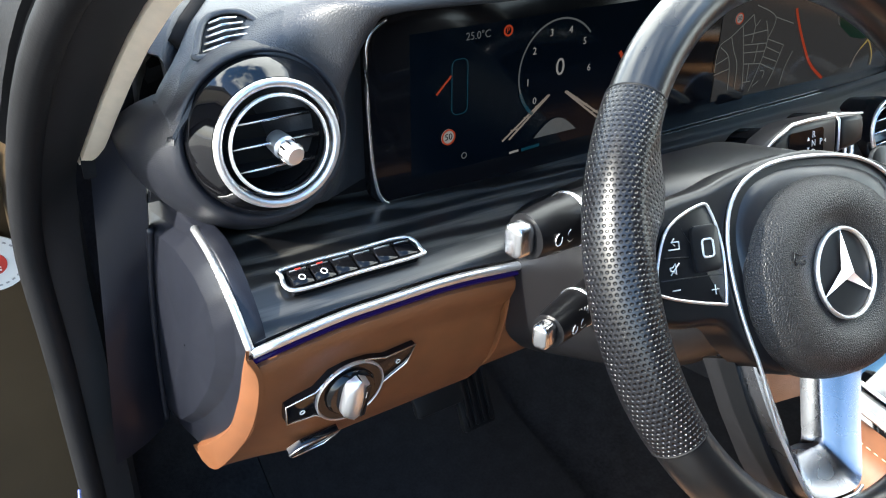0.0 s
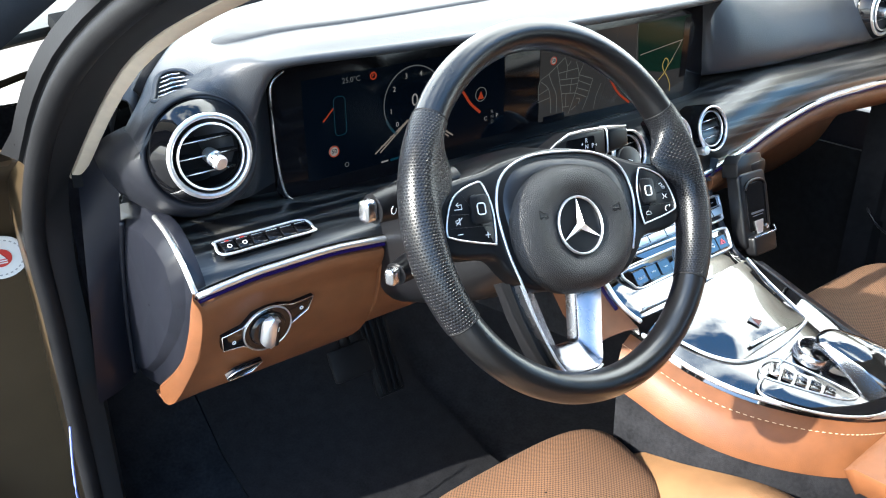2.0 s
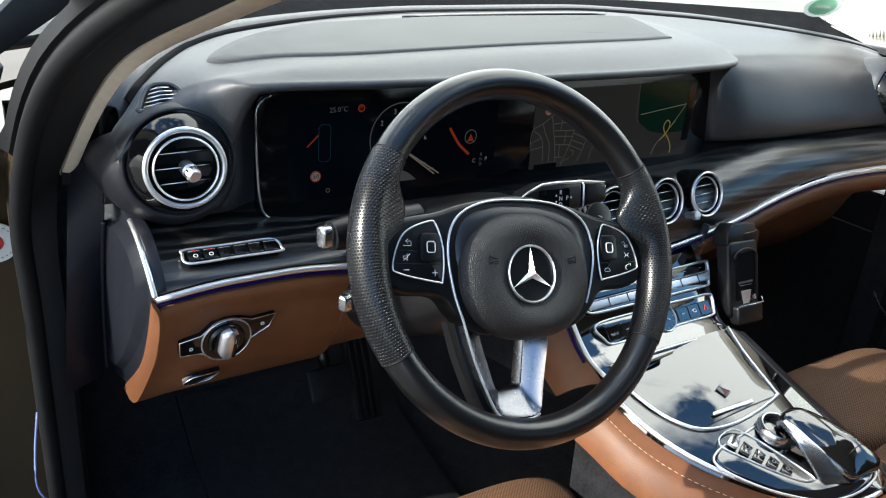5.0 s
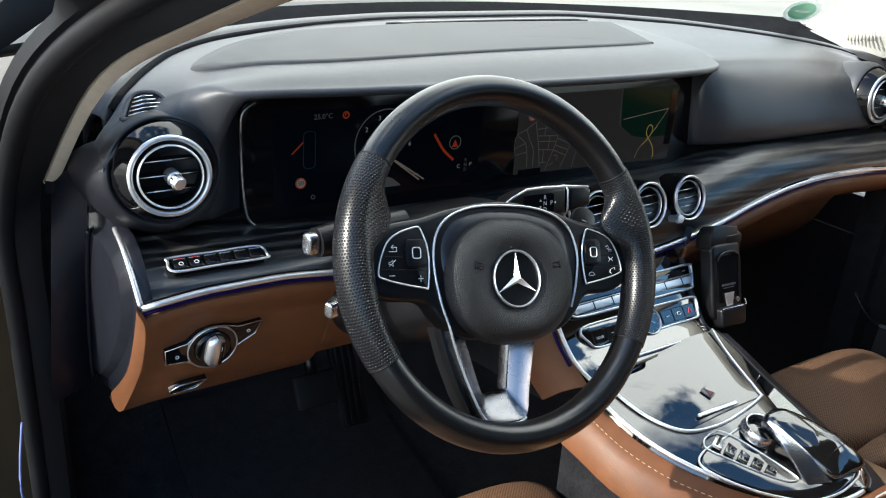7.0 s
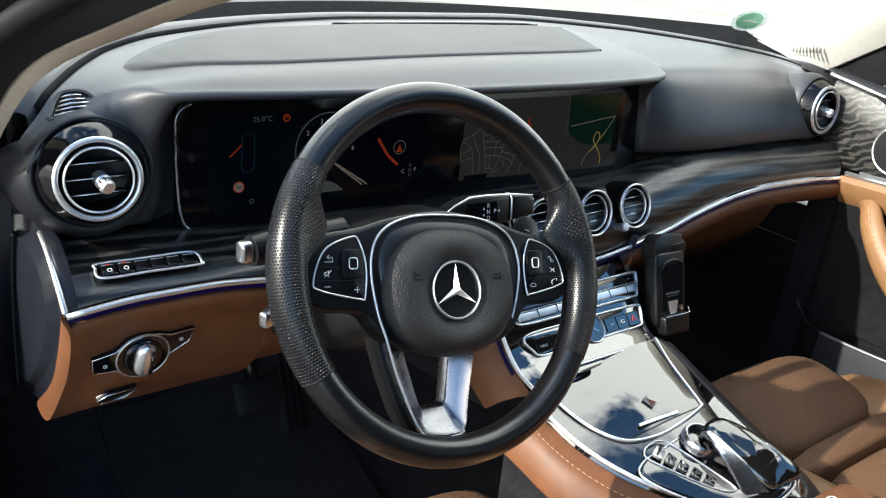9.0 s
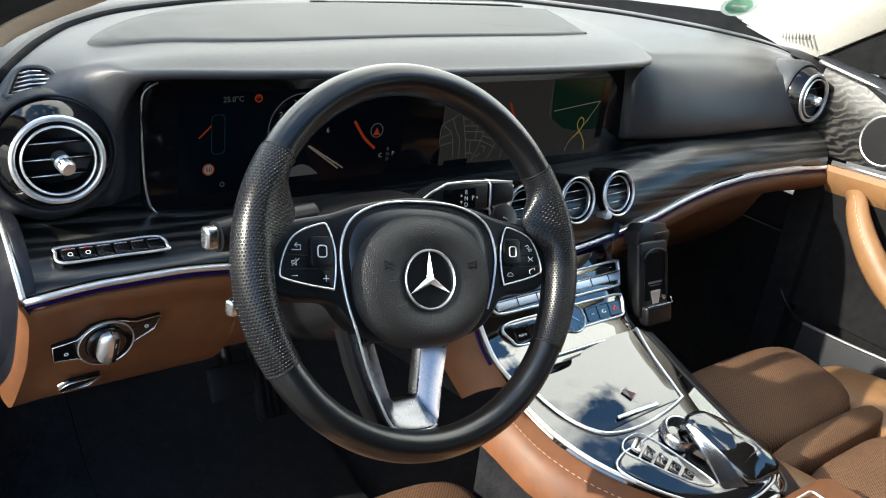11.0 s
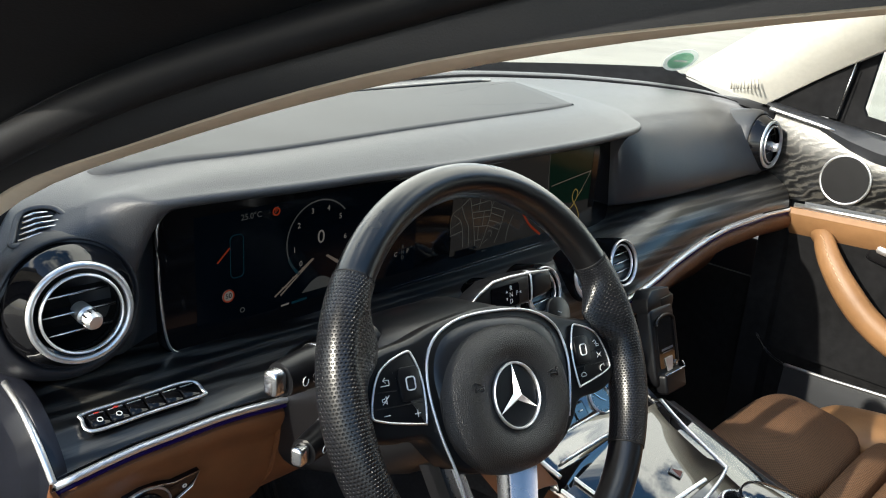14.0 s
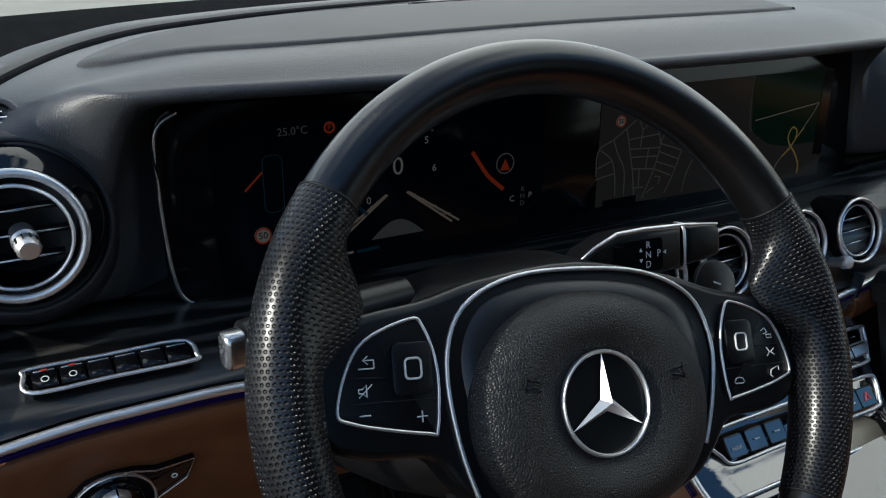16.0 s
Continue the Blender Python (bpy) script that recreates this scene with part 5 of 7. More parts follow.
part("flap", prism(FLAP, 0.006, bk @ pose(0, 0, 0.004), 0.001), GLOSS, brk)
part("flap_edge", frame_line(FLAP, bk, 0.0009, z=0.0042), SATIN, brk)

# ---- steering wheel ----
WC = Vector((-0.3835, 0.380, 0.905))
wu = Vector((0, math.sin(radians(28)), math.cos(radians(28))))
wr = Vector((1, 0, 0))
turn = radians(-9)
WM = axes(WC, wr * math.cos(turn) + wu * math.sin(turn), wu * math.cos(turn) - wr * math.sin(turn))
wheel = thing("steering_wheel", "black leather three-spoke steering wheel with punched grips", "steering wheel", WC)


def rim(a0, a1, fat, uvs=False, n=40):
    bm = bmesh.new()
    lay = bm.loops.layers.uv.new("UVMap") if uvs else None
    sides = 22
    rings = []
    for i in range(n + 1):
        a = radians(a0 + (a1 - a0) * i / n)
        mid = abs(2 * i / n - 1)
        f = fat if not uvs else fat * (1 + 0.10 * (1 - mid**2))
        ring_ = []
        for k in range(sides):
            b = 2 * math.pi * k / sides
            inner = max(0.0, -math.cos(b))
            side = abs(math.degrees(a) - 180) if math.cos(a) < 0 else abs(math.degrees(a))
            root = (1 - ease(2, 13, abs(side - 15))) if uvs and math.sin(a) > 0 else 0.0
            r = 0.1708 + 0.0150 * f * math.cos(b) - 0.020 * root * inner ** 1.5
            ring_.append(bm.verts.new(WM @ Vector((r * math.cos(a), r * math.sin(a), 0.0172 * f * math.sin(b) * (1 - 0.35 * root * inner) - 0.006 * root * inner))))
        rings.append(ring_)
    for i in range(n):
        for k in range(sides):
            q = (k + 1) % sides
            f = bm.faces.new((rings[i][k], rings[i + 1][k], rings[i + 1][q], rings[i][q]))
            if uvs:
                for lp, (u, v) in zip(f.loops, ((i / n, k / sides), ((i + 1) / n, k / sides), ((i + 1) / n, (k + 1) / sides), (i / n, (k + 1) / sides))):
                    lp[lay].uv = (u, v)
    bm.faces.new(rings[0]), bm.faces.new(rings[-1][::-1])
    bmesh.ops.recalc_face_normals(bm, faces=bm.faces)
    return bm


part("rim_top", rim(32.6, 147.4, 1.0, n=60), HIDE, wheel, "smooth black leather rim")
part("rim_bottom", rim(211.6, 328.4, 1.0, n=60), HIDE, wheel, "smooth black leather rim")
part("rim_grip", rim(148, 211, 1.06, True), PUNCHED, wheel, "punched black leather grip")
part("rim_grip", rim(-31, 32, 1.06, True), PUNCHED, wheel, "punched black leather grip")
for a in (32.3, 147.7, 211.3, 328.7):
    c = radians(a)
    pts = [WM @ Vector(((0.1708 + 0.0153 * math.cos(b)) * math.cos(c), (0.1708 + 0.0153 * math.cos(b)) * math.sin(c), 0.0175 * math.sin(b))) for b in np.linspace(0, 2 * math.pi, 24, endpoint=False)]
    part("seam", tube(pts, 0.0009, 5, closed=True), RUBBER, wheel)

WH = WM @ pose(0, -0.002, -0.0105)
# airbag cover: a domed pad with a round dish for the emblem
pad_out = [(-0.012, 0.054), (0.030, 0.052), (0.066, 0.041), (0.080, 0.018), (0.078, -0.015), (0.066, -0.045), (0.046, -0.064), (0.014, -0.070), (-0.020, -0.070), (-0.050, -0.062), (-0.068, -0.042), (-0.078, -0.012), (-0.080, 0.018), (-0.066, 0.041), (-0.040, 0.051)]
pad_edge = spline([(x, y, 0) for x, y in pad_out], 72, closed=True)
HUB = Vector((0.0, -0.012, 0))
rows = []
for f, h in ((0.01, 0.0100), (0.5, 0.0100), (0.80, 0.0108), (0.90, 0.0096), (0.965, 0.0070), (1.0, 0.0035)):
    rows.append([WH @ Vector((*(HUB + (p - HUB) * f).xy, h)) for p in pad_edge + pad_edge[:1]])
rows.append([WH @ Vector((p.x, p.y, -0.015)) for p in pad_edge + pad_edge[:1]])
part("cover_surround", sheet(rows, toward=WH @ Vector((0, 0, 1))), PAD_SMOOTH, wheel, "smooth black shoulder of the airbag cover")
EM = -0.0165
rows = []
for k in range(97):
    a = 2 * math.pi * k / 96
    ro = (abs(math.cos(a) / 0.0765) ** 2.25 + abs(math.sin(a) / 0.0625) ** 2.25) ** (-1 / 2.25)
    rows.append([WH @ Vector(((0.0283 + (ro - 0.0283) * g) * math.cos(a), EM - 0.001 + (0.0283 + (ro - 0.0283) * g) * math.sin(a), h)) for g, h in ((-0.15, 0.0168), (0.0, 0.0172), (0.06, 0.0182), (0.16, 0.0202), (0.28, 0.0222), (0.40, 0.0233), (0.52, 0.0235), (0.64, 0.0226), (0.75, 0.0207), (0.85, 0.0177), (0.93, 0.0142), (0.98, 0.0108), (1.0, 0.0078), (1.0, 0.002))])
part("airbag_cover", sheet(rows, toward=WH @ Vector((0, 0, 1))), GRAIN, wheel, "domed and grained black airbag cover")
part("airbag_text", lettering("AIRBAG", 0.0085, WH @ pose(0.002, -0.0625, 0.0222, 14), 0.0005), GRAIN, wheel, smooth=False)
part("emblem_dish", lathe([(0.0, 0.0176), (0.0265, 0.0176), (0.0272, 0.0170), (0.0272, 0.016)], WH @ pose(0, EM, 0), 48, closed=False), BUTTON, wheel, "black dish behind the emblem")
part("airbag_ring", lathe([(0.0274 + 0.0012 * math.cos(a), 0.0192 + 0.0020 * math.sin(a)) for a in np.linspace(0, 2 * math.pi, 10, endpoint=False)], WH @ pose(0, EM, 0), 56), CHROME, wheel, "bright emblem ring")
bm = bmesh.new()
top = bm.verts.new(WH @ Vector((0, EM, 0.0245)))
star = []
for k in range(6):
    a = radians(90 + 60 * k)
    r = 0.0268 if k % 2 == 0 else 0.0042
    star.append(bm.verts.new(WH @ Vector((r * math.cos(a), EM + r * math.sin(a), 0.0190))))
for k in range(6):
    bm.faces.new((top, star[k], star[(k + 1) % 6]))
bm.faces.new(star[::-1])
part("emblem", bm, CHROME, wheel, "bright three-armed emblem", smooth=False)
for s in (-1, 1):
    x, y, z = s * 0.046, EM + 0.014, 0.0236
    for pts in (((-0.005, 0.0), (0.001, 0.0012), (0.005, 0.0035)), ((-0.005, -0.002), (0.001, -0.0024), (0.005, -0.0045)), ((0.005, 0.0035), (0.005, -0.0045)), ((-0.004, -0.002), (-0.004, -0.0045), (0.0, -0.0045))):
        part("horn_mark", tube([WH @ Vector((x + s * p, y + q, z)) for p, q in pts], 0.00045, 5), GLOSS, wheel)

# cross-arm behind the pad, side spokes with button pods
arm = [(-0.150, 0.028), (-0.128, 0.038), (-0.095, 0.044), (-0.060, 0.054), (0.0, 0.062), (0.060, 0.054), (0.095, 0.044), (0.128, 0.038), (0.150, 0.028), (0.158, 0.004), (0.152, -0.022), (0.130, -0.032), (0.098, -0.035), (0.084, -0.050), (0.068, -0.064), (0.045, -0.072), (0.0, -0.074), (-0.045, -0.072), (-0.068, -0.064), (-0.084, -0.050), (-0.098, -0.035), (-0.130, -0.032), (-0.152, -0.022), (-0.158, 0.004)]
part("spoke_cross", prism(round_poly(arm, 90), 0.022, WH @ pose(0, 0, 0.007), 0.005, 3), SATIN_BLACK, wheel, "satin black cross spokes")
part("trim_line", tube([WH @ Vector((p.x, p.y, 0.0030 + 0.0055 * ease(-0.12, -0.05, p.y))) for p in spline([(0.0110, -0.1515, 0), (0.002, -0.1552, 0), (-0.0179, -0.1550, 0), (-0.0330, -0.1515, 0), (-0.0410, -0.1438, 0), (-0.0500, -0.1251, 0), (-0.0630, -0.0930, 0), (-0.0725, -0.0640, 0), (-0.083, -0.030, 0), (-0.087, 0.010, 0), (-0.076, 0.038, 0), (-0.045, 0.0535, 0), (0.0, 0.0572, 0), (0.045, 0.0535, 0), (0.076, 0.038, 0), (0.087, 0.010, 0), (0.083, -0.020, 0), (0.074, -0.046, 0)], 84)], 0.0013, 8), CHROME, wheel, "thin bright line round the airbag cover")
pod = [(-0.146, -0.006), (-0.134, 0.022), (-0.107, 0.034), (-0.099, 0.030), (-0.093, 0.008), (-0.095, -0.020), (-0.101, -0.022), (-0.138, -0.014)]
for s in (-1, 1):
    o = [(-s * x, y) for x, y in pod]
    o = o if s < 0 else o[::-1]
    p = part("button_pod", prism(round_poly(o, 48), 0.006, WH @ pose(0, 0, 0.0095), 0.001), BUTTON, wheel, "pod of black buttons in a bright frame")
    part("pod_frame", frame_line(round_poly(o, 56), WH, 0.0009, z=0.0098), CHROME, p, "bright frame")
    part("touch_pad", prism(rrect(0.021, 0.026, 0.004, 3, s * 0.107, 0.010), 0.002, WH @ pose(0, 0, 0.0118), 0.0006), SATIN_BLACK, p)
    part("touch_square", frame_line(rrect(0.0085, 0.0100, 0.0022, 3, s * 0.107, 0.010), WH, 0.0006, z=0.0125), WHITE, p)
    for yy, xa, xb in ((-0.0055, 0.095, 0.142), (0.0065, 0.120, 0.138)):
        part("groove", tube([WH @ Vector((s * xa, yy, 0.0098)), WH @ Vector((s * xb, yy + 0.001, 0.0099))], 0.0004, 4), SATIN_BLACK, p)
    left_signs = {"back": (((0.004, -0.002), (-0.004, -0.002)), ((0.004, -0.002), (0.004, 0.002), (-0.001, 0.002)), ((0.001, 0.004), (-0.0015, 0.002), (0.001, 0.0))), "mute": (((-0.003, -0.001), (-0.003, 0.001), (-0.001, 0.001), (0.001, 0.003), (0.001, -0.003), (-0.001, -0.001), (-0.003, -0.001)), ((-0.003, -0.003), (0.004, 0.003))), "minus": (((-0.0028, 0), (0.0028, 0)),), "plus": (((-0.0028, 0), (0.0028, 0)), ((0, -0.0028), (0, 0.0028)))}
    right_signs = {"call": (((-0.0035, -0.002), (-0.0025, 0.001), (0.0, 0.002), (0.0035, 0.003)), ((-0.0035, -0.002), (-0.0015, -0.0035)), ((0.0035, 0.003), (0.0038, 0.0005))), "menu": (((-0.004, 0.0015), (-0.001, 0.003), (0.001, 0.0005), (-0.002, -0.0005)), ((0.0, -0.001), (0.004, -0.001), (0.004, -0.003), (0.0, -0.003), (0.0, -0.001))), "voice": (((-0.0032, -0.0025), (-0.001, 0.0), (-0.0032, 0.0028)), ((0.0, 0.0), (0.003, 0.002)), ((0.0, 0.0), (0.003, -0.002))), "end": (((-0.004, -0.001), (-0.0025, 0.0015), (0.0, 0.002), (0.0025, 0.0015), (0.004, -0.001)), ((-0.003, -0.0015), (0.003, -0.0015)))}
    where = (("back", 0.1305, 0.0135), ("mute", 0.1320, 0.0010), ("minus", 0.1325, -0.0105), ("plus", 0.1030, -0.0135)) if s < 0 else (("menu", 0.1300, 0.0140), ("voice", 0.1320, 0.0025), ("call", 0.1330, -0.0095), ("end", 0.1040, -0.0130))
    for sign, xx, yy in where:
        for pts in (left_signs if s < 0 else right_signs)[sign]:
            part("sign", tube([WH @ Vector((s * xx + a, yy + b, 0.0102)) for a, b in pts], 0.00042, 4), WHITE, p)
# lower double spoke in satin metal
back = [(-0.074, -0.058), (-0.066, -0.092), (-0.0545, -0.1251), (-0.0440, -0.1471), (-0.0340, -0.1590), (-0.0096, -0.1648), (0.0129, -0.1655), (0.0215, -0.1600), (0.0230, -0.1350), (0.0255, -0.1120), (0.036, -0.058), (0.030, -0.058), (0.0250, -0.0816), (0.0185, -0.1148), (0.0155, -0.130), (0.0125, -0.146), (0.009, -0.149), (0.003, -0.1515), (-0.013, -0.1518), (-0.026, -0.150), (-0.034, -0.1465), (-0.039, -0.141), (-0.0465, -0.1245), (-0.059, -0.0925), (-0.067, -0.058)]
part("spoke_lower_body", prism(back, 0.024, WH @ pose(0, 0, -0.010), 0.0015), SATIN_BLACK, wheel, "black back of the lower spoke")
u_out = spline([(-0.070, -0.062, 0), (-0.0615, -0.0936, 0), (-0.0491, -0.1251, 0), (-0.0415, -0.142, 0), (-0.036, -0.1495, 0), (-0.028, -0.1530, 0), (-0.013, -0.1548, 0), (0.003, -0.1545, 0), (0.011, -0.1520, 0), (0.0155, -0.146, 0), (0.0185, -0.130, 0), (0.0212, -0.1148, 0), (0.0290, -0.0816, 0), (0.034, -0.062, 0)], 70)
u_in = spline([(-0.045, -0.062, 0), (-0.0388, -0.0855, 0), (-0.0310, -0.1130, 0), (-0.0285, -0.1215, 0), (-0.0265, -0.1255, 0), (-0.0235, -0.1270, 0), (-0.0125, -0.1265, 0), (-0.003, -0.1258, 0), (0.000, -0.1250, 0), (0.0015, -0.1225, 0), (0.0022, -0.119, 0), (0.0035, -0.110, 0), (0.0076, -0.0852, 0), (0.011, -0.062, 0)], 70)
rows = [[WH @ Vector((*(a.lerp(b, f)).xy, h)) for f, h in ((0.0, -0.012), (0.0, 0.000), (0.05, 0.0012), (0.15, -0.002), (0.5, -0.0085), (0.92, -0.0135), (1.0, -0.016), (1.0, -0.030))] for a, b in zip(u_out, u_in)]
part("spoke_lower", sheet(rows, 0.002, toward=WH @ Vector((0, -0.14, 1))), SPOKE, wheel, "satin metal lower spoke")
for s in (-1, 1):
    pm = WH @ pose(s * 0.132, 0.042, -0.030, 0, 0, s * -18)
    part("shift_paddle", prism(round_poly([(-0.014, -0.026), (0.012, -0.022), (0.016, 0.014), (0.0, 0.024), (-0.016, 0.012)], 32), 0.004, pm, 0.001), SATIN_BLACK, wheel)
    part("paddle_sign", block((0.006, 0.001, 0.0005), pm @ pose(0, 0.008, 0.0006)), WHITE, wheel)

# ---- column, stalks ----
col = thing("steering_column", "black steering column shroud behind the wheel", "steering column", (-0.385, 0.50, 0.86))
rows = []
for d, w, h in ((0.030, 0.062, 0.050), (0.045, 0.078, 0.058), (0.10, 0.088, 0.074), (0.16, 0.092, 0.074), (0.24, 0.095, 0.064)):
    ring_ = []
    for k in range(29):
        a = 2 * math.pi * k / 28
        sq = lambda c: math.copysign(abs(c) ** 0.6, c)
        ring_.append(WC + Vector((0, 0.88, -0.47)) * d + wr * w * sq(math.cos(a)) + wu * (h * sq(math.sin(a)) + 0.004))
    rows.append(ring_)
part("shroud", sheet(rows, toward=(-0.38, 0.4, 2)), SATIN_BLACK, col, "black shroud")
for name, tip, root, lab in (("wiper_stalk", (-0.560, 0.473, 0.916), (-0.440, 0.486, 0.922), "black wiper stalk with a bright end button"), ("column_stalk", (-0.538, 0.468, 0.843), (-0.440, 0.500, 0.846), "short black column adjuster with a bright end")):
    tip, root = Vector(tip), Vector(root)
    ax = (tip - root).normalized()
    stalk = thing(name, lab, "stalk", root)
    sx = axes(tip, (0, 0, 1), ax.cross(Vector((0, 0, 1))))
    if sx.to_3x3().col[2].dot(ax) < 0:
        sx = axes(tip, (0, 0, 1), -(ax.cross(Vector((0, 0, 1)))))
    k = 1.0 if name == "wiper_stalk" else 0.8
    part("lever", lathe([(0.0, -0.115), (0.016 * k, -0.115), (0.0165 * k, -0.060), (0.0175 * k, -0.052), (0.0165 * k, -0.030), (0.0145 * k, -0.012), (0.0, -0.012)], sx, 28, closed=False), BUTTON, stalk, "black lever")
    part("collar", lathe([(0.0176 * k + 0.001 * math.cos(a), -0.050 + 0.0016 * math.sin(a)) for a in np.linspace(0, 2 * math.pi, 8, endpoint=False)], sx, 28), SATIN, stalk)
    part("end_button", prism(rrect(0.0215 * k, 0.0150 * k, 0.005 * k, 4), 0.011, sx, 0.003, 3), SATIN, stalk, "bright end button")
    for q in (-0.024, -0.034):
        part("symbol", tube([sx @ Vector((0.004 * k * math.cos(a) , -0.0160 * k, q + 0.003 * math.sin(a))) for a in np.linspace(0, 5, 8)], 0.0005, 4), WHITE, stalk)
    if name == "column_stalk":
        part("writing", lettering("LIM/R", 0.0075, axes((-0.4985, 0.4690, 0.8495), (1, 0.12, 0), (0, 0.35, 1)), 0.0002), DIM_WHITE, stalk, smooth=False)
# gear selector
gear = thing("gear_selector", "black gear selector stalk with white letters and a bright edge", "stalk", (-0.30, 0.49, 0.92))
gm = axes((-0.238, 0.4835, 0.9125), (1, 0.03, -0.055), (0, 0.22, 1))
lever = [(-0.085, -0.006), (-0.040, -0.015), (0.0, -0.0160), (0.0185, -0.0160), (0.0185, 0.0165), (-0.02, 0.0175), (-0.045, 0.0165), (-0.068, 0.008)]
end_cap = [(0.0215, -0.0150), (0.048, -0.0128), (0.0585, -0.0105), (0.0600, -0.004), (0.0600, 0.006), (0.0575, 0.0125), (0.048, 0.0150), (0.0215, 0.0162)]
part("lever", prism(lever, 0.022, gm, 0.0055, 4), BUTTON, gear, "black flat lever")
part("end_button", prism(end_cap, 0.021, gm, 0.0065, 4), BUTTON, gear, "rounded black end button")
part("end_line", tube([gm @ Vector((0.0585, y, -0.0035)) for y in (-0.008, 0.0, 0.009)], 0.0008, 6), CHROME, gear)
part("edge_line", tube([gm @ Vector((x, y, 0.0003)) for x, y in ((-0.080, 0.002), (-0.066, 0.0095), (-0.045, 0.0172), (-0.02, 0.0180), (0.020, 0.0168), (0.0535, 0.0138))], [0.0008, 0.0013, 0.0016, 0.0015, 0.0012, 0.0008], 6), CHROME, gear)
part("joint", tube([gm @ Vector((0.020, y, z)) for y, z in ((0.0172, -0.010), (0.0168, -0.003), (0.0125, -0.0006), (0.0, -0.0002), (-0.0120, -0.0006), (-0.0158, -0.003), (-0.0160, -0.010))], 0.0013, 6), CHROME, gear)
part("letter_field", prism(rrect(0.046, 0.023, 0.003, 3, -0.026, -0.001), 0.001, gm @ pose(0, 0, 0.0008)), GLOSS, gear)
for txt, x, y in (("R", 0.0, 0.0062), ("N", 0.0, -0.0008), ("D", 0.0, -0.0078), ("P", 0.0100, -0.0008)):
    part("letter", lettering(txt, 0.0072, gm @ pose(x - 0.017, y, 0.0011), 0.0001), WHITE, gear, smooth=False)
for x, y, a in ((-0.007, 0.003, 90), (-0.007, -0.004, -90), (0.016, -0.0005, 180)):
    part("arrow", prism([(0.0018 * math.cos(radians(a + k)), 0.0018 * math.sin(radians(a + k))) for k in (0, 120, 240)], 0.0003, gm @ pose(x - 0.017, y, 0.0012)), WHITE, gear, smooth=False)
pedals = thing("brake_pedal", "dark pedal on its arm deep in the footwell", "pedal", (-0.36, 0.95, 0.5))
part("arm", tube(spline([(-0.37, 0.98, 0.72), (-0.362, 0.92, 0.60), (-0.355, 0.88, 0.50)], 10), 0.010, 8), SATIN_BLACK, pedals)
part("pad", block((0.075, 0.012, 0.055), pose(-0.352, 0.868, 0.475, -28), 0.006), RUBBER, pedals)
accel = thing("accelerator_pedal", "tall ribbed accelerator pedal", "pedal", (-0.27, 0.93, 0.42))
part("plate", block((0.055, 0.014, 0.22), pose(-0.27, 0.925, 0.47, -24), 0.006), RUBBER, accel)
for k in range(4):
    part("rib", block((0.006, 0.006, 0.20), pose(-0.288 + 0.012 * k, 0.915, 0.472, -24), 0.002), SATIN_BLACK, accel)

# ---- centre stack ----
stack = thing("centre_stack", "glossy black centre stack with bright-framed controls", "control panel", (0, 0.53, 0.70))
SM = axes((0, 0.552, 0.728), (1, 0, 0), (0, 0.022, 0.025))  # local x across, y up the face, z to the cabin
rows = []
for v, fwd in ((0.050, -0.004), (0.030, 0.0), (0.0, 0.0), (-0.03, 0.0), (-0.055, 0.0005), (-0.070, 0.004), (-0.084, 0.011), (-0.098, 0.020), (-0.112, 0.026), (-0.130, 0.022)):
    l, r = -0.158, 0.122 + 0.18 * min(v, 0.02)
    rows.append([SM @ Vector((l + (r - l) * u, v, fwd - 0.006 * abs(2 * u - 1) ** 6)) for u in np.linspace(0, 1, 25)])
part("panel", sheet(rows, 0.008, toward=(0, -1, 2)), PIANO_DIM, stack, "piano black lacquer panel")
part("side", sheet([[(0.122, 0.560, 0.795), (0.124, 0.75, 0.80)], [(0.121, 0.566, 0.748), (0.125, 0.72, 0.72)], [(0.112, 0.535, 0.712), (0.125, 0.66, 0.60)], [(0.104, 0.498, 0.675), (0.122, 0.60, 0.45)], [(0.10, 0.46, 0.655), (0.12, 0.46, 0.40)]], 0.006, toward=(2, 0, 0.6)), TRIM, stack)
edge = [(-0.160, 0.562, 0.795), (-0.160, 0.582, 0.757), (-0.160, 0.550, 0.722), (-0.161, 0.512, 0.680), (-0.162, 0.457, 0.655)]
rows = [[(x, y, z), (x - 0.010, y + 0.012, z - 0.006), (x - 0.022, y + 0.030, z - 0.020), (x - 0.026, y + 0.055, z - 0.045)] for x, y, z in edge]
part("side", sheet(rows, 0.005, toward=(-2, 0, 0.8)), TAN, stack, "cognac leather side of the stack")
part("side_back", sheet([[(r[3][0], r[3][1], r[3][2]), (-0.17, 0.78, r[3][2] - 0.05), (-0.17, 0.95, r[3][2] - 0.1)] for r in rows], 0.005, toward=(-2, 0.4, 0.8)), CARPET, stack)
part("side_strip", tube(spline([SM @ Vector((-0.160, v, f)) for v, f in ((0.040, 0.002), (0.0, 0.003), (-0.05, 0.004), (-0.085, 0.012), (-0.112, 0.030))], 20), 0.0030, 8), CHROME, stack, "bright strip down the stack's edge")
part("side_glow", tube(spline([SM @ Vector((-0.166, v, f)) for v, f in ((0.030, -0.004), (0.0, -0.003), (-0.05, -0.002), (-0.085, 0.006))], 16), 0.0028, 6), AMBIENT, stack, "thin violet light line")


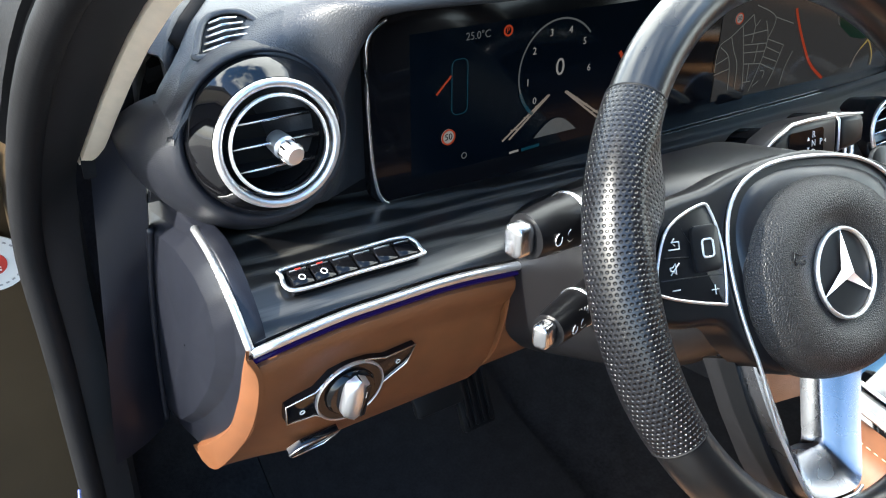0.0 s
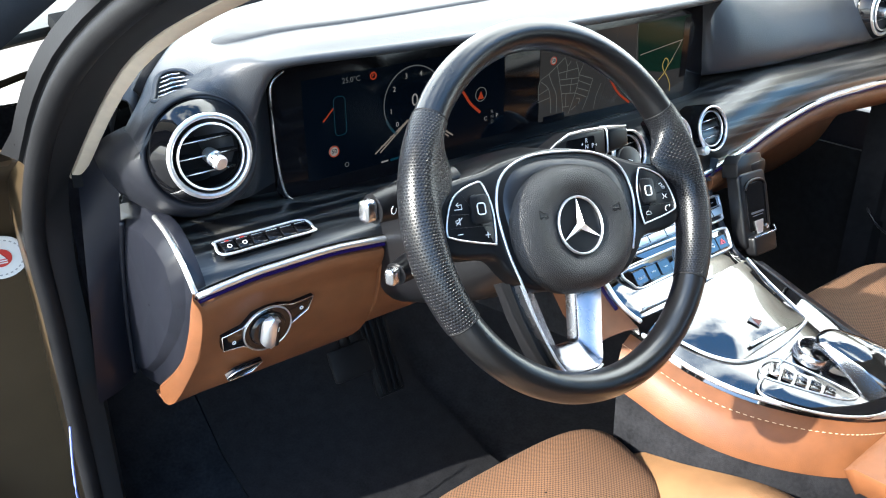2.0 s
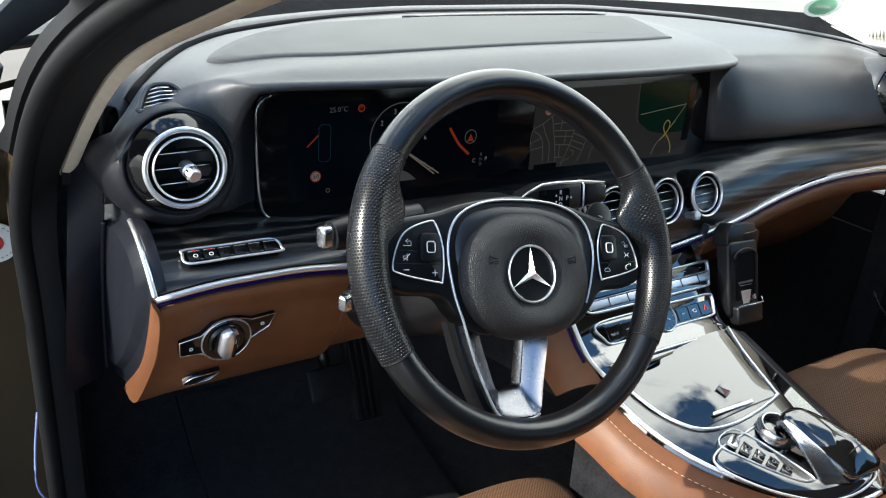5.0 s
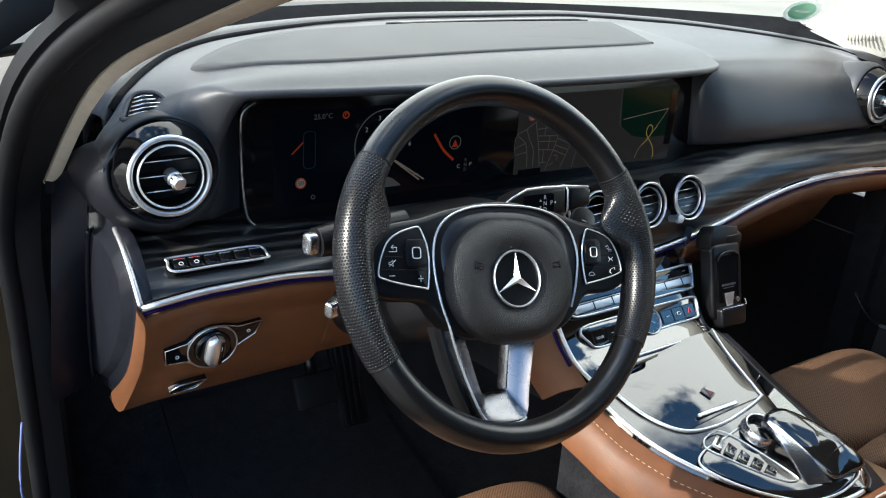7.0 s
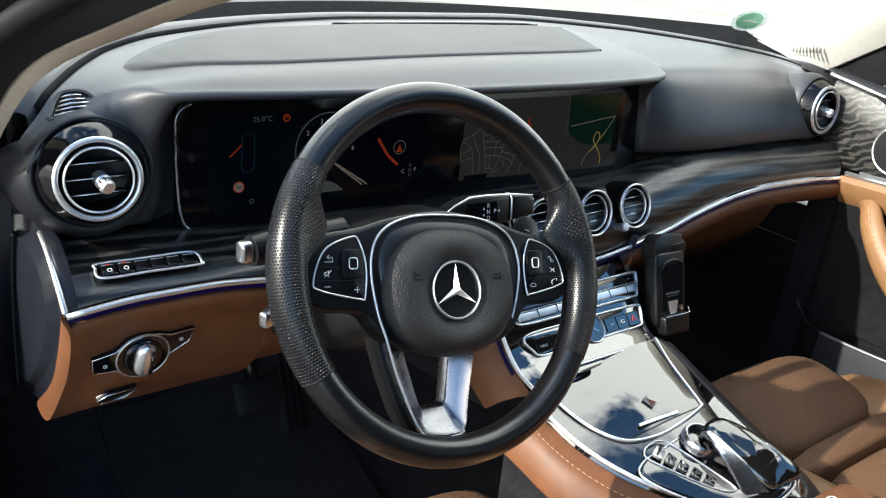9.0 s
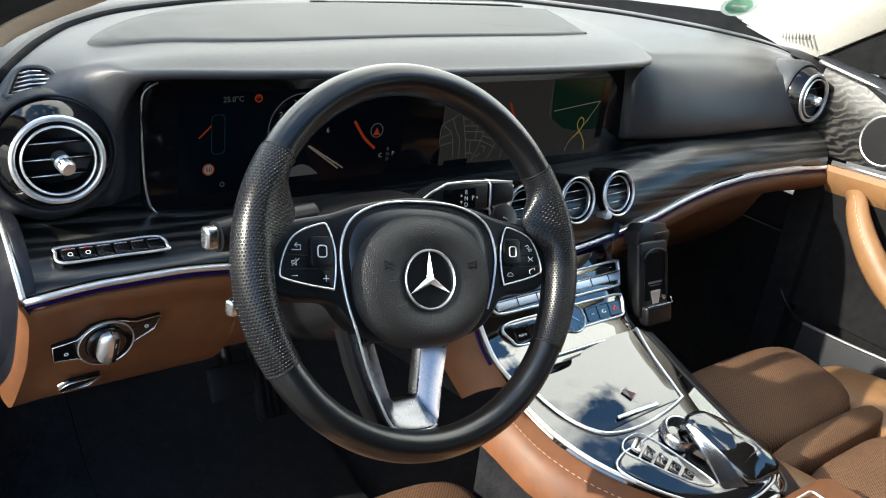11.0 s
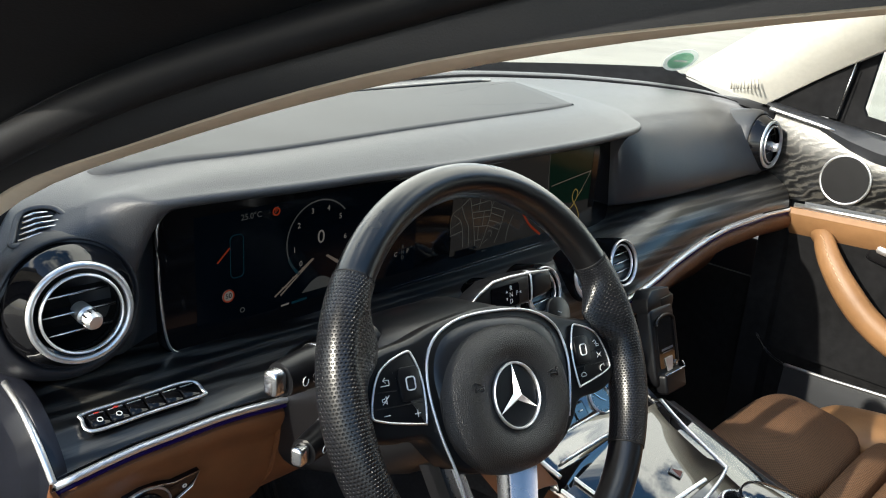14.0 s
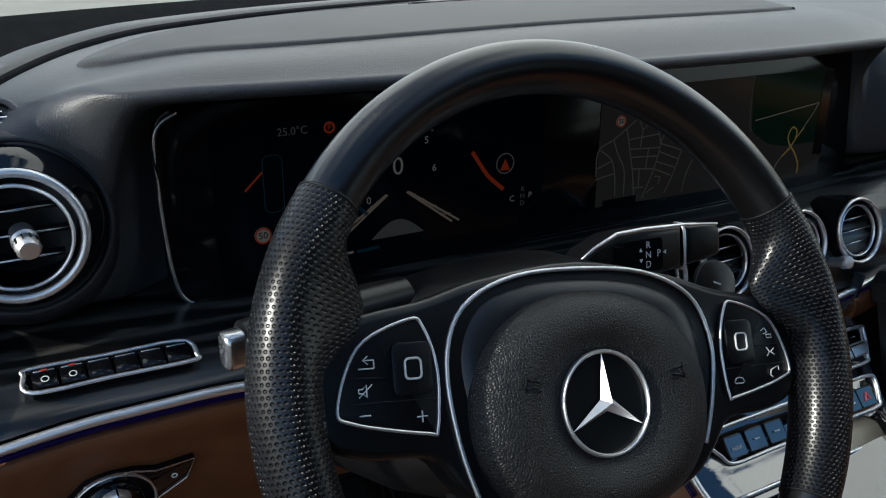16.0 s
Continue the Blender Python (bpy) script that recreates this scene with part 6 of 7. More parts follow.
def control_bar(outline, label):
    m = SM @ pose(0, 0, 0.0045)
    t = thing("control_bar", label, "control panel", m @ Vector((0, outline[0][1], 0)), group="control bars of the centre stack")
    o = round_poly(outline, 72)
    part("base", prism(o, 0.010, m, 0.0012), PIANO_DIM, t, "gloss black face")
    part("frame", frame_line(o, m, 0.0018, z=0.0004), CHROME, t, "bright frame")
    return t, m


cb, m = control_bar([(-0.122, 0.0075), (-0.06, 0.0085), (0.0, 0.009), (0.06, 0.0095), (0.118, 0.010), (0.1225, 0.004), (0.112, -0.020), (0.104, -0.0265), (0.05, -0.0265), (0.0, -0.0265), (-0.06, -0.026), (-0.120, -0.025), (-0.134, -0.018), (-0.138, -0.010)], "climate control bar with bright toggle switches")
part("mirror_bar", prism([(-0.128, -0.010), (0.116, -0.0075), (0.110, -0.019), (-0.126, -0.021)], 0.006, m @ pose(0, 0, 0.0045), 0.002, 3), CHROME, cb, "bright toggle rail")
part("rail_top", tube([m @ Vector((-0.130, -0.0085, 0.002)), m @ Vector((0.117, -0.0055, 0.002))], 0.0010, 6), CHROME, cb)
for k in range(6):
    x = -0.092 + 0.036 * k
    part("toggle_gap", block((0.0010, 0.0125, 0.001), m @ pose(x, -0.0145, 0.0047)), GLOSS, cb)
for k in range(7):
    part("symbol", block((0.0055, 0.0011, 0.0004), m @ pose(-0.10 + 0.034 * k, 0.0015, 0.0006)), DIM_WHITE, cb)
part("lamp", block((0.010, 0.0012, 0.0004), m @ pose(0.050, -0.003, 0.0010)), RED, cb)
cb2, m = control_bar([(-0.116, -0.0395), (-0.06, -0.0385), (0.0, -0.038), (0.06, -0.0385), (0.100, -0.0395), (0.106, -0.046), (0.100, -0.064), (0.092, -0.071), (0.04, -0.0715), (0.0, -0.072), (-0.06, -0.072), (-0.108, -0.072), (-0.120, -0.062), (-0.129, -0.047)], "row of black function buttons with a small clock between")
for k in range(6):
    x = -0.100 + 0.026 * k if k < 3 else 0.036 + 0.0235 * (k - 3)
    b = part("button", prism(rrect(0.0215, 0.0185, 0.0018, 3), 0.003, m @ pose(x, -0.058, 0.0012)), PIANO_DIM, cb2)
    part("button_gap", frame_line(rrect(0.0222, 0.0192, 0.0018, 3), m @ pose(x, -0.058, 0.0008), 0.0007), GLOSS, b)
    if k == 5:
        part("sign", frame_line([(-0.0042, -0.003), (0.0042, -0.003), (0, 0.004)], m @ pose(x, -0.058, 0.0026), 0.0006), RED, b, smooth=False)
    elif k == 0:
        part("sign", lettering("NAVI", 0.0058, m @ pose(x, -0.060, 0.0025), 0.0001), WHITE, b, smooth=False)
    elif k == 4:
        part("sign", tube([m @ Vector((x + 0.0038 * math.cos(a), -0.058 + 0.0024 * math.sin(a), 0.0026)) for a in np.linspace(0.4, 5.9, 12)], 0.0005, 5), WHITE, b)
    else:
        part("sign", block((0.007, 0.0014, 0.0004), m @ pose(x, -0.058, 0.0025)), WHITE, b)
clock = thing("analogue_clock", "small round analogue clock in a bright ring", "clock", (0, 0.515, 0.69))
cm = SM @ pose(-0.002, -0.0565, 0.006)
part("case", lathe([(0, -0.012), (0.0195, -0.012), (0.0195, 0.001), (0, 0.001)], cm, 36, closed=False), PIANO_DIM, clock, "dark glossy dial")
part("bezel", lathe([(0.0200 + 0.0014 * math.cos(a), 0.001 + 0.0024 * math.sin(a)) for a in np.linspace(0, 2 * math.pi, 8, endpoint=False)], cm, 36), CHROME, clock, "bright bezel")
for a, ln in ((130, 0.014), (-35, 0.010)):
    part("hand_bar", block((0.0016, ln, 0.0006), cm @ pose(0, 0, 0.0018, 0, 0, a - 90) @ pose(0, ln / 2, 0)), SATIN, clock)
for k in range(12):
    a = radians(30 * k)
    part("tick", block((0.0008, 0.0028, 0.0004), cm @ pose(0.0158 * math.sin(a), 0.0158 * math.cos(a), 0.0014, 0, 0, -30 * k)), DIM_WHITE, clock)

# ---- centre console ----
cons = thing("centre_console", "lacquered black centre console with bright edges and cognac leather sides", "centre console", (0, 0.30, 0.40))
CON = lambda x, y, lift=0.0: Vector((x, y, 0.637 + 0.27 * (y - 0.345) + 0.12 * min(0.0, x - 0.052) + lift))
left_edge = [(-0.152, 0.470), (-0.148, 0.440), (-0.141, 0.382), (-0.118, 0.322), (-0.080, 0.268), (-0.036, 0.224), (0.000, 0.200), (0.030, 0.188), (0.060, 0.186)]
right_edge = [(0.098, 0.470), (0.097, 0.440), (0.092, 0.38), (0.090, 0.32), (0.090, 0.275), (0.091, 0.235), (0.088, 0.210), (0.080, 0.194), (0.062, 0.186)]
L_, R_ = spline([(a, b, 0) for a, b in left_edge], 26), spline([(a, b, 0) for a, b in right_edge], 26)
rows = []
for p, q in zip(L_, R_):
    row = [CON(p.x - 0.010, p.y, -0.014)]
    for s in np.linspace(0, 1, 11):
        c = p * (1 - s) + q * s
        row.append(CON(c.x, c.y, 0.004 * math.sin(math.pi * s)))
    row.append(CON(q.x + 0.010, q.y, -0.014))
    rows.append(row)
part("top", sheet(rows, 0.008, toward=(0, 0.3, 3)), PIANO, cons, "piano black lacquer top")
part("edge_strip", tube([CON(p.x - 0.004, p.y, 0.0) for p in L_], 0.0032, 8), CHROME, cons, "bright edge strip")
part("edge_strip", tube([CON(p.x + 0.006, p.y, -0.004) for p in R_], 0.0026, 8), SATIN_BLACK, cons)
part("light_line", tube([CON(p.x + 0.016, p.y, -0.020) for p in R_[:22]], 0.0022, 6), AMBIENT, cons, "thin violet light line")
for sgn, e, nm in ((-1, L_, "side_left"), (1, R_, "side_right")):
    rows = []
    pts = list(e)
    for p in pts:
        x, y = p.x + sgn * 0.008, p.y
        rows.append([CON(x, y, -0.006), CON(x + sgn * 0.020, y - 0.004, -0.010), CON(x + sgn * 0.032, y - 0.010, -0.022), CON(x + sgn * 0.038, y - 0.014, -0.050), Vector((x + sgn * 0.036, y - 0.016, 0.50)), Vector((x + sgn * 0.030, y - 0.016, 0.28))])
    mat = TAN if sgn < 0 else TRIM
    rows2 = [r[:4] + [r[3] * 0.90 + r[4] * 0.10] for r in rows]
    part(nm, sheet(rows2, 0.006, toward=(sgn * 3, 0.0, 1.2)), mat, cons, "cognac leather side" if sgn < 0 else "")
    part("lower_side", sheet([[r[3] * 0.90 + r[4] * 0.10 + Vector((-sgn * 0.006, 0.004, 0)), r[4], r[5]] for r in rows], 0.006, toward=(sgn * 3, 0.0, 0.6)), CARPET, cons)
    if sgn < 0:
        for k in range(0, 60):
            s = k / 60 * 24
            i = int(s)
            a = rows[i][1].lerp(rows[i + 1][1], s - i)
            b = rows[i][1].lerp(rows[i + 1][1], min(1, s - i + 0.22))
            part("stitch", tube([a + Vector((0, 0, 0.0012)), b + Vector((0, 0, 0.0012))], 0.0006, 4), THREAD, cons)
# leather behind the console, towards the armrest
rows = [[(x, y, 0.592 + z - 0.10 * abs(x - 0.03) ** 1.2) for x in np.linspace(-0.12, 0.16, 12)] for y, z in ((0.186, -0.004), (0.175, 0.004), (0.10, 0.008), (-0.05, 0.014), (-0.30, 0.020))]
part("armrest", sheet(rows, 0.03, toward=(0, 0, 3)), TAN, cons, "cognac leather armrest lid")
part("armrest_button", frame_line(rrect(0.05, 0.03, 0.006, 4, 0.070, 0.152), Matrix.Translation((0, 0, 0.600)), 0.0016), CHROME, cons)
# stowage lid with bright frame and its rolled bezel
lid = [(0.074, 0.456), (0.052, 0.345), (0.010, 0.338), (-0.040, 0.338), (-0.090, 0.352), (-0.113, 0.382), (-0.126, 0.420), (-0.130, 0.456)]
part("lid_frame", tube([CON(p.x, p.y, 0.0045) for p in spline([(0.088, 0.468, 0), (0.070, 0.42, 0), (0.0535, 0.352, 0), (0.050, 0.345, 0), (0.012, 0.339, 0), (-0.040, 0.338, 0), (-0.085, 0.350, 0), (-0.112, 0.380, 0), (-0.126, 0.420, 0), (-0.130, 0.460, 0)], 60)], 0.0024, 8), CHROME, cons, "bright frame of the stowage lid")
part("lid_frame_back", tube([SM @ Vector((x, -0.099, 0.0225 - 0.006 * abs(x + 0.02) ** 2)) for x in np.linspace(-0.140, 0.092, 14)], 0.0022, 8), CHROME, cons)
LID_L = spline([(-0.090, 0.352, 0), (-0.112, 0.384, 0), (-0.126, 0.424, 0), (-0.131, 0.460, 0)], 18)


def lid_point(u, v, lift=0.0):
    """A point of the stowage lid: u across, v away from the cabin."""
    p = LID_L[int(round(v * 17))].lerp(Vector((0.049 + 0.026 * v, 0.346 + 0.114 * v, 0)), u)
    return CON(p.x, p.y, 0.0040 + 0.0060 * math.sin(math.pi * u) * math.sin(math.pi * min(1.0, 0.10 + 0.75 * v)) + lift)


rows = [[lid_point(u, v) for u in np.linspace(0, 1, 25)] for v in np.linspace(0, 1, 18)]
part("lid", sheet(rows, 0.002, toward=(0, 0.3, 3)), PIANO, cons, "domed piano black stowage lid")
part("lid_handle", block((0.070, 0.005, 0.003), Matrix.Translation(lid_point(0.47, 0.06, 0.0020)) @ pose(0, 0, 0, 15, -2, -4), 0.001), CHROME, cons)
tm = Matrix.Translation(lid_point(0.56, 0.30, 0.0006)) @ pose(0, 0, 0, 16, 0, 18)
tag = part("console_sticker", prism([(-0.0085, -0.008), (0.0085, -0.008), (0.0085, 0.008), (-0.0085, 0.008)], 0.0004, tm), DIM_WHITE, label="small worn square sticker with a dark red mark on the lid")
tagged(tag, category="sticker")
part("sticker_mark", prism([(-0.0072, -0.0066), (0.0072, -0.0066), (0, 0.0066)], 0.0004, tm @ pose(0, 0, 0.0006)), material("dark_red_print", (0.16, 0.025, 0.02), 0.5, vary=0), tag, smooth=False)
for p, q in (((-0.0085, -0.008), (0.0085, -0.008)), ((0.0085, -0.008), (0.0085, 0.008)), ((0.0085, 0.008), (-0.0085, 0.008)), ((-0.0085, 0.008), (-0.0085, -0.008))):
    part("sticker_edge", tube([tm @ Vector((*p, 0.0006)), tm @ Vector((*q, 0.0006))], 0.0003, 4), GLOSS, tag)

# rotary controller under its hand rest, with keys beside it
ctl = thing("rotary_controller", "silver rotary controller ring under a glossy black hand rest", "controller", CON(0.01, 0.27))
tray = [(-0.108, 0.306), (-0.090, 0.318), (-0.052, 0.320), (-0.010, 0.322), (0.035, 0.315), (0.066, 0.286), (0.080, 0.240), (0.074, 0.206), (0.030, 0.196), (-0.020, 0.206), (-0.062, 0.236), (-0.094, 0.274)]
be = spline([(a, b, 0) for a, b in tray], 72, closed=True)
bc = Vector((-0.01, 0.265, 0))
rows = [[CON(*((bc + (p - bc) * f).xy), h) for p in be + be[:1]] for f, h in ((1.0, 0.001), (0.985, 0.0055), (0.94, 0.0065), (0.5, 0.0065), (0.02, 0.0065))]
part("base", sheet(rows, toward=(0, 0.3, 3)), PIANO, ctl, "gloss black base")
part("base_edge", tube([CON(p.x, p.y, 0.0045) for p in be], 0.0016, 6, closed=True), CHROME, ctl, "bright edge")
km = Matrix.Translation(CON(-0.003, 0.303, 0.006)) @ pose(0, 0, 0, 15, 0, 0)
part("knob", lathe([(0.0262, 0.000), (0.0258, 0.006), (0.0245, 0.0115), (0.0228, 0.0135), (0.0208, 0.0130), (0.0196, 0.0105), (0.0192, 0.000)], km, 56), SATIN, ctl, "silver ring of the rotary knob")
part("knob_centre", lathe([(0, 0.0065), (0.014, 0.0060), (0.0188, 0.0040), (0.0192, -0.004), (0, -0.004)], km, 36, closed=False), PIANO, ctl, "gloss black knob centre")
rest = [(0.002, 0.302), (0.018, 0.311), (0.040, 0.304), (0.062, 0.266), (0.079, 0.216), (0.077, 0.203), (0.052, 0.203), (0.022, 0.207), (0.010, 0.232), (0.002, 0.268)]
re_ = spline([(a, b, 0) for a, b in rest], 56, closed=True)
rc = Vector((0.038, 0.256, 0))
rows = [[CON(*((rc + (p - rc) * f).xy), h - 0.16 * max(0.0, 0.240 - (rc + (p - rc) * f).y)) for p in re_ + re_[:1]] for f, h in ((0.88, 0.004), (0.97, 0.016), (1.0, 0.0215), (0.985, 0.0245), (0.93, 0.0270), (0.75, 0.0305), (0.45, 0.0330), (0.02, 0.0340))]
hand_rest = part("hand_rest", sheet(rows, toward=(0, 0.3, 3)), SMOKE, ctl, "glossy black hand rest")
for a, b in (((0.030, 0.238), (0.071, 0.244)), ((0.026, 0.224), (0.075, 0.228))):
    p, q = Vector((*a, 0)), Vector((*b, 0))
    part("rest_joint", tube([CON(*(p.lerp(q, u)).xy, 0.0282 - 0.0015 * k + 0.003 * math.sin(math.pi * u)) for k, u in ((0, 0.0), (0, 0.25), (0, 0.5), (0, 0.75), (0, 1.0))], 0.0006, 5), GLOSS, hand_rest)
spine_l = spline([CON(-0.004, 0.304, 0.022), CON(-0.007, 0.297, 0.029), CON(-0.011, 0.280, 0.031), CON(-0.013, 0.262, 0.029), CON(-0.014, 0.243, 0.023), CON(-0.012, 0.229, 0.013), CON(-0.008, 0.221, 0.006)], 26)
spine_r = spline([CON(0.003, 0.300, 0.024), CON(0.002, 0.294, 0.031), CON(0.002, 0.280, 0.033), CON(0.005, 0.260, 0.031), CON(0.011, 0.238, 0.026), CON(0.018, 0.218, 0.016), CON(0.024, 0.209, 0.006)], 26)
rows = [[a + Vector((0.003, 0, -0.007)), a, a.lerp(b, 0.12) + Vector((0, 0, 0.0016)), a.lerp(b, 0.4) + Vector((0, 0, 0.0006)), a.lerp(b, 0.75) + Vector((0, 0, 0.0014)), b, b + Vector((0.002, 0, -0.006))] for a, b in zip(spine_l, spine_r)]
part("rest_arm", sheet(rows, 0.0015, toward=(-0.3, 0, 2)), SATIN, ctl, "silver spine of the hand rest")
key_edge = [(-0.083, 0.325), (-0.070, 0.331), (-0.050, 0.329), (-0.038, 0.312), (-0.026, 0.280), (-0.014, 0.240), (-0.016, 0.232), (-0.030, 0.238), (-0.050, 0.262), (-0.070, 0.292), (-0.084, 0.315)]
part("key_tray", tube([CON(p.x, p.y, 0.0075) for p in spline([(a, b, 0) for a, b in key_edge], 60, closed=True)], 0.0011, 6, closed=True), CHROME, ctl, "thin bright frame round the keys")
for k, (x, y) in enumerate(((-0.064, 0.317), (-0.058, 0.302), (-0.051, 0.287), (-0.043, 0.272), (-0.035, 0.257))):
    kx = Matrix.Translation(CON(x, y, 0.0072)) @ pose(0, 0, 0, 15, 4, 27)
    key = part("key", prism(rrect(0.026 - 0.0024 * k, 0.0130, 0.002, 3), 0.004, kx @ pose(0, 0, 0.002), 0.0006), SATIN if k == 0 else PIANO, ctl)
    if k == 0:
        part("key_step", block((0.022, 0.0030, 0.0024), kx @ pose(0, 0.001, 0.0026), 0.0006), GLOSS, key)
    part("key_sign", tube([kx @ Vector((0.0030 * math.cos(a), 0.0022 * math.sin(a), 0.0024)) for a in np.linspace(0.3, 4.6 + 0.3 * k, 9)], 0.00045, 4), DIM_WHITE, key)

# ---- phone holder ----
ph = thing("phone_holder", "black plastic device cradle clipped to the strip", "phone holder", (0.165, 0.52, 0.72))
pm = axes((0.163, 0.510, 0.717), (0.99, 0.02, -0.05), (-0.02, 0.30, 0.95)) @ Matrix.Diagonal((0.90, 0.90, 0.90, 1.0))
part("back", prism(rrect(0.078, 0.130, 0.012, 4, 0, 0.004), 0.024, pm, 0.006, 3), SATIN_BLACK, ph)
part("top_cap", prism([(-0.039, 0.0), (0.039, 0.0), (0.036, 0.030), (-0.020, 0.034), (-0.036, 0.022)], 0.030, pm @ pose(0, 0.064, -0.002), 0.004), SATIN_BLACK, ph)
part("hood_arc", tube([pm @ Vector((0.029 * math.cos(a), 0.040 + 0.014 * math.sin(a), 0.003)) for a in np.linspace(math.pi, 0, 14)] + [pm @ Vector((0.029, -0.03, 0.003))], 0.0022, 6), SATIN_BLACK, ph)
part("face", prism(rrect(0.054, 0.080, 0.006, 4, 0, 0.008), 0.002, pm @ pose(0, 0, 0.0022)), GLOSS, ph, "glossy dark face")
part("print_bar", block((0.036, 0.0036, 0.0004), pm @ pose(0.0, -0.002, 0.0028)), material("dim_print", (0.10, 0.10, 0.11), 0.5, vary=0), ph)
part("print_bar", block((0.030, 0.0012, 0.0004), pm @ pose(0.0, -0.007, 0.0028)), material("dim_print_fine", (0.10, 0.10, 0.11), 0.5, vary=0), ph)
part("chip", prism([(-0.012, 0.010), (0.012, 0.010), (0.007, -0.012), (-0.007, -0.012)], 0.002, pm @ pose(0, -0.026, 0.0045)), ALUMINIUM, ph, "small silver contact plate")
part("stud", lathe([(0, 0), (0.0045, 0), (0.0045, 0.002), (0, 0.003)], pm @ pose(0.021, -0.030, 0.003), 14, closed=False), SATIN, ph)
part("tray", prism(rrect(0.066, 0.034, 0.006, 4, 0.002, -0.056), 0.024, pm @ pose(0, 0, 0.012), 0.005, 3), SATIN_BLACK, ph)
part("tray_lip", tube([pm @ Vector((-0.030, -0.040, 0.0125)), pm @ Vector((0.034, -0.040, 0.0125)), pm @ Vector((0.034, -0.030, 0.008))], 0.0011, 6), SATIN, ph)
part("clip", block((0.05, 0.04, 0.05), pose(0.185, 0.55, 0.762), 0.01), SATIN_BLACK, ph)


# ---- seats ----
def pillow(x0, x1, y0, y1, top, depth, crown=0.02, power=2.6, taper=0.0, lift=0.0):
    """A soft block: rounded plan and edges with a crowned top."""
    rows = []
    cx, cy, hx, hy = (x0 + x1) / 2, (y0 + y1) / 2, (x1 - x0) / 2, (y1 - y0) / 2
    prof = [(1.0, -depth), (1.0, -depth * 0.5), (0.995, -0.030), (0.98, -0.014), (0.94, -0.004), (0.86, 0.002), (0.70, 0.35 * crown), (0.45, 0.75 * crown), (0.2, 0.95 * crown), (0.01, crown)]
    n = 64
    for f, h in prof:
        row = []
        for k in range(n + 1):
            a = 2 * math.pi * k / n
            c, s = math.cos(a), math.sin(a)
            q = (abs(c) ** power + abs(s) ** power) ** (-1 / power)
            v = f * q * s
            row.append((cx + hx * f * q * c * (1 + taper * v), cy + hy * v, top + h + lift * v))
        rows.append(row)
    return sheet(rows, toward=(cx, cy, 3))


seat = thing("passenger_seat", "woven brown cloth front seat with tan leather bolsters", "car seat", (0.36, 0.0, 0.27), group="front seats")
part("thigh_cushion", pillow(0.180, 0.520, 0.283, 0.474, 0.548, 0.10, 0.020, power=3.6, taper=0.10, lift=0.006), CLOTH, seat, "woven brown cloth front cushion")
part("cushion_roll", pillow(0.178, 0.500, 0.236, 0.284, 0.542, 0.10, 0.010, power=3.2), CLOTH, seat, "narrow woven roll across the cushion")
part("main_cushion", pillow(0.175, 0.490, -0.25, 0.238, 0.540, 0.12, 0.014, power=4.5), CLOTH, seat, "woven brown cloth cushion")
part("bolster", pillow(0.448, 0.615, -0.26, 0.40, 0.540, 0.14, 0.026, power=2.8), TAN_LIGHT, seat, "tan leather side bolster")
part("bolster", pillow(0.115, 0.215, -0.26, 0.33, 0.545, 0.14, 0.024, power=2.8), TAN_LIGHT, seat, "tan leather side bolster")
part("seat_base", block((0.42, 0.60, 0.14), pose(0.36, 0.06, 0.36), 0.02), TRIM, seat)
seat2 = copy_thing(seat, pose(0.36 - 0.722, 0.026, 0.27 - 0.035))
seat2.name = "driver_seat"
tagged(seat2, label="woven brown cloth driver's seat with tan leather bolsters")

# ---- passenger door ----
pd = thing("passenger_door", "closed passenger door with dark wood, tan leather and a grab handle", "car door", (0.72, 0.2, 0.5))
wood_rows = []
for y in np.linspace(0.632, -0.30, 24):
    t = 1.003 + (y - 0.63) * 0.16
    b = 0.845 + (0.56 - y) * 0.045
    wood_rows.append([(0.700 + 0.014 * math.sin(math.pi * s) * -1 + 0.004 * s, y, b + (t - b) * s) for s in np.linspace(0, 1, 8)])
part("wood_panel", sheet(wood_rows, 0.01, toward=(0, 0.2, 1)), WOOD, pd, "open-pored black ash door panel")
part("upper_strip", tube([(0.690, y, 1.006 + (y - 0.63) * 0.16) for y in np.linspace(0.640, 0.515, 10)], [0.0042] * 7 + [0.0038, 0.0028, 0.0012], 8), CHROME, pd, "bright strip")
part("lower_strip", tube([(0.688, y, 0.838 + (0.56 - y) * 0.045) for y in np.linspace(0.558, -0.30, 12)], 0.0045, 8), CHROME, pd, "bright strip under the wood")
ledge_rows = []
for y in np.linspace(0.65, -0.30, 24):
    k, z = ease(-0.60, -0.44, -y), 1.010 + (y - 0.63) * 0.16
    ledge_rows.append([(0.696 - 0.004 * k, y, z - 0.002 - 0.034 * k), (0.694 - 0.010 * k, y, z - 0.016 * k), (0.700, y, z + 0.004), (0.715, y, z + 0.007), (0.76, y, z + 0.004)])
part("window_ledge", sheet(ledge_rows, 0.01, toward=(0.2, 0, 3)), PAD, pd, "soft dark ledge under the side window")
tw = axes((0.690, 0.478, 0.904), (0, -1, 0.04), (0.05, 0.04, 1))
part("tweeter_ring", lathe([(0.0435 + 0.0024 * math.cos(a), 0.004 + 0.003 * math.sin(a)) for a in np.linspace(0, 2 * math.pi, 8, endpoint=False)], tw, 40), CHROME, pd, "bright tweeter ring")
part("tweeter_grille", lathe([(0, 0.001), (0.043, 0.001), (0.043, 0.006), (0, 0.007)], tw, 40, closed=False), RUBBER, pd, "dark loudspeaker grille")
tan_rows = []
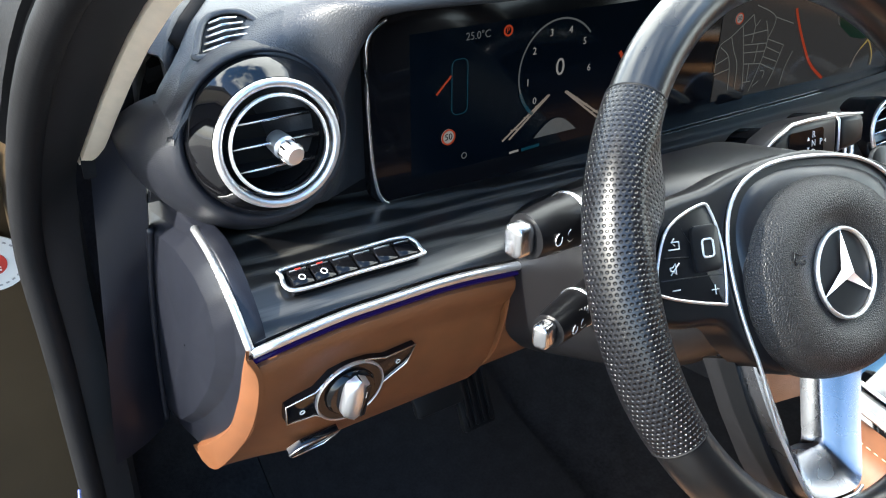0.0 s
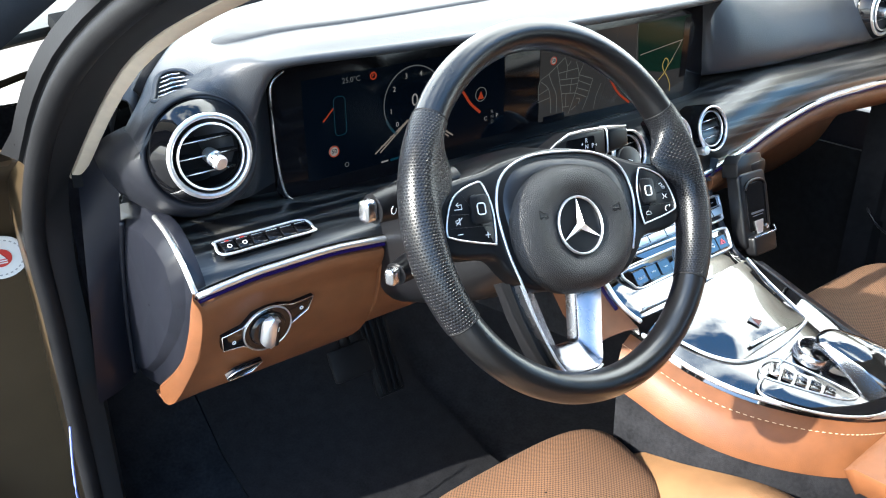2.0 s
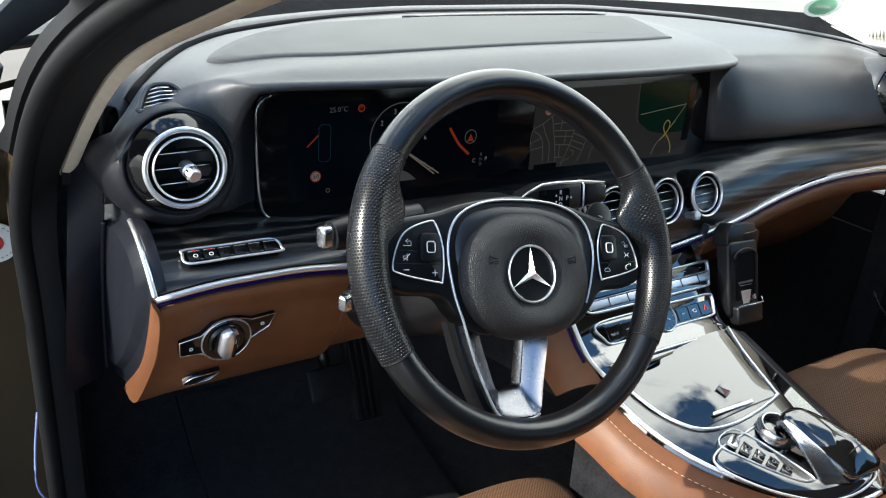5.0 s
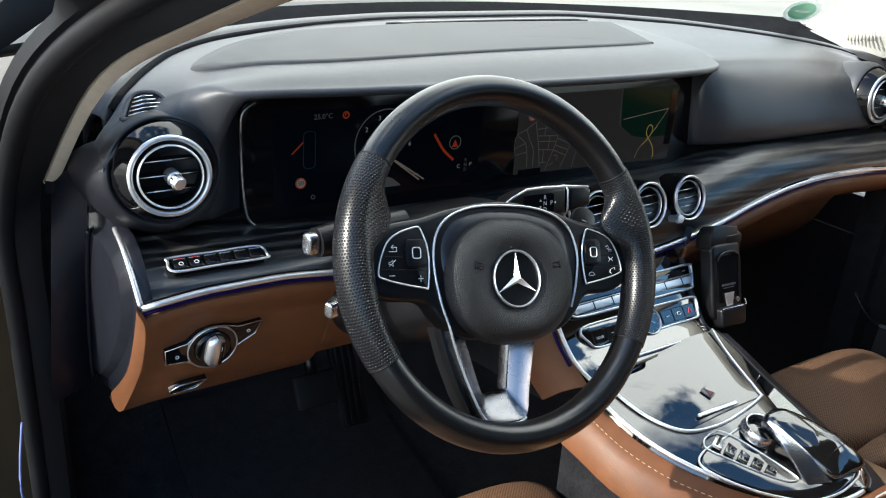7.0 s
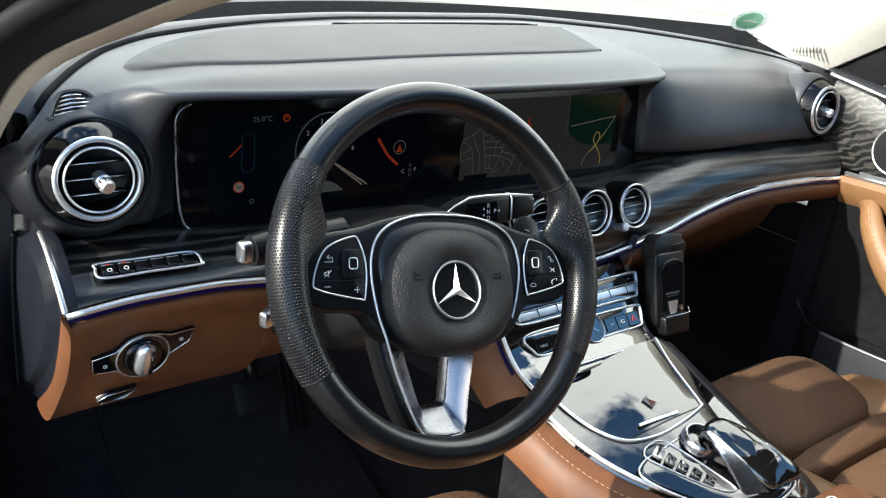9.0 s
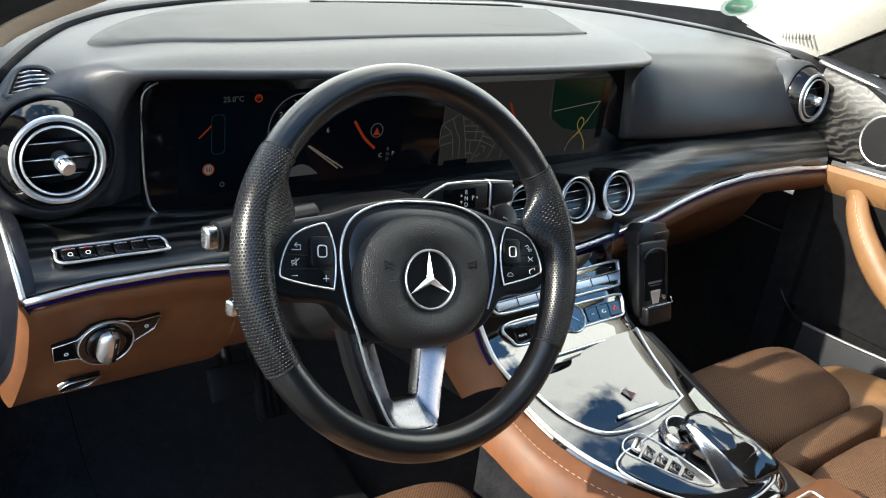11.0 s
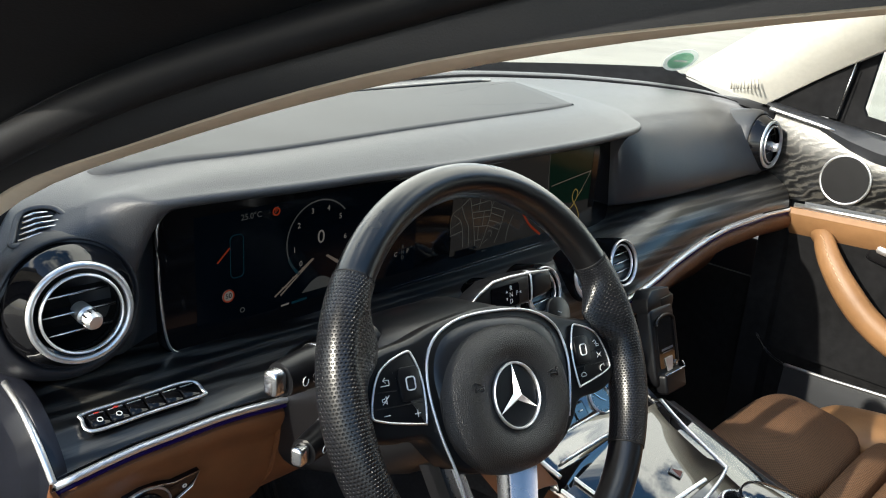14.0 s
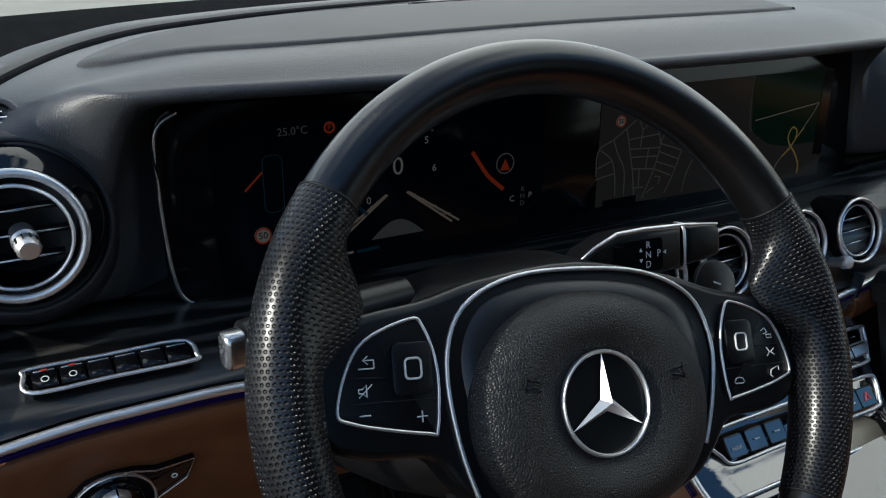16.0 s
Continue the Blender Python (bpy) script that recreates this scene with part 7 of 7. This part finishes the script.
for y in np.linspace(0.566, -0.30, 20):
    t = 0.832 + (0.56 - y) * 0.045
    tan_rows.append([(0.690, y, t), (0.684, y, t - 0.010), (0.688, y, t - 0.030), (0.710, y, t - 0.055), (0.722, y, t - 0.10), (0.725, y, 0.64), (0.722, y, 0.53)])
part("tan_panel", sheet([r[:4] for r in tan_rows], 0.008, toward=(0, 0.2, 0.8)), TAN_LIGHT, pd, "tan leather upper door panel")
part("dark_panel", sheet([r[3:] for r in tan_rows], 0.008, toward=(0, 0.2, 0.8)), MATT, pd, "dark recessed door panel")
hp = spline([(0.706, 0.512, 0.786), (0.690, 0.495, 0.788), (0.672, 0.470, 0.758), (0.660, 0.430, 0.715), (0.655, 0.375, 0.668), (0.655, 0.30, 0.632), (0.660, 0.18, 0.615), (0.665, -0.20, 0.61)], 40)
part("grab_handle", tube(hp, [0.016 + 0.010 * min(1, i / 18) for i in range(40)], 14, up=(1, 0, 0), flat=0.75), TAN_LIGHT, pd, "curved tan leather grab handle")
for i in range(4, 30):
    a, b = hp[i] + Vector((-0.017, -0.004, 0.006)), hp[i].lerp(hp[i + 1], 0.6) + Vector((-0.017, -0.004, 0.006))
    part("stitch", tube([a, b], 0.0009, 4), THREAD, pd)
part("handle_recess", block((0.012, 0.12, 0.045), pose(0.714, 0.36, 0.775, 12), 0.008), SATIN_BLACK, pd)
part("door_pull", block((0.010, 0.09, 0.016), pose(0.703, 0.36, 0.782, 12), 0.005), CHROME, pd)
pk = [(0.688, 0.515, 0.516), (0.672, 0.42, 0.526), (0.660, 0.30, 0.538), (0.655, 0.10, 0.545), (0.655, -0.20, 0.545)]
part("pocket", sheet([[p - Vector((0, 0, 0.0)), p + Vector((-0.006, 0, -0.05)), p + Vector((0.0, 0, -0.16)), p + Vector((0.03, 0, -0.24))] for p in spline(pk, 20)], 0.008, toward=(0, 0.2, 0.6)), PAD, pd, "dark door pocket")
part("pocket_strip", tube([p + Vector((0, 0, 0.003)) for p in spline(pk, 24)], 0.0035, 8), CHROME, pd, "bright strip on the door pocket")
part("pocket_curve", tube(spline([(0.688, 0.515, 0.518), (0.700, 0.56, 0.53), (0.706, 0.60, 0.575), (0.708, 0.615, 0.63)], 14), 0.0022, 6), SATIN_BLACK, pd)
part("lower_panel", sheet([[(0.728, y, 0.66), (0.735, y, 0.50), (0.735, y, 0.27)] for y in np.linspace(1.25, -0.30, 12)], 0.008, toward=(0, 0.2, 0.5)), MATT, pd)
side = Matrix(((0, 0, -1, 0.712), (1, 0, 0, 0), (0, 1, 0, 0), (0, 0, 0, 1)))
part("mirror_triangle", prism([(0.668, 1.012), (0.523, 1.004), (0.506, 1.110), (0.535, 1.103), (0.58, 1.076), (0.62, 1.047)], 0.012, side, 0.003), MATT, pd, "black triangle at the mirror")
part("mirror_seam", tube([(0.698, 0.5205, 1.012), (0.698, 0.506, 1.108)], 0.0012, 6), SATIN, pd)
part("window_frame", prism([(0.545, 1.000), (0.20, 0.960), (0.20, 0.972), (0.478, 1.016), (0.486, 1.030), (0.474, 1.150), (0.528, 1.116)], 0.010, side @ pose(0, 0, -0.014), 0.003), MATT, pd, "black frame of the passenger window")
glass = part("window_pane", prism([(0.482, 1.012), (-0.28, 0.92), (-0.28, 1.22), (0.30, 1.24), (0.468, 1.155)], 0.003, side @ pose(0, 0, -0.024)), GLASS, pd, "clear side window")
glass.visible_shadow = False
